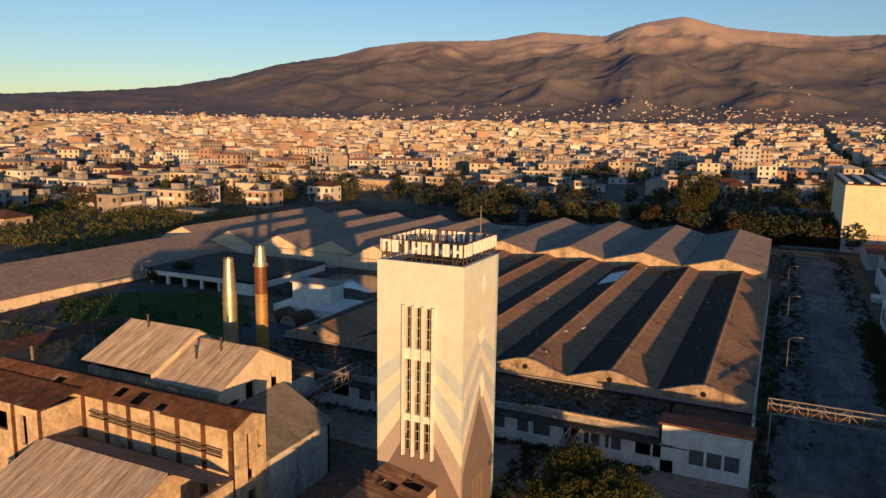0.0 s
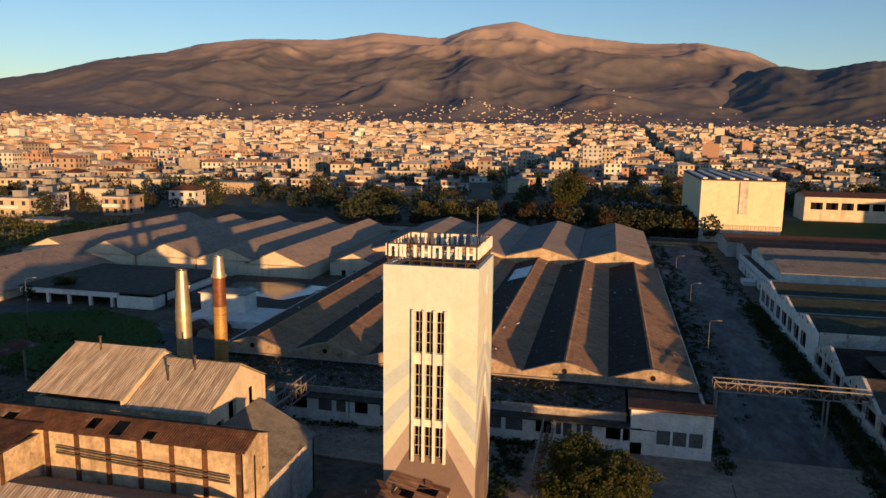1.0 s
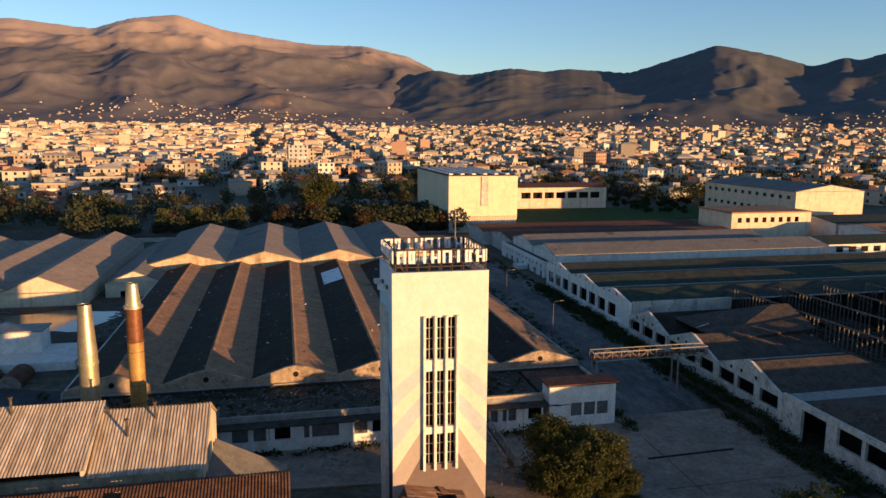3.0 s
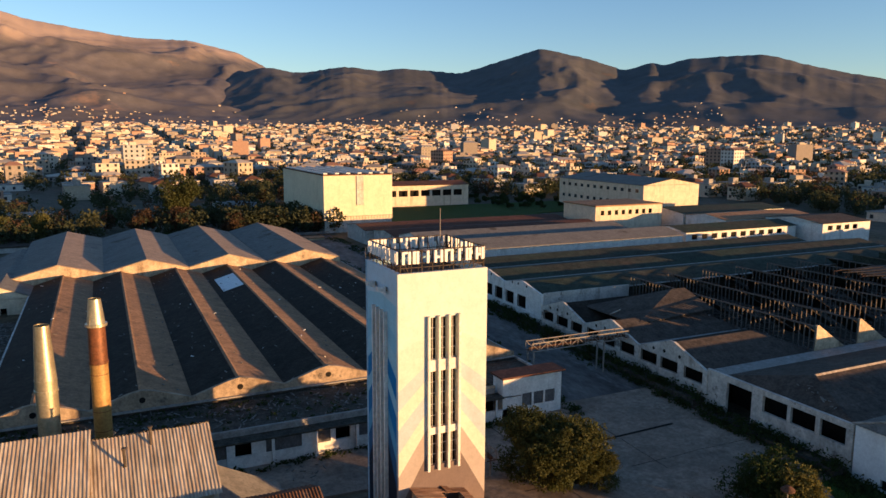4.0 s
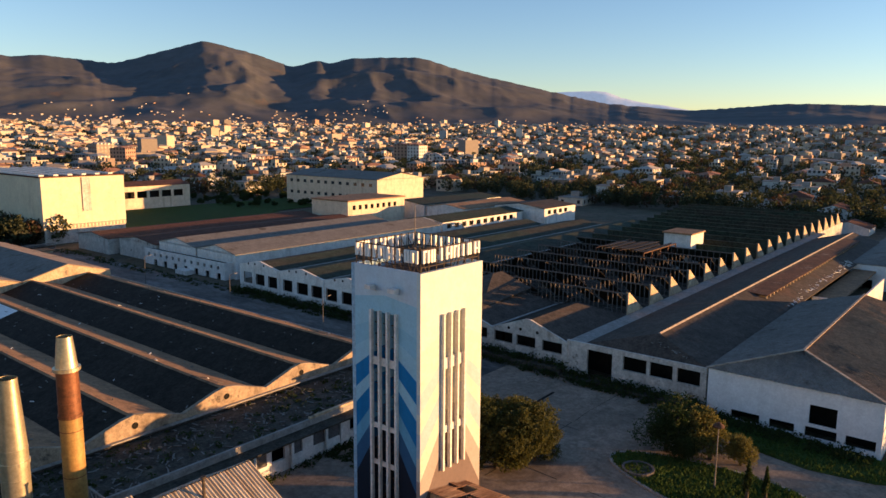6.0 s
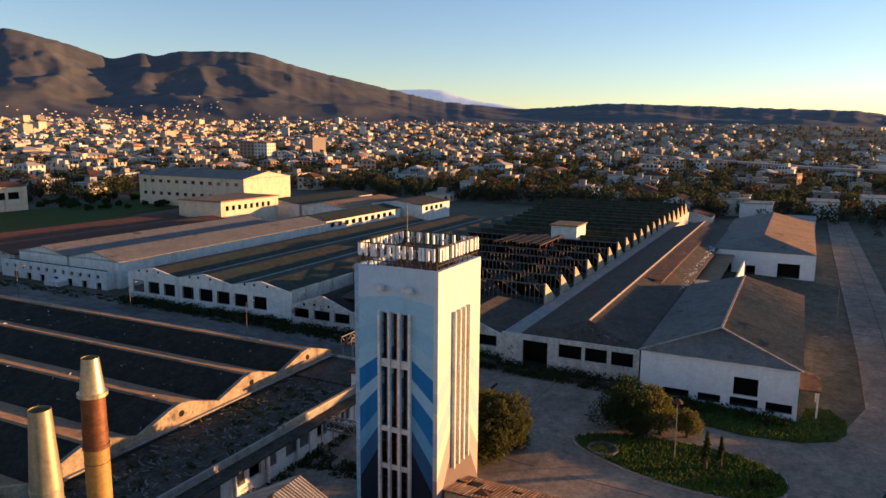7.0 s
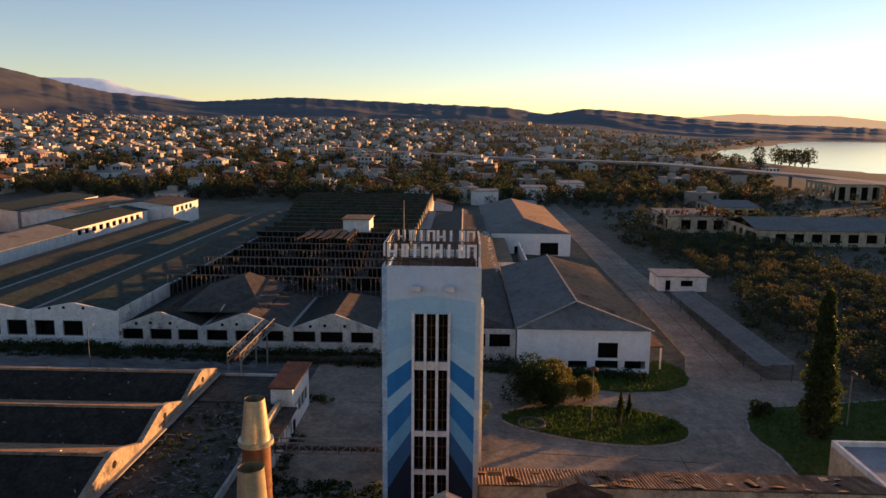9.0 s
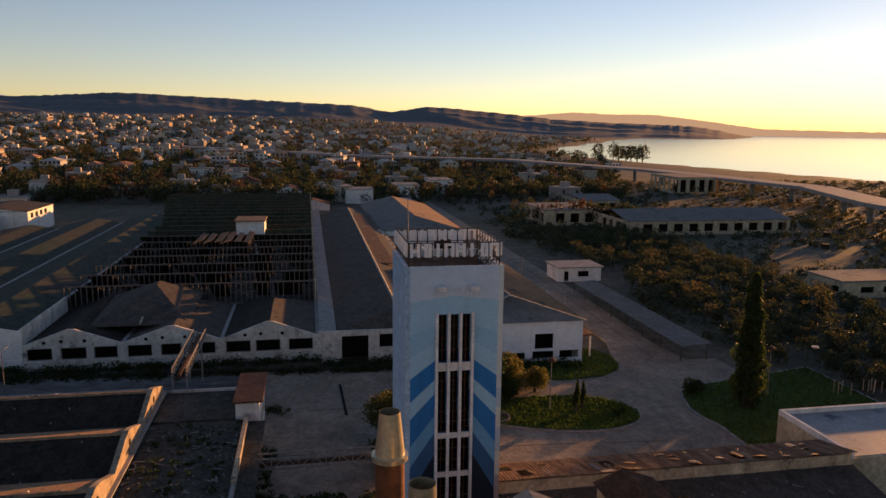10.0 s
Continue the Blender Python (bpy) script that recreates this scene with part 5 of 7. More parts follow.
part("roof_slope", Mesh().waves((-22.0, 46.5, 5.15), (-22.0, 16.5, 5.15), (-26.6, 16.5, 6.1), (-26.6, 46.5, 6.1), 0.26, 0.035, gaps=[(0.02, 0.06, 0.15, 0.5), (0.07, 0.1, 0.55, 0.8), (0.14, 0.16, 0.2, 0.4), (0.3, 0.33, 0.4, 0.75), (0.47, 0.49, 0.1, 0.35), (0.66, 0.69, 0.5, 0.9)]), M_RUSTPALE, sa, "rusted broken roof sheets")
part("roof_slope", Mesh().waves((-32.0, 16.8, 3.8), (-32.0, 46.4, 3.8), (-26.45, 46.4, 5.0), (-26.45, 16.8, 5.0), 0.28, 0.025, gaps=[(0.12, 0.17, 0.1, 0.4), (0.33, 0.36, 0.0, 0.25), (0.52, 0.6, 0.5, 0.75), (0.78, 0.82, 0.1, 0.5)]), M_ROOFBROWN, sa, "dark mossy corrugated slope")
rb = random.Random(14)
for _ in range(26):
    x, y, a = rb.uniform(-26.2, -22.6), rb.uniform(17, 46), rb.uniform(0, 3.1)
    z = 5.15 + (-22.0 - x) * 0.2065 + 0.04
    l = rb.uniform(0.4, 1.3)
    c, d = math.cos(a) * l, math.sin(a) * l
    part("loose_sheet", Mesh().sheet((x, y, z), (x + c, y + d, z + rb.uniform(0, 0.2) + max(0, -c * 0.2)), (x + c - d * 0.5, y + d + c * 0.5, z + rb.uniform(0.05, 0.3) + max(0, -c * 0.2 + d * 0.1)), (x - d * 0.5, y + c * 0.5, z + max(0, d * 0.1) + 0.02), 0.02), rb.choice((M_RUST, M_RUSTPALE, M_ROOFGREY)), sa, "loose broken sheet")
fa = thing("flat_annex", "white flat-roofed block with puddled roof", "building", (-18, 8, 0))
part("body", Mesh().box(-24.8, -12, 0, -15.2, 15.5, 4.6), M_PLASTER, fa)
part("roof_deck", Mesh().box(-24.5, -12, 4.6, -15.5, 15.2, 4.66), M_PUDDLED, fa, "pale grey roof with damp stains")
part("parapet", Mesh().wall("x", 15.2, 0.3, -24.8, -15.2, 4.6, 5.1).wall("y", -15.5, 0.3, -12, 15.2, 4.6, 5.1), M_WHITE, fa)

# chimneys
def chimney(x, y, z, r, mat, cap, label, plain=False):
    t = thing("chimney", label, "chimney", (x, y, 0))
    low = z - 4.7
    part("flue", Mesh().cyl(x, y, low, z - 1.9 - 2.0 * plain, r, r * (1.0 if plain else 0.96), 24, caps=False), mat, t, smooth=True)
    part("lower_flue", Mesh().cyl(x, y, 0, low, r * 1.02, r, 24, caps=False), M_OCHRE if not plain else mat, t, "ochre painted lower flue" if not plain else "", smooth=True)
    top = part("cap", Mesh().cyl(x, y, z - 1.9 - 2.0 * plain, z, r * 1.0, r * 0.68, 24, caps=False), cap, t, smooth=True)
    for zc, k in ((z - 2.0, 1.2),) * (not plain) + ((low - 0.1, 1.08), (z - 3.95, 1.03), (z - 11.5, 1.08)):
        part("collar", Mesh().cyl(x, y, zc, zc + (0.2 if k > 1.04 else 0.08), r * k, r * k, 24), cap if k > 1.1 else mat, t)
    for zc in (z - 5.6, z - 8.4, z - 9.9):
        part("seam", Mesh().cyl(x, y, zc, zc + 0.05, r * 1.025, r * 1.025, 24), M_ROOFBROWN if zc > low and not plain else mat, t)
    # Black plug stands for the shaded hollow of the flue.
    part("inner_pipe", Mesh().cyl(x, y, z - 1.0, z - 0.4, r * 0.6, r * 0.6, 16), M_DARK, top)
    return t


chimney(-50.2, 55.8, 18.9, 0.72, M_BRASS, M_BRASS, "tall bare metal chimney stack", plain=True)
chimney(-46.8, 56.6, 20.3, 0.62, M_FLUERUST, M_BRASS, "tall rust-brown chimney stack with pale metal cap")
base = thing("plant_room", "low dark plant room under the chimneys", "plant room", (-48, 56, 0))
part("body", Mesh().box(-55, 53.3, 0, -43, 60, 7.0), M_GREYWALL, base)
part("roof_slab", Mesh().box(-55.2, 53.3, 7.0, -42.8, 60.2, 7.3), M_FLATROOF, base)

# lattice pipe bridges
def bridge(p, q, h, w, legs, label):
    t = thing("pipe_bridge", label, "footbridge", ((p[0] + q[0]) / 2, (p[1] + q[1]) / 2, 0), group="steel lattice bridges")
    p, q = Vector(p), Vector(q)
    d = q - p
    s = Vector((-d.y, d.x, 0)).normalized() * w / 2
    n = max(4, int(d.length / 1.1))
    for side, o in (("truss", s), ("truss", -s)):
        m = Mesh()
        for z in (0, h):
            m.beam(p + o + Vector((0, 0, z)), q + o + Vector((0, 0, z)), 0.12)
        for i in range(n + 1):
            c = p + d * i / n + o
            m.beam(c, c + Vector((0, 0, h)), 0.07)
            if i < n:
                c2 = p + d * (i + 1) / n + o
                a, b2 = (c, c2 + Vector((0, 0, h))) if i % 2 else (c + Vector((0, 0, h)), c2)
                m.beam(a, b2, 0.06)
        part(side, m, M_STEEL, t)
    m = Mesh()
    for i in range(n + 1):
        c = p + d * i / n
        m.beam(c - s, c + s, 0.07)
    m.beam(p + Vector((0, 0, 0.25)), q + Vector((0, 0, 0.25)), 0.3)
    part("deck", m, M_RUST, t)
    for f in legs:
        c = p + d * f
        for o in (s, -s):
            part("leg", Mesh().beam((c.x + o.x, c.y + o.y, 0), (c.x + o.x, c.y + o.y, p.z), 0.16), M_STEEL, t)
    return t


bridge((0.3, 73, 5.9), (15.0, 73, 5.9), 1.0, 1.4, (0.02, 0.74), "rusty steel lattice bridge over the street")
bridge((-42.6, 55, 4.4), (-42.2, 67, 4.4), 1.2, 1.2, (0.35,), "rusty lattice pipe bridge beside the boiler house")
bridge((-16.0, 53, 3.4), (-16.0, 64.2, 3.4), 0.9, 1.0, (0.1,), "dark lattice pipe bridge beside the tower")


# ---- town ----
rng = random.Random(7)
COMPOUND = [(-175, 60, 205, 205), (-60, 200, 60, 300), (60, 200, 215, 292), (-165, -60, 60, 70), (60, 0, 190, 60), (-90, 190, 20, 262)]
LANES = [(519, 16), (456, -89), (327, -140), (203, -155), (135, -130)]


def taken(x, y):
    return any(a < x < c and b < y < d for a, b, c, d in COMPOUND)


def town_zone(x, y):
    """How built-up the place is, 0 to 1."""
    az, r = bearing(x, y)
    if taken(x, y) or y - lerp(x, SHORE) < 60 or not -80 < az < 112:
        return 0
    near = lerp(az, [(-80, 200), (-60, 195), (-40, 225), (-25, 290), (0, 330), (20, 330), (45, 300), (60, 270), (80, 225), (100, 215), (112, 300)])
    if r < near:
        return 0
    d = lerp(az, [(-60, 1.0), (0, 0.95), (30, 0.82), (60, 0.6), (80, 0.42), (95, 0.24), (112, 0.08)])
    return d * (1 - (0.45 if az < 20 else 0.6) * smooth(1700 - 9 * max(0, min(70, az)), 2650, r))


def house_template(k):
    """A flat-roofed or tiled town house, one to three storeys, with windows and a balcony."""
    rs = random.Random(100 + k)
    w, d, st = rs.uniform(9, 14), rs.uniform(8, 11), rs.choice((1, 1, 2, 2, 2))
    h = 3.1 * st
    t = thing("town_house", ("white", "cream", "ochre", "pale grey")[k % 4] + " plastered town house with " + ("tiled hip roof" if k % 3 == 0 else "flat concrete roof"), "house", group="town houses")
    part("wall", Mesh().box(-w / 2, -d / 2, 0, w / 2, d / 2, h), M_TOWN, t)
    if k % 3 == 0:
        m = Mesh()
        o = 0.5
        c = [(-w / 2 - o, -d / 2 - o, h), (w / 2 + o, -d / 2 - o, h), (w / 2 + o, d / 2 + o, h), (-w / 2 - o, d / 2 + o, h)]
        p, q = (-w / 5, 0, h + 2), (w / 5, 0, h + 2)
        m.face(c[0], c[1], q, p).face(c[1], c[2], q).face(c[2], c[3], p, q).face(c[3], c[0], p).face(*c[::-1])
        part("roof", m, M_ROOFRED, t)
    else:
        part("roof", Mesh().box(-w / 2 - 0.3, -d / 2 - 0.3, h, w / 2 + 0.3, d / 2 + 0.3, h + 0.3).box(-w / 6, -d / 6, h + 0.3, w / 8, d / 6, h + 2.4), M_CONC, t)
    for s in range(st):
        z = 3.1 * s
        part("balcony", Mesh().box(-w / 2 + 0.5, -d / 2 - 1.3, z + 2.95, w / 4, -d / 2, z + 3.1).box(-w / 2 + 0.5, -d / 2 - 1.3, z + 3.1, w / 4, -d / 2 - 1.2, z + 4.0) if s < st - 1 else Mesh().box(-w / 2, -d / 2 - 0.12, z + 2.9, w / 2, -d / 2 - 0.003, z + 3.05), M_WHITE, t)
        for i in range(3):
            x = -w / 2 + w * (i + 0.5) / 3
            part("window", Mesh().box(x - 0.6, -d / 2 - 0.05, z + 0.9, x + 0.6, -d / 2 + 0.02, z + 2.3), M_GLASS, t)
            y = -d / 2 + d * (i + 0.5) / 3
            if i != 1:
                part("window", Mesh().box(w / 2 - 0.02, y - 0.6, z + 0.9, w / 2 + 0.05, y + 0.6, z + 2.3), M_GLASS, t)
                part("window", Mesh().box(-w / 2 - 0.05, y - 0.6, z + 0.9, -w / 2 + 0.02, y + 0.6, z + 2.3), M_GLASS, t)
    return t


near_spots, far_spots = [], []
for r0, r1, step in ((190, 620, 16.5), (620, 1300, 18), (1300, 2750, 24)):
    n = int(2 * r1 / step)
    for i in range(n + 1):
        for j in range(n + 1):
            x = HUB.x - r1 + i * step + rng.uniform(-0.25, 0.25) * step
            y = HUB.y - r1 + j * step + rng.uniform(-0.25, 0.25) * step
            az, r = bearing(x, y)
            if not r0 <= r < r1 or i % 7 == 0 or j % 5 == 0:
                continue
            block = 0.5 + 0.5 * noise.noise(Vector((x, y, 0)) * 0.006)
            if rng.random() > town_zone(x, y) * (0.55 + 0.6 * block):
                continue
            (near_spots if r < 420 else far_spots).append((x, y, step))

kinds = [house_template(k) for k in range(14)]
near_spots.sort(key=lambda s: bearing(s[0], s[1])[1])
for i, (x, y, step) in enumerate(near_spots[:280]):
    m = pose(x, y, land(x, y), 0, 0, rng.choice((8, 98, 188, 8)) + rng.uniform(-3, 3))
    if i < len(kinds):
        kinds[i].matrix_basis = m
    else:
        copy_thing(kinds[rng.randrange(len(kinds))], m)
far_spots += near_spots[280:]

walls, roofs, panes, tiles = Mesh(), Mesh(), Mesh(), Mesh()


def turned(m, x, y, z, a, pts):
    c, s = math.cos(a), math.sin(a)
    return [(x + c * p - s * q, y + s * p + c * q, z + h) for p, q, h in pts]


for x, y, step in far_spots:
    az, r = bearing(x, y)
    z = land(x, y) - 0.5
    w, d = rng.uniform(0.5, 1.02) * step, rng.uniform(0.42, 0.8) * step
    st = rng.choice((1, 2, 2, 3, 3, 4)) if az < 8 and r > 420 else rng.choice((1, 1, 2, 2, 2, 3))
    kind = rng.random()
    if kind < 0.012 and r > 500 and az < 60:
        st, w, d = rng.choice((5, 6, 7)), rng.uniform(14, 22), 13
    elif kind < 0.05 and r > 330 and az > -20:
        st, w, d = rng.choice((1, 2)), rng.uniform(24, 44), rng.uniform(14, 20)
    h = (3.0 if az < 20 else 2.8) * st + 0.5
    a = radians(8 + rng.choice((0, 0, 25, -20)) + rng.uniform(-3, 3))
    base = [(-w / 2, -d / 2), (w / 2, -d / 2), (w / 2, d / 2), (-w / 2, d / 2)]
    lo, hi = turned(None, x, y, z, a, [(*b, 0) for b in base]), turned(None, x, y, z, a, [(*b, h) for b in base])
    k = len(walls.v)
    walls.v += lo + hi
    walls.f += [(k + i, k + (i + 1) % 4, k + 4 + (i + 1) % 4, k + 4 + i) for i in range(4)] + [(k + 4, k + 5, k + 6, k + 7)]
    if rng.random() < 0.45:
        o = 0.6
        e = turned(None, x, y, z + h, a, [(p * (1 + 2 * o / w), q * (1 + 2 * o / d), 0) for p, q in base])
        p1, p2 = turned(None, x, y, z + h, a, [(-w / 5, 0, 1.9), (w / 5, 0, 1.9)])
        k = len(tiles.v)
        tiles.v += e + [p1, p2]
        tiles.f += [(k, k + 1, k + 5, k + 4), (k + 1, k + 2, k + 5), (k + 2, k + 3, k + 4, k + 5), (k + 3, k, k + 4)]
    else:
        k = len(roofs.v)
        sb2 = [(-w / 6, -d / 6), (w / 7, -d / 6), (w / 7, d / 5), (-w / 6, d / 5)]
        roofs.v += turned(None, x, y, z + h, a, [(*b, 0.02) for b in sb2]) + turned(None, x, y, z + h, a, [(*b, 2.3) for b in sb2])
        roofs.f += [(k + i, k + (i + 1) % 4, k + 4 + (i + 1) % 4, k + 4 + i) for i in range(4)] + [(k + 4, k + 5, k + 6, k + 7)]
    if r < 700:
        nw = max(2, int(w / 3.2))
        for s in range(st):
            for side in (0, 1, 3):
                span = w if side == 0 else d
                for i in range(nw):
                    u = -span / 2 + span * (i + 0.5) / nw
                    q0, q1, z0, z1 = u - 0.65, u + 0.65, 0.5 + 3.1 * s + 0.7, 0.5 + 3.1 * s + 2.3
                    if side == 0:
                        pts = [(q0, -d / 2 - 0.04, z0), (q1, -d / 2 - 0.04, z0), (q1, -d / 2 - 0.04, z1), (q0, -d / 2 - 0.04, z1)]
                    else:
                        e = w / 2 + 0.04 if side == 1 else -w / 2 - 0.04
                        pts = [(e, q0, z0), (e, q1, z0), (e, q1, z1), (e, q0, z1)]
                    panes.face(*turned(None, x, y, z, a, pts))
town = thing("town_quarter", "dense sunlit town of plastered low blocks", "town", (0, 900, 0), kind="stuff")
part("wall", walls, M_TOWN, town, kind="stuff")
part("roof", tiles, M_TOWNROOF, town, kind="stuff")
part("roof_hut", roofs, M_TOWN, town, kind="stuff")
part("window", panes, M_GLASS, town, kind="stuff")

# hillside villages
vill = Mesh()
CLUSTERS = [(-52, 2750, 4, 190), (-44, 2700, 4, 120), (-30, 2750, 5, 110), (-22, 2800, 3, 90), (-9, 2780, 4, 240), (-2, 2750, 4, 140), (6, 2700, 4, 70), (22, 2700, 6, 150), (27, 2750, 2, 70), (38, 2720, 3.5, 150), (44, 2760, 2.5, 90), (56, 2680, 4, 140), (66, 2650, 5, 90)]
for az0, r0, spread, count in CLUSTERS:
    for i in range(int(count * (0.55 if az0 < 10 else 0.36))):
        az, r = rng.gauss(az0, spread), r0 - 120 + abs(rng.gauss(0, 100 if az0 > 10 else 150)) - rng.uniform(0, 180)
        x, y = HUB.x + r * math.sin(radians(az)), HUB.y + r * math.cos(radians(az))
        z = range_height(x, y)
        sx, sy = rng.uniform(1.8, 4.2), rng.uniform(1.6, 3.2)
        vill.box(x - sx, y - sy, z - 6, x + sx, y + sy, z + rng.uniform(1.5, 3.6))
solid("hillside_village", vill, M_TOWN, "pale houses scattered on the hillside", "village", kind="stuff")

# ---- trees ----
def leaves(m, c, rx, rz, n, size, rs):
    """Many small leaf faces spread through a lumpy crown."""
    for _ in range(n):
        u, t = rs.uniform(-1, 1), rs.uniform(0, 2 * math.pi)
        k = (1 - u * u) ** 0.5
        d = Vector((k * math.cos(t), k * math.sin(t), u))
        f = rs.uniform(0.55, 1.0) ** 0.6 * (0.78 + 0.45 * noise.noise(d * 2.3 + Vector(c)))
        p = Vector((c[0] + d.x * rx * f, c[1] + d.y * rx * f, c[2] + d.z * rz * f))
        a, b = Vector((rs.gauss(0, 1), rs.gauss(0, 1), rs.gauss(0, 1))).normalized(), Vector((rs.gauss(0, 1), rs.gauss(0, 1), rs.gauss(0, 1)))
        b = a.cross(b).normalized()
        s = size * rs.uniform(0.6, 1.3)
        m.face(p - a * s - b * s * 0.5, p + a * s - b * s * 0.4, p + a * s * 0.7 + b * s * 0.5, p - a * s * 0.6 + b * s * 0.55)


def tree_kind(label, leaf, h, rx, rz, clumps, n, size, seed, name="tree"):
    """Tapered trunk, limbs and a crown of leaf clumps, standing at the origin."""
    rs = random.Random(seed)
    t = thing(name, label, "tree")
    tr = Mesh().cyl(0, 0, -0.3, h * 0.55, h * 0.035 + 0.08, h * 0.02, 8)
    cr = Mesh()
    for i in range(clumps):
        a, q = rs.uniform(0, 6.28), rs.uniform(0.15, 0.62)
        c = (rx * q * math.cos(a), rx * q * math.sin(a), h - rz + rs.uniform(-0.55, 0.55) * rz)
        if rz > 2.5 * rx:
            f = (i + 0.5) / clumps
            c = (c[0] * 0.5 * (1.1 - f), c[1] * 0.5 * (1.1 - f), 1.2 + f * (h - 2.0))
            tr.beam((0, 0, c[2] - 0.5), c, 0.1)
            g = rx * (0.85 - 0.6 * f ** 2)
            leaves(cr, c, g, max(g, 1.0), n // clumps, size, rs)
            continue
        tr.beam((0, 0, h * rs.uniform(0.25, 0.5)), c, 0.12 + h * 0.006)
        leaves(cr, c, rx * rs.uniform(0.4, 0.6), rz * rs.uniform(0.4, 0.6), n // clumps, size, rs)
    part("trunk", tr, M_BARK, t)
    part("crown", cr, leaf, t)
    return t


KINDS = {
    "big": tree_kind("broad olive-green tree in evening light", M_LEAF, 7.8, 5.9, 3.9, 20, 60000, 0.12, 1),
    "round": tree_kind("dark green rounded tree", M_LEAFDARK, 7.5, 4.4, 3.6, 18, 15000, 0.115, 2),
    "gold": tree_kind("small tree with yellowing crown", M_LEAFGOLD, 6.5, 3.0, 3.2, 14, 9000, 0.11, 3),
    "rust": tree_kind("bare-branched russet autumn tree", M_LEAFRUST, 7.0, 4.2, 2.8, 9, 2600, 0.22, 4),
    "tall": tree_kind("tall dark eucalyptus tree", M_LEAF, 16, 6.5, 6.5, 14, 6000, 0.3, 5),
    "shrub": tree_kind("dense dark green shrub", M_LEAFDARK, 3.0, 2.2, 1.5, 6, 1500, 0.15, 6, "shrub"),
    "cypress": tree_kind("tall narrow dark green cypress", M_LEAFDARK, 15.0, 2.1, 7.2, 30, 12000, 0.17, 7),
    "sapling": tree_kind("slim young dark green cypress", M_LEAFDARK, 4.2, 0.5, 2.0, 5, 800, 0.12, 8),
}
used = set()


def plant(kind, x, y, s=1.0, turn=None):
    m = pose(x, y, max(land(x, y), rise(y)), 0, 0, rng.uniform(0, 360) if turn is None else turn) @ Matrix.Diagonal((s, s, s, 1))
    if kind in used:
        return copy_thing(KINDS[kind], m)
    used.add(kind)
    KINDS[kind].matrix_basis = m
    return KINDS[kind]


plant("big", -12.0, 50.6, 0.9)
plant("big", -8.4, 48.6, 0.55, 60)
plant("round", 2.6, 40.2, 0.76)
plant("gold", 3.6, 36.2, 0.9)
plant("round", 1.4, 38.0, 0.55)
plant("sapling", -2.5, 31.0, 1.0)
plant("sapling", -1.3, 29.8, 0.85)
plant("cypress", -2.6, 10.4, 1.07)
plant("shrub", 2.4, 14.2, 0.75)
plant("shrub", -3.4, 26.6, 0.4)
plant("shrub", -2.6, 25.6, 0.32)
plant("gold", 4.4, 33.6, 0.66)
for x, y, k, s in ((-24, 235, "tall", 1.15), (-36, 225, "rust", 1.2), (-26, 222, "rust", 1.1), (-12, 214, "rust", 0.9), (-50, 232, "gold", 1.3), (-8, 226, "round", 1.0), (2, 216, "rust", 0.8),
                   (-62, 222, "gold", 1.5), (-70, 228, "gold", 1.4), (-84, 228, "round", 1.0), (-44, 246, "round", 1.1), (-18, 246, "round", 1.2), (-30, 208, "shrub", 1.3), (-20, 203, "shrub", 1.4), (-8, 203, "rust", 0.6),
                   (-104, 103, "round", 0.75), (-108, 100, "shrub", 1.3), (-60, 62, "round", 0.7), (-66, 64, "shrub", 1.4), (-62, 66, "shrub", 1.3)):
    plant(k, x, y, s)

far_leaf, far_gold = Mesh(), Mesh()
for _ in range(21000):
    az = rng.uniform(-75, 112) if rng.random() < 0.45 else rng.uniform(5, 112)
    r = 190 + 2200 * rng.random() ** 1.6
    x, y = HUB.x + r * math.sin(radians(az)), HUB.y + r * math.cos(radians(az))
    if (taken(x, y) and not (-90 < x < 20 and 200 < y < 262)) or y - lerp(x, SHORE) < 30:
        continue
    if noise.noise(Vector((x, y, 5)) * 0.008) < (-0.05 if az < -5 else -0.35):
        continue
    if az > 72 and rng.random() < 0.3:
        continue
    h = rng.uniform(4, 9)
    m = far_gold if rng.random() < 0.14 else far_leaf
    k = 170 if r < 420 else 70 if r < 800 else 22
    leaves(m, (x, y, land(x, y) + h * 0.52), h * rng.uniform(0.35, 0.6), h * 0.5, k, h * (0.06 if r < 420 else 0.09 if r < 800 else 0.16), rng)
solid("town_trees", far_leaf, M_SCRUB, "dark green trees scattered through the town", "trees", kind="stuff")
solid("autumn_trees", far_gold, M_LEAFRUST, "russet and yellow trees between the houses", "trees", kind="stuff")

# ---- raised motorway ----
mw = thing("motorway_viaduct", "grey raised motorway crossing the plain", "viaduct", (330, -140, 0))
for (xa, ya), (xb, yb) in zip([(900, 300)] + LANES, LANES + [(60, -122)]):
    part("deck", Mesh().beam((xa, ya, 7.4), (xb, yb, 7.4), 14, 1.4), M_CONC, mw)
    n = int(math.hypot(xb - xa, yb - ya) / 22)
    for i in range(n):
        t = (i + 0.5) / n
        part("pier", Mesh().cyl(xa + (xb - xa) * t, ya + (yb - ya) * t, -1, 6.8, 1.0, 1.0, 8), M_CONC, mw)

# ---- island, grass, kerbs ----
def ring_kerb(pts, w, z, label):
    m = Mesh()
    n = len(pts)
    for i in range(n):
        a, b = Vector((*pts[i], 0)), Vector((*pts[(i + 1) % n], 0))
        m.beam((a.x, a.y, z / 2 + rise(a.y)), (b.x, b.y, z / 2 + rise(b.y)), w, z)
    return solid("kerb", m, M_CONC, label, "kerb", kind="structure")


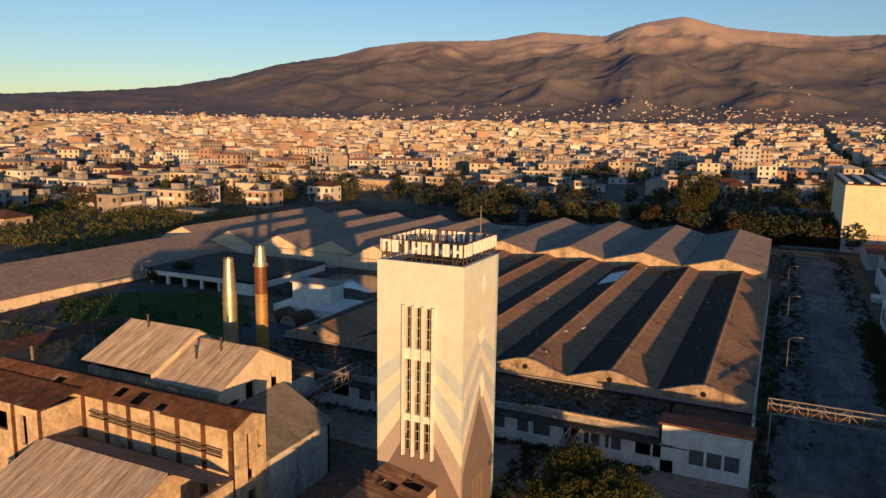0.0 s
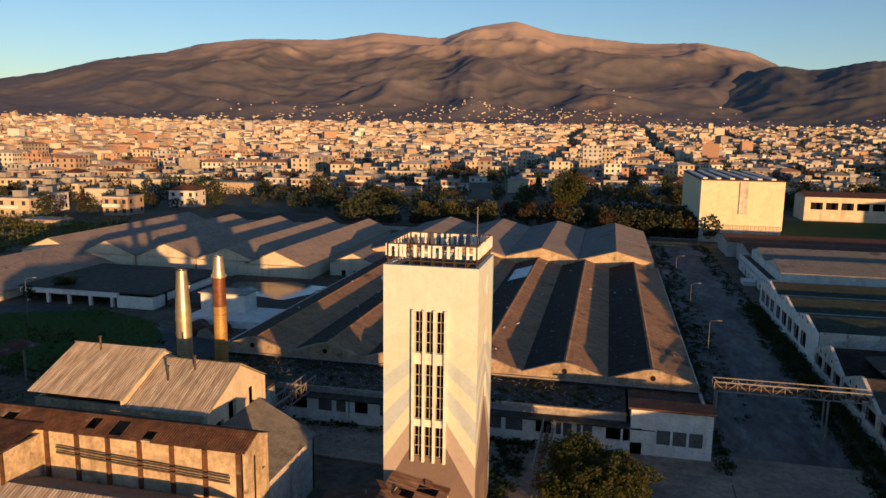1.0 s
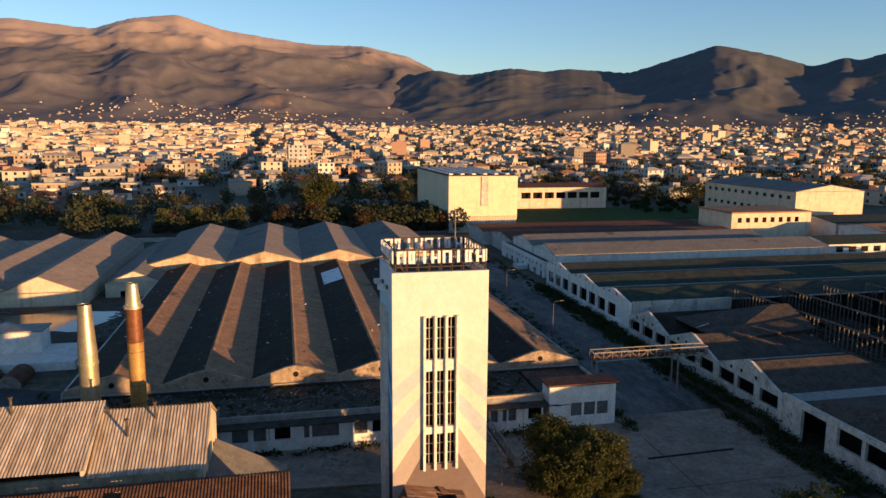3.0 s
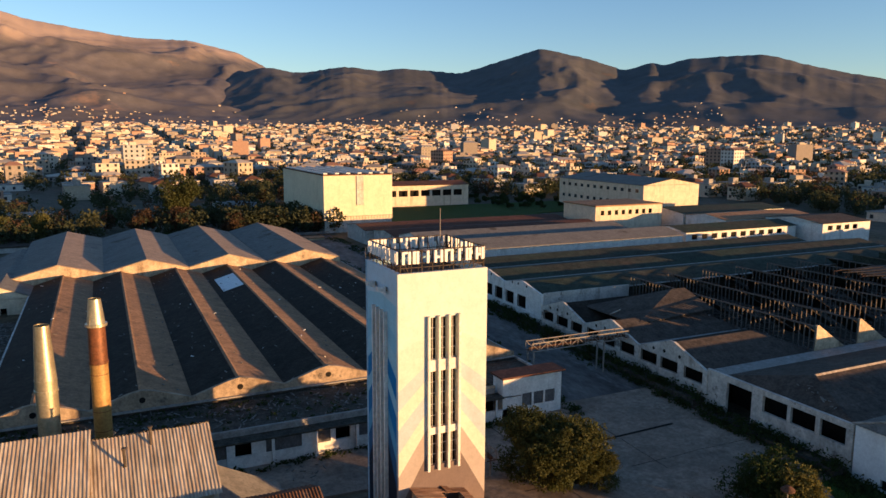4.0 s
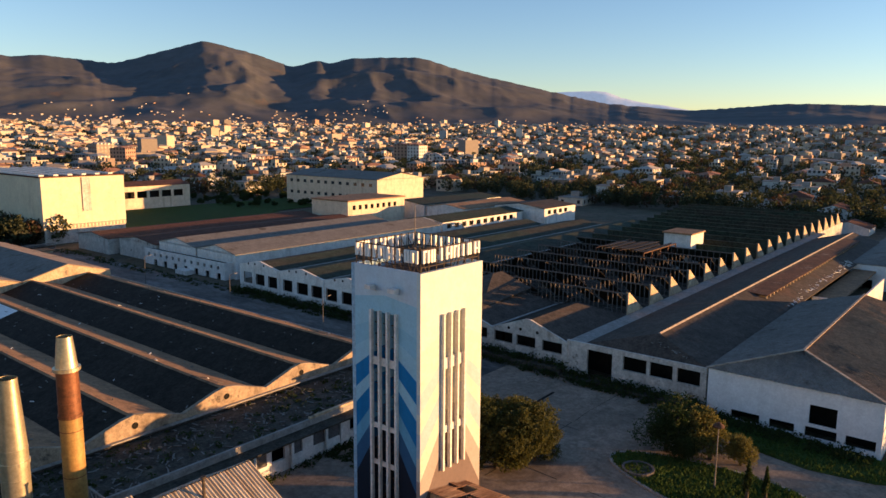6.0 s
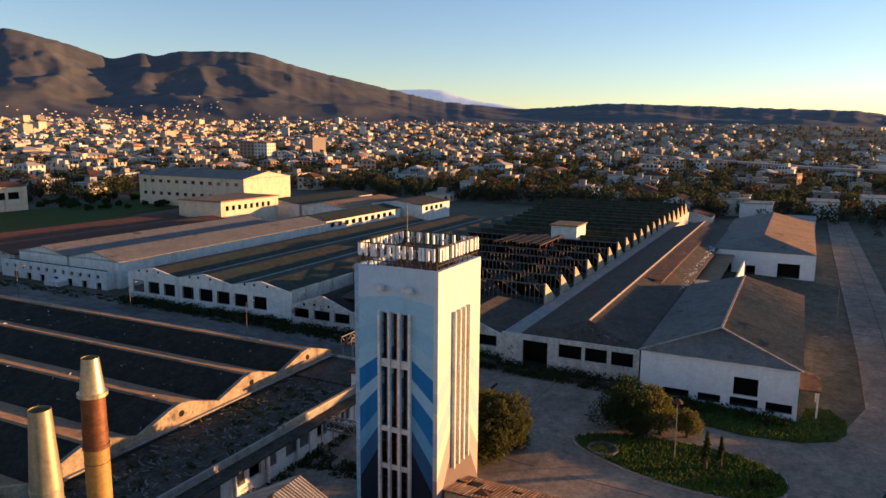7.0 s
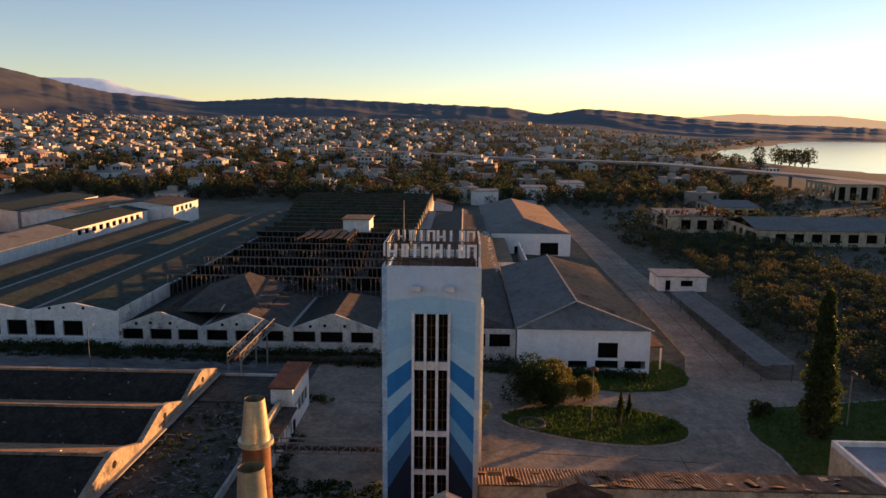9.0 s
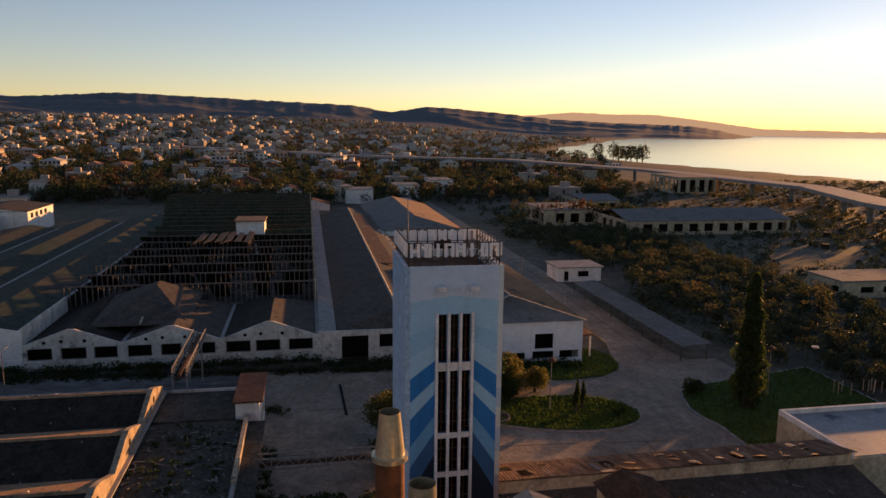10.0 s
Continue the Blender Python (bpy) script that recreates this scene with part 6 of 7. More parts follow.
def tufts(m, inside, box, n, h, rs, spread=0.12):
    """Grass blades over an area."""
    for _ in range(n):
        x, y = rs.uniform(box[0], box[2]), rs.uniform(box[1], box[3])
        if not inside(x, y):
            continue
        z = 0.14 + rise(y)
        k = h * rs.uniform(0.4, 1.3)
        a = rs.uniform(0, 6.28)
        dx, dy = spread * math.cos(a), spread * math.sin(a)
        m.face((x - dx, y - dy, z), (x + dx, y + dy, z), (x + dy * 0.8 + dx * 0.4, y - dx * 0.8, z + k))


ISL = [(-2.4 + 4.9 * math.cos(a) - 0.6 * math.sin(2 * a), 33.7 + 9.9 * math.sin(a)) for a in (i * math.pi / 20 for i in range(40))]
solid("grass_island", draped(ISL, 0, 0.16), M_GRASS, "grassy oval traffic island", "grass", kind="structure")
ring_kerb(ISL, 0.25, 0.2, "weathered concrete kerb round the island")
GR2 = [(-13.5, 16.6), (-7.4, 16.4), (-4.9, 17.1), (-2.4, 17.2), (1.0, 16.3), (2.8, 15.5), (4.8, 12.4), (5.4, 9.0), (6.6, 3), (8.8, -6), (-14, -6), (-14.8, 16)]
solid("grass_verge", draped(GR2, 0, 0.16), M_GRASS, "grassy verge behind a low kerb", "grass", kind="structure")
ring_kerb(GR2, 0.22, 0.2, "low pale kerb of the verge")
GR3 = [(15.0, 23.2), (20, 22.6), (21.0, 20.2), (17.5, 18.4), (14.2, 18.6), (11.6, 19.8), (9.2, 23), (8.0, 28.5), (9.0, 36), (11.5, 41), (15, 41)]
solid("grass_strip", draped(GR3, 0, 0.14), M_GRASS, "overgrown strip along the white hall", "grass", kind="structure")
GR4 = [(-104, 92), (-92, 97), (-80, 93), (-74, 87), (-70, 76), (-80, 70), (-100, 74), (-112, 82)]
solid("grass_lawn", draped(GR4, 0, 0.14), M_GRASS, "dark green lawn beside the works road", "grass", kind="structure")
rs = random.Random(21)


def in_poly(pts):
    def test(x, y):
        c = False
        for (xa, ya), (xb, yb) in zip(pts, pts[1:] + pts[:1]):
            if (ya > y) != (yb > y) and x < (xb - xa) * (y - ya) / (yb - ya) + xa:
                c = not c
        return c
    return test


gm = Mesh()
for poly, n in ((ISL, 9000), (GR2, 7000), (GR3, 6000), (GR4, 4000)):
    xs, ys = [p[0] for p in poly], [p[1] for p in poly]
    tufts(gm, in_poly(poly), (min(xs), min(ys), max(xs), max(ys)), n, 0.28, rs)
solid("grass_blades", gm, M_GRASS, "rough green grass blades", "grass", kind="stuff")
ring = thing("planter_ring", "round mossy concrete planter ring in the grass", "planter", (-3.6, 40.4, 1.05))
pr = Mesh()
for i in range(20):
    a, b = i * math.pi / 10, (i + 1) * math.pi / 10
    pr.beam((-3.6 + 1.4 * math.cos(a), 40.4 + 1.4 * math.sin(a), 1.12), (-3.6 + 1.4 * math.cos(b), 40.4 + 1.4 * math.sin(b), 1.12), 0.2, 0.34)
part("rim", pr, M_BOARD, ring)
part("soil", Mesh().cyl(-3.6, 40.4, 0.9, 1.12, 1.3, 1.3, 20), M_GROUND, ring)


# ---- street lamps ----
def lamp(x, y, h, kind, turn=0.0):
    t = thing("street_lamp", ("rusty mushroom-headed" if kind else "slim curved-arm grey") + " street lamp on a steel pole", "street lamp", (x, y, rise(y)), group="street lamps")
    h += rise(y)
    part("pole", Mesh().cyl(x, y, rise(y), h, 0.07, 0.04, 10), M_STEEL if kind else M_BOARD, t)
    if kind:
        hd = part("head", Mesh().cyl(x, y, h, h + 0.12, 0.5, 0.5, 16).cyl(x, y, h + 0.12, h + 0.4, 0.5, 0.15, 16), M_RUST, t, "rust-red lamp head")
        part("lens", Mesh().cyl(x, y, h - 0.15, h, 0.25, 0.42, 16), M_FRAME, hd)
    else:
        c, s = math.cos(turn), math.sin(turn)
        m = Mesh()
        pts = [(x + c * 0.06 * i * i, y + s * 0.06 * i * i, h + 0.2 * i - 0.025 * i * i) for i in range(5)]
        for p, q in zip(pts, pts[1:]):
            m.beam(p, q, 0.035)
        part("arm", m, M_BOARD, t)
        e = pts[-1]
        part("head", Mesh().beam(e, (e[0] + c * 0.5, e[1] + s * 0.5, e[2] + 0.02), 0.13, 0.08), M_STEEL, t)


lamp(-2.0, 33.9, 5.9, 1)
lamp(-0.2, 6.0, 6.0, 1)
for y in (90, 112, 138):
    lamp(1.9, y, 6.5, 0)
for x, y, a in ((26, 22.2, -1.5), (61, 18.2, -1.5), (-96.6, 86.4, 0.8)):
    lamp(x, y, 7.0, 0, a)

# ---- kiosk, covered walk, derelict hall on the plain ----
kiosk = thing("gate_kiosk", "small white flat-roofed gatehouse", "kiosk", (69, 4, 0))
part("wall", Mesh().wall("y", 66, 0.25, -0.5, 9, 0, 2.9, [(6.6, 7.6, 0.1, 2.2), (2.2, 4.6, 1.0, 2.2)]), M_WHITE, kiosk)
part("wall", Mesh().box(66.25, 8.75, 0, 73, 9, 2.9), M_WHITE, kiosk)
part("wall", Mesh().box(66.25, -0.5, 0, 73, -0.25, 2.9), M_WHITE, kiosk)
part("inner_wall", Mesh().box(68, -0.2, 0, 68.2, 8.7, 2.8), M_DARK, kiosk)
part("roof_slab", Mesh().box(65.6, -0.9, 2.9, 73.4, 9.4, 3.15), M_CONC, kiosk)
cw = thing("covered_walk", "long low carport with grey sheet roof", "shelter", (34, 7, 0))
part("roof", Mesh().waves((55.5, 9.8, 2.3), (13.5, 9.8, 2.3), (13.5, 5.4, 2.55), (55.5, 5.4, 2.55), 0.5, 0.04), M_ROOFGREY, cw)
for i in range(8):
    for y, z in ((9.5, 2.25), (5.6, 2.48)):
        part("post", Mesh().box(14 + 5.85 * i, y, 0, 14.1 + 5.85 * i, y + 0.1, z), M_SIGNFRAME, cw)


def ruin(x0, y0, x1, y1, zw, zr, label, roofm=M_ROOFGREY):
    t = thing("derelict_hall", label, "building", ((x0 + x1) / 2, (y0 + y1) / 2, 0))
    n = int((y1 - y0) / 5)
    part("front_wall", Mesh().wall("y", x0, 0.4, y0, y1, 0, zw, [(y0 + 1 + 5 * i, y0 + 4 + 5 * i, 1.0, zw - 1) for i in range(n)]), M_PLASTER, t)
    part("inner_wall", Mesh().box(x0 + 3, y0 + 0.5, 0, x0 + 3.2, y1 - 0.5, zw - 0.4), M_DARK, t)
    n = int((x1 - x0) / 5)
    part("side_wall", Mesh().wall("x", y1 - 0.4, 0.4, x0 + 0.4, x1, 0, zw, [(x0 + 1 + 5 * i, x0 + 4 + 5 * i, 1.0, zw - 1) for i in range(n)]), M_PLASTER, t)
    part("side_wall", Mesh().box(x0 + 0.4, y0, 0, x1, y0 + 0.4, zw), M_PLASTER, t)
    if zr > zw:
        c = (x0 + x1) / 2
        for xe in (x0 - 0.4, x1 + 0.4):
            part("roof_slope", Mesh().sheet((xe, y0 - 0.4, zw), (xe, y1 + 0.4, zw), (c, y1 + 0.4, zr), (c, y0 - 0.4, zr)), roofm, t)
    else:
        part("roof_slab", Mesh().box(x0 - 0.2, y0 - 0.2, zw, x1 + 0.2, y1 + 0.2, zw + 0.3), roofm, t)


ruin(126, -88, 150, -34, 4.4, 6.8, "derelict plastered hall with grey roof and empty windows")
ruin(150, -34, 172, -16, 5.0, 5.0, "roofless concrete shell beside the derelict hall")
ruin(44, -58, 54, -40, 3.2, 3.2, "small abandoned concrete shed among weeds")
ruin(255, -140, 285, -120, 8.0, 8.0, "bare concrete frame building on the plain")
ruin(190, -60, 215, -45, 4.0, 5.5, "low plastered shed on the plain")
for x, y, w, d, h in ((200, 20, 12, 10, 3.2), (215, 34, 12, 11, 6.4), (236, 12, 14, 11, 6.4), (190, 52, 11, 12, 3.4), (214, 62, 13, 10, 6.2), (248, 44, 12, 12, 6.2), (262, -8, 18, 11, 6.6), (232, 84, 12, 12, 6.4), (206, 98, 12, 10, 3.4), (255, 108, 14, 12, 6.4)):
    plain_hall("cottage", "pale plastered two-storey house by the works", x, y, x + w, y + d, h, h + (1.8 if w % 2 else 0.3), "x" if w % 2 else "flat", (M_WHITE, M_PLASTER)[int(y) % 2], M_ROOFRED if w % 2 else M_CONC, [(x + 1.5 + 3 * i, x + 2.8 + 3 * i, 1.0, 2.3) for i in range(3)], "house")

# ---- scrub and trees on the plain towards the sea ----
scrub, dry, wood = Mesh(), Mesh(), Mesh()
blocked = [(124, -90, 152, -32), (148, -36, 174, -14), (42, -60, 56, -38), (64, -2, 75, 10), (14, 0.5, 66, 24), (188, -62, 217, -43), (-35, -15, -14, 18), (-14, -6, 9, 24)]
for _ in range(9000):
    x, y = rs.uniform(-25, 330), rs.uniform(-300, 2)
    if any(a < x < c and b < y < d for a, b, c, d in blocked) or y < lerp(x, SHORE) + 20:
        continue
    v = noise.noise(Vector((x, y, 1)) * 0.022)
    if v < -0.3 or rs.random() > (0.35 if y < -110 or x > 170 else 0.75):
        continue
    near = math.hypot(x - 20, y) < 110
    r = rs.uniform(0.7, 2.0) * (1.25 if v > 0.25 else 1)
    m = dry if noise.noise(Vector((x, y, 9)) * 0.03) > 0.2 else scrub
    leaves(m, (x, y, r * 0.55 + land(x, y)), r * 1.25, r * 0.8, 70 if near else 34, 0.2 if near else 0.34, rs)
for _ in range(330):
    x, y = rs.uniform(-20, 300), rs.uniform(-190, -4)
    if any(a - 3 < x < c + 3 and b - 3 < y < d + 3 for a, b, c, d in blocked) or noise.noise(Vector((x, y, 3)) * 0.018) < 0.02:
        continue
    h = rs.uniform(4, 7.5)
    wood.cyl(x, y, 0, h * 0.5, 0.14, 0.08, 6)
    leaves(dry if rs.random() < 0.35 else scrub, (x, y, h * 0.6), h * rs.uniform(0.3, 0.45), h * 0.42, 190, 0.24, rs)
for row in range(9):
    for col in range(41):
        x, y = -14 + 3.6 * col + rs.uniform(-1.2, 1.2), -36 + 3.9 * row + rs.uniform(-1.1, 1.1)
        if 63 < x < 77 and y > -5 or 42 < x < 57 and y < -36 or x < 10 and y > -7.5 or rs.random() < 0.08:
            continue
        h = rs.uniform(3.0, 4.8)
        wood.cyl(x, y, 0, h * 0.5, 0.12, 0.08, 6)
        for _ in range(3):
            leaves(scrub if rs.random() < 0.93 else dry, (x + rs.uniform(-0.8, 0.8), y + rs.uniform(-0.8, 0.8), h * rs.uniform(0.42, 0.62)), h * rs.uniform(0.32, 0.46), h * rs.uniform(0.3, 0.42), 110, 0.17, rs)
for x, y in ((600, -262), (606, -258), (613, -256), (622, -252), (597, -266), (640, -254), (700, -262)):
    h = rs.uniform(14, 20)
    wood.cyl(x, y, -2, h * 0.5, 0.6, 0.3, 6)
    leaves(scrub, (x, y, h * 0.48), h * 0.45, h * 0.5, 420, 0.8, rs)
solid("plain_scrub", scrub, M_SCRUB, "dense dark green scrub on the plain", "scrub", kind="stuff")
solid("dry_scrub", dry, M_LEAFDRY, "brown and tan dry bushes on the plain", "scrub", kind="stuff")
solid("scrub_trunks", wood, M_BARK, "thin trunks of scattered plain trees", "trees", kind="stuff")

# reeds and bushes north-west, weeds along the dock and the strip
weeds, reeds = Mesh(), Mesh()
for _ in range(900):
    x, y = rs.uniform(12.2, 14.9), rs.uniform(24, 128)
    r = rs.uniform(0.25, 0.75)
    leaves(weeds, (x, y, r * 0.6 + (rise(y) if x < 13.3 or y < 41 else 1.75 if y < 58.6 else 2.5 if y < 93 else 2.85)), r * 1.4, r, 26, 0.13, rs)
for _ in range(260):
    x, y = rs.choice(((-0.6, 1.2), (-56, -9)))[0] + rs.uniform(0, 1.8), rs.uniform(60, 140)
    r = rs.uniform(0.2, 0.6)
    if x > -5:
        leaves(weeds, (x, y, r * 0.6 + rise(y)), r * 1.3, r, 24, 0.13, rs)
for _ in range(150):
    x, y = rs.uniform(-57, -9), rs.uniform(63.2, 64.4)
    r = rs.uniform(0.2, 0.45)
    leaves(weeds, (x, y, r * 0.5 + rise(y)), r * 1.4, r, 22, 0.12, rs)
for _ in range(200):
    x, y = rs.uniform(-57, -9), rs.uniform(66.2, 73.8)
    r = rs.uniform(0.12, 0.4)
    leaves(weeds, (x, y, 4.65 + r * 0.4), r * 1.8, r * 0.6, 22, 0.1, rs)
for _ in range(900):
    x, y = rs.uniform(-260, -150), rs.uniform(110, 190)
    r = rs.uniform(0.8, 2.2)
    leaves(reeds if noise.noise(Vector((x, y, 0)) * 0.03) > -0.4 else weeds, (x, y, r * 0.6 + rise(y)), r * 1.3, r, 40, 0.28, rs)
for _ in range(500):
    x, y = rs.uniform(-150, -58), rs.uniform(60, 127)
    if -112 < x < -58 and 84 < y < 127 or -132 < x < -107:
        continue
    r = rs.uniform(0.3, 1.1)
    leaves(weeds, (x, y, r * 0.6 + rise(y)), r * 1.3, r, 34, 0.18, rs)
solid("weeds", weeds, M_LEAFDARK, "weeds along docks, kerbs and roofs", "weeds", kind="stuff")
solid("reed_bed", reeds, M_LEAFGOLD, "dry golden reeds beyond the works", "reeds", kind="stuff")

# ---- debris on roofs ----
deb = Mesh()
def litter(x0, y0, x1, y1, height, n, s0, s1):
    for _ in range(n):
        x, y = rs.uniform(x0, x1), rs.uniform(y0, y1)
        z = height(x, y)
        a = rs.uniform(0, 3.14)
        l, w = rs.uniform(s0, s1), rs.uniform(0.04, 0.16)
        c, s = math.cos(a) * l / 2, math.sin(a) * l / 2
        deb.beam((x - c, y - s, z + 0.06), (x + c, y + s, z + 0.08 + rs.uniform(0, 0.1)), w, 0.06)


def shed_z(x, y):
    k = min(range(6), key=lambda i: abs(x - RIDGES[i]))
    return SZR - (SZR - SZV) * abs(x - RIDGES[k]) / 4.72


litter(-57, 75, -1.5, 145, shed_z, 260, 0.1, 0.5)
litter(-57, 66, -9, 74, lambda x, y: 4.65, 420, 0.1, 0.7)
litter(-83, 103, -77.5, 125, lambda x, y: 3.2, 120, 0.3, 1.8)
litter(-62, 104, -59, 125.5, lambda x, y: 3.2, 120, 0.3, 1.8)
litter(-56, 60, -28, 64, lambda x, y: 0.03 + rise(y), 60, 0.15, 0.6)
litter(16, 42, 60, 48, lambda x, y: 5.7 + (y - 41) * 0.216, 260, 0.08, 0.5)
litter(35, 60, 90, 92, lambda x, y: 3.2, 700, 0.4, 3.0)
litter(-31, 18, -23, 46, lambda x, y: 3.9 + (x + 32) * 0.17, 60, 0.15, 0.8)
solid("roof_litter", deb, M_ROOFGREY, "scattered broken sheets and timber", "debris", kind="stuff")

white = Mesh()
deb, old_deb = white, deb
litter(52, 41.6, 104, 44.4, lambda x, y: 5.7 + (y - 41) * 0.216, 170, 0.4, 1.3)
litter(-57, 75, -1.5, 145, shed_z, 30, 0.15, 0.6)
solid("fallen_panes", white, M_SIGN, "pale fallen strips beside the roof monitor", "debris", kind="stuff")

# raised monitor roof on the long hall
mon = thing("roof_monitor", "rusted raised roof strip on short posts", "roof", (88, 47, 0))
part("roof", Mesh().sheet((52, 48.2, 7.7), (128, 48.2, 7.7), (128, 44.6, 7.35), (52, 44.6, 7.35)), M_RUST, mon)
for i in range(38):
    part("post", Mesh().box(52.2 + 2 * i, 44.7, 6.3, 52.45 + 2 * i, 44.9, 7.2), M_PLASTER, mon)

# red pipe canopy west of the works
pc = thing("pipe_canopy", "narrow red corrugated canopy on posts", "shelter", (-81, 60, 0))
part("roof", Mesh().waves((-79.5, 50, 6.0), (-77.5, 68, 6.0), (-81, 68.3, 6.4), (-83, 50.3, 6.4), 0.4, 0.04), M_RUST, pc)
for i in range(5):
    part("post", Mesh().box(-81.3 + 0.45 * i, 51 + 4 * i, 0, -81.1 + 0.45 * i, 51.2 + 4 * i, 6.1), M_STEEL, pc)

# burnt control cabin on the sawtooth hall
cabin = thing("burnt_cabin", "skeletal burnt steel cabin on the sawtooth roof", "ruin", (74, 78, 3.2))
cf = Mesh()
for x in (66, 70, 74, 78, 82):
    for y in (71, 81):
        cf.beam((x, y, 3.2), (x, y, 9.3), 0.22)
for y in (71, 76, 81):
    cf.beam((66, y, 9.3), (82, y, 9.3), 0.22)
for y in (71, 81):
    for x in (66, 70, 74, 78):
        cf.beam((x, y, 4.0), (x + 4, y, 9.0), 0.14)
part("frame", cf, M_RUST, cabin)
for k in range(6):
    ya = 70.7 + 1.8 * k
    part("roof_sheet", Mesh().sheet((65.5 + rs.uniform(0, 5), ya, 9.5), (82.5 - rs.uniform(0, 5), ya, 9.5), (82.5 - rs.uniform(0, 5), ya + 1.2, 9.5), (65.5 + rs.uniform(0, 2), ya + 1.2, 9.5), 0.06), M_ROOFBROWN, cabin)
hut = thing("roof_hut", "small white plastered hut on the burnt roof", "hut", (89, 72, 3.2))
part("wall", Mesh().box(85.5, 69.1, 3.2, 92.9, 75, 10.9), M_WHITE, hut)
part("roof", Mesh().box(85.2, 68.8, 10.9, 93.2, 75.3, 11.2), M_ROOFTAN, hut)

# ---- north side: sheds, houses and field behind the works ----
plain_hall("brown_hall", "long low shed with dark brown roof", -134, 204, -84, 220, 4.0, 5.4, "x", M_GREYWALL, M_ROOFBROWN)
plain_hall("brown_hall", "low shed with flat brown roof", -80, 206, -46, 218, 3.6, 4.0, "flat", M_GREYWALL, M_ROOFBROWN)
plain_hall("garden_wall_shed", "long low lean-to with rusty roof behind the hall", -50, 196, 10, 200, 3.0, 3.3, "flat", M_PLASTER, M_ROOFTAN, cat="shed")
plain_hall("yard_house", "two-storey cream house among autumn trees", -72, 250, -60, 259, 7.0, 7.4, "flat", M_PLASTER, M_CONC, [(-70.5, -68.8, 1.2, 2.6), (-66.8, -65.0, 1.2, 2.6), (-63, -61.4, 1.2, 2.6), (-70.5, -68.8, 4.4, 5.9), (-66.8, -65.0, 4.4, 5.9), (-63, -61.4, 4.4, 5.9)], cat="house")
plain_hall("yard_house", "small gabled white house among trees", -24, 264, -12, 274, 2.8, 5.0, "x", M_WHITE, M_ROOFPALE, cat="house")
plain_hall("yard_house", "flat-roofed cream hut beside the reeds", -184, 180, -172, 187, 4.2, 4.5, "flat", M_PLASTER, M_CONC, [(-182, -180.6, 1, 2.4), (-179, -177.6, 1, 2.4), (-176, -174.6, 1, 2.4)], cat="house")
plain_hall("cream_block_far", "long cream workshop with blank wall", -196, 300, -166, 312, 7.5, 8.0, "flat", M_PLASTER, M_CONC, cat="building")
plain_hall("white_house", "blank white house wall facing the sun", -216, 180, -203, 190, 6.5, 6.9, "flat", M_WHITE, M_CONC, cat="house")
plain_hall("street_shed", "grey shed with open front beside the street", -6, 272, 8, 300, 5.0, 6.0, "x", M_GREYWALL, M_ROOFGREY, [(-4, 0, 0.2, 3.6), (2, 6, 0.2, 3.6)])
FIELD = [(38, 203), (103, 203), (103, 232), (148, 236), (148, 272), (38, 272)]
solid("grass_field", draped(FIELD, 0, 0.12), M_GRASS, "rough green field behind the brown halls", "grass", kind="structure")
for _ in range(60):
    plant("shrub", rs.uniform(100, 150), rs.uniform(236, 300), rs.uniform(0.7, 1.6))

# drain across the yard
solid("drain_channel", Mesh().beam((-1.2, 56.1, 1.36), (8.2, 56.4, 1.37), 0.32, 0.1), M_DARK, "dark drain channel across the yard", "drain", kind="structure")

# ---- seams and cracks in the yard and on the access road ----
def seam(parent, pts, w, z):
    m = Mesh()
    for p, q in zip(pts, pts[1:]):
        m.beam((*p, z + rise(p[1])), (*q, z + rise(q[1])), w, 0.012)
    part("seam", m, M_FLATROOF, parent, "dirt-filled joint")


rp = random.Random(5)
for x in (-10.2, 0.6):
    y = 16 if x > -10 else 24
    while y < 62:
        y2 = y + rp.uniform(3, 9)
        if not any(in_poly(P)(x, yy) for P in (ISL, GR2) for yy in (y, (y + y2) / 2, y2)):
            seam(yard, [(x + rp.uniform(-0.05, 0.05), y), (x + rp.uniform(-0.1, 0.1), (y + y2) / 2), (x + rp.uniform(-0.05, 0.05), y2)], rp.uniform(0.05, 0.12), 0.034)
        y = y2 + rp.choice((0, 0.3, 3))
for y in (26.5, 50.4):
    x = -14.0
    while x < 11:
        x2 = x + rp.uniform(3, 8)
        if not any(in_poly(P)(xx, y) for P in (ISL, GR2, GR3) for xx in (x, (x + x2) / 2, x2)):
            seam(yard, [(x, y + rp.uniform(-0.06, 0.06)), ((x + x2) / 2, y + rp.uniform(-0.15, 0.15)), (x2, y)], rp.uniform(0.05, 0.12), 0.034)
        x = x2 + rp.choice((0, 0.4, 4))
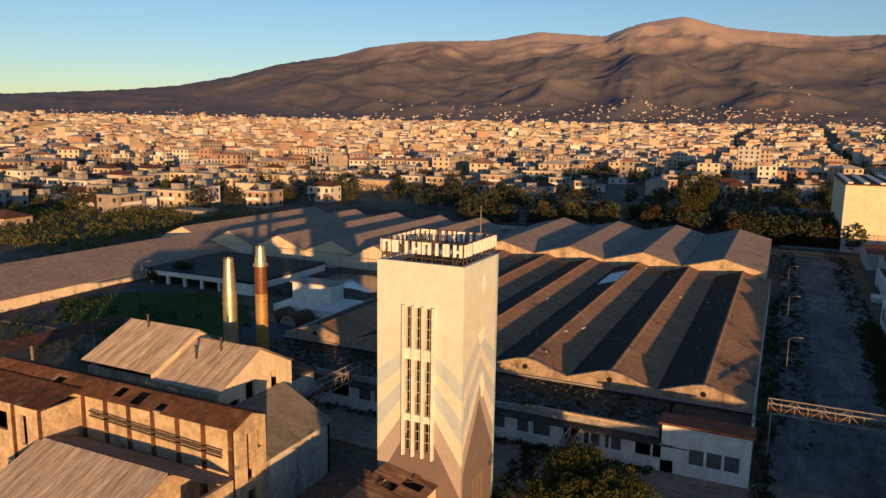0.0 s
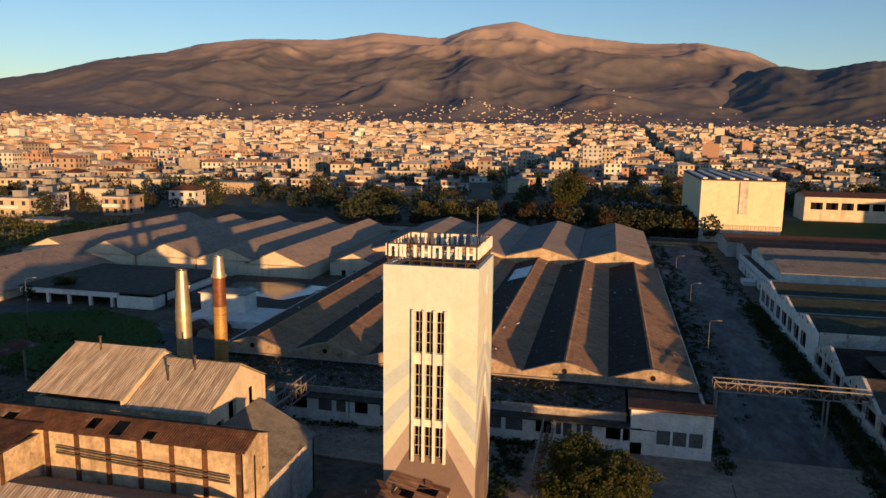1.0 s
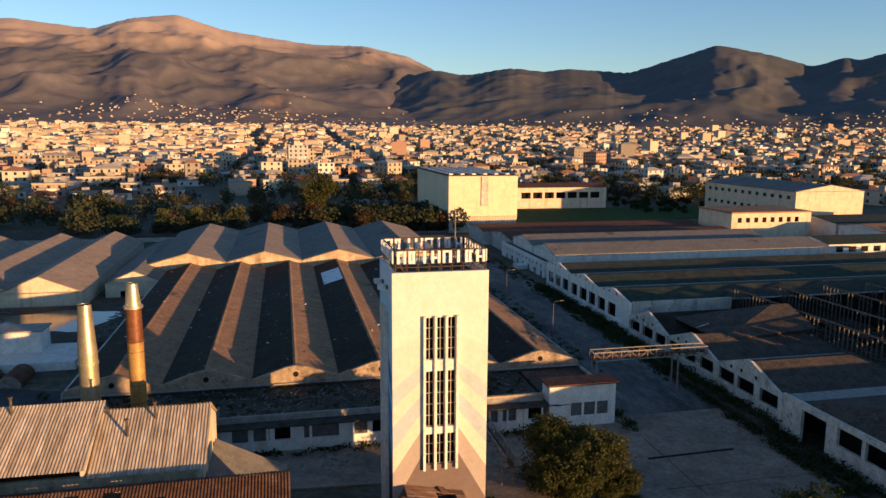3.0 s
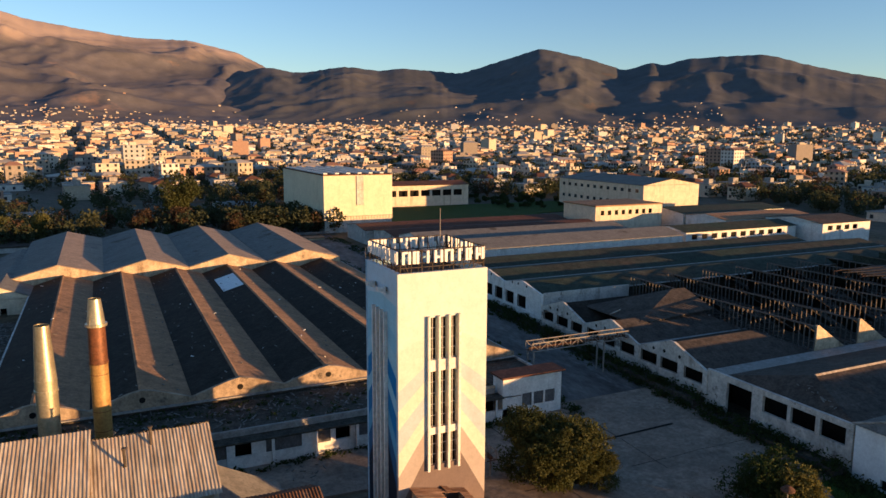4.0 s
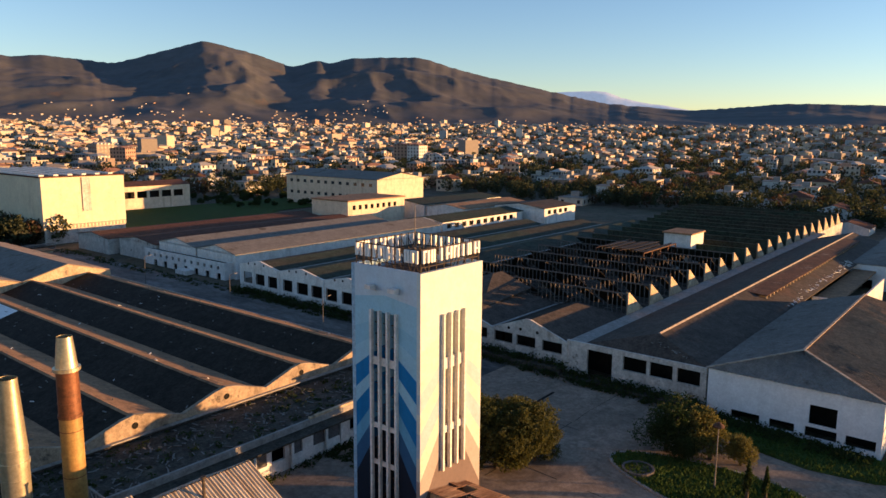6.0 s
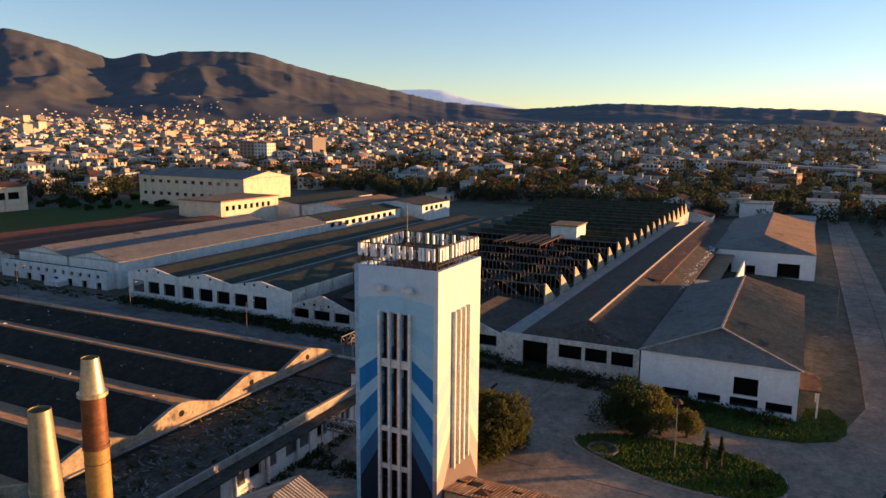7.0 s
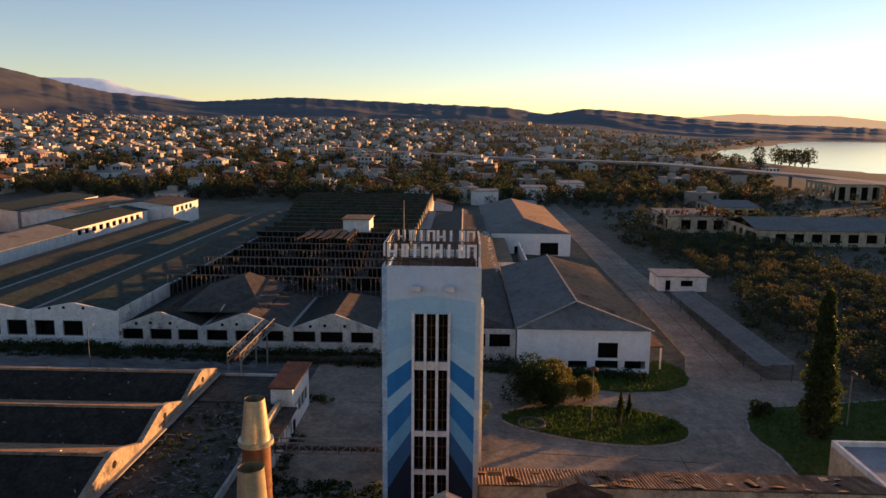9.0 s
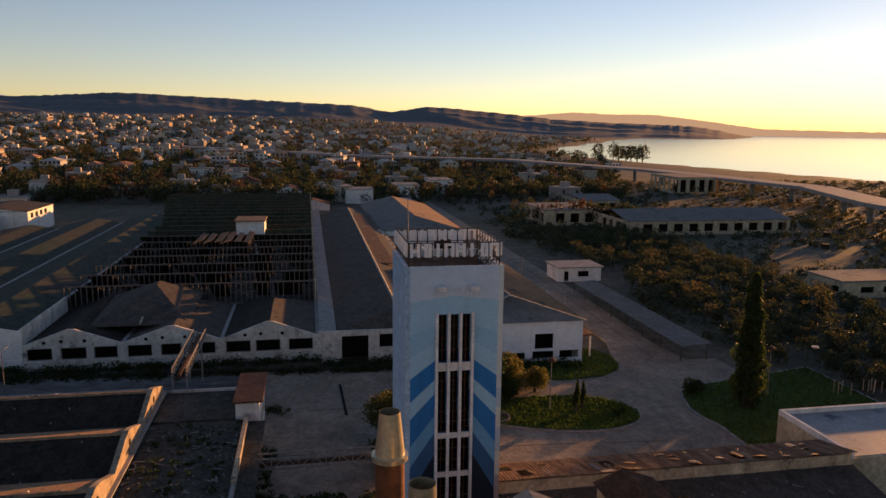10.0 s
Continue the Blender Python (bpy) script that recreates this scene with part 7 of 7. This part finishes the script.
for i in range(26):
    x = 22 + 7.5 * i + rp.uniform(-1, 1)
    if rp.random() < 0.4:
        continue
    seam(road_east, [(x, 9.5), (x + rp.uniform(-0.2, 0.2), 12), (x, 15.6)], rp.uniform(0.05, 0.12), 0.054)
seam(road_east, [(16, 12.6), (60, 11.6), (120, 11.4), (226, 12)], 0.1, 0.054)
bridge((0.4, 203, 2.8), (13.4, 203, 2.8), 1.0, 1.0, (0.02, 0.5, 0.98), "rusty steel gantry across the street end")

# weeds that creep over the edges of the street
edge = Mesh()
for _ in range(900):
    y = rs.uniform(75, 200)
    x = rs.choice((rs.uniform(0.9, 3.6) if rs.random() < 0.8 else rs.uniform(3, 5), rs.uniform(11.2, 14.6)))
    if noise.noise(Vector((x * 0.3, y * 0.12, 4))) < -0.25:
        continue
    r = rs.uniform(0.15, 0.5)
    leaves(edge, (x, y, r * 0.4 + rise(y)), r * 1.6, r * 0.7, 22, 0.12, rs)
for _ in range(500):
    x, y = rs.uniform(-20.8, -18), rs.uniform(20, 66)
    r = rs.uniform(0.15, 0.45)
    leaves(edge, (x, y, r * 0.4 + rise(y)), r * 1.6, r * 0.7, 22, 0.12, rs)
solid("edge_weeds", edge, M_LEAFDARK, "low dark weeds along the street edges", "weeds", kind="stuff")

# ---- two rusty tanks beside the stepped block ----
for x in (-70.9, -67.3):
    tk = thing("storage_tank", "rusty horizontal storage tank on concrete cradles", "tank", (x, 89.8, 0), group="tanks beside the plant room")
    shell = Mesh()
    for i in range(18):
        a, b = i * math.pi / 9, (i + 1) * math.pi / 9
        shell.face(*[(x + 1.4 * math.cos(k), y, 2.1 + 1.4 * math.sin(k)) for k, y in ((a, 87.4), (b, 87.4), (b, 92.4), (a, 92.4))])
    part("shell", shell, M_RUST, tk, smooth=True)
    for y in (87.32, 92.4):
        part("end_plate", Mesh().prism([(x + 1.42 * math.cos(i * math.pi / 9), y, 2.1 + 1.42 * math.sin(i * math.pi / 9)) for i in range(18)], (0, 0.08, 0)), M_STEEL, tk)
    for y in (88.4, 91.0):
        part("cradle", Mesh().box(x - 1.1, y, 0, x + 1.1, y + 0.4, 1.1), M_CONC, tk)
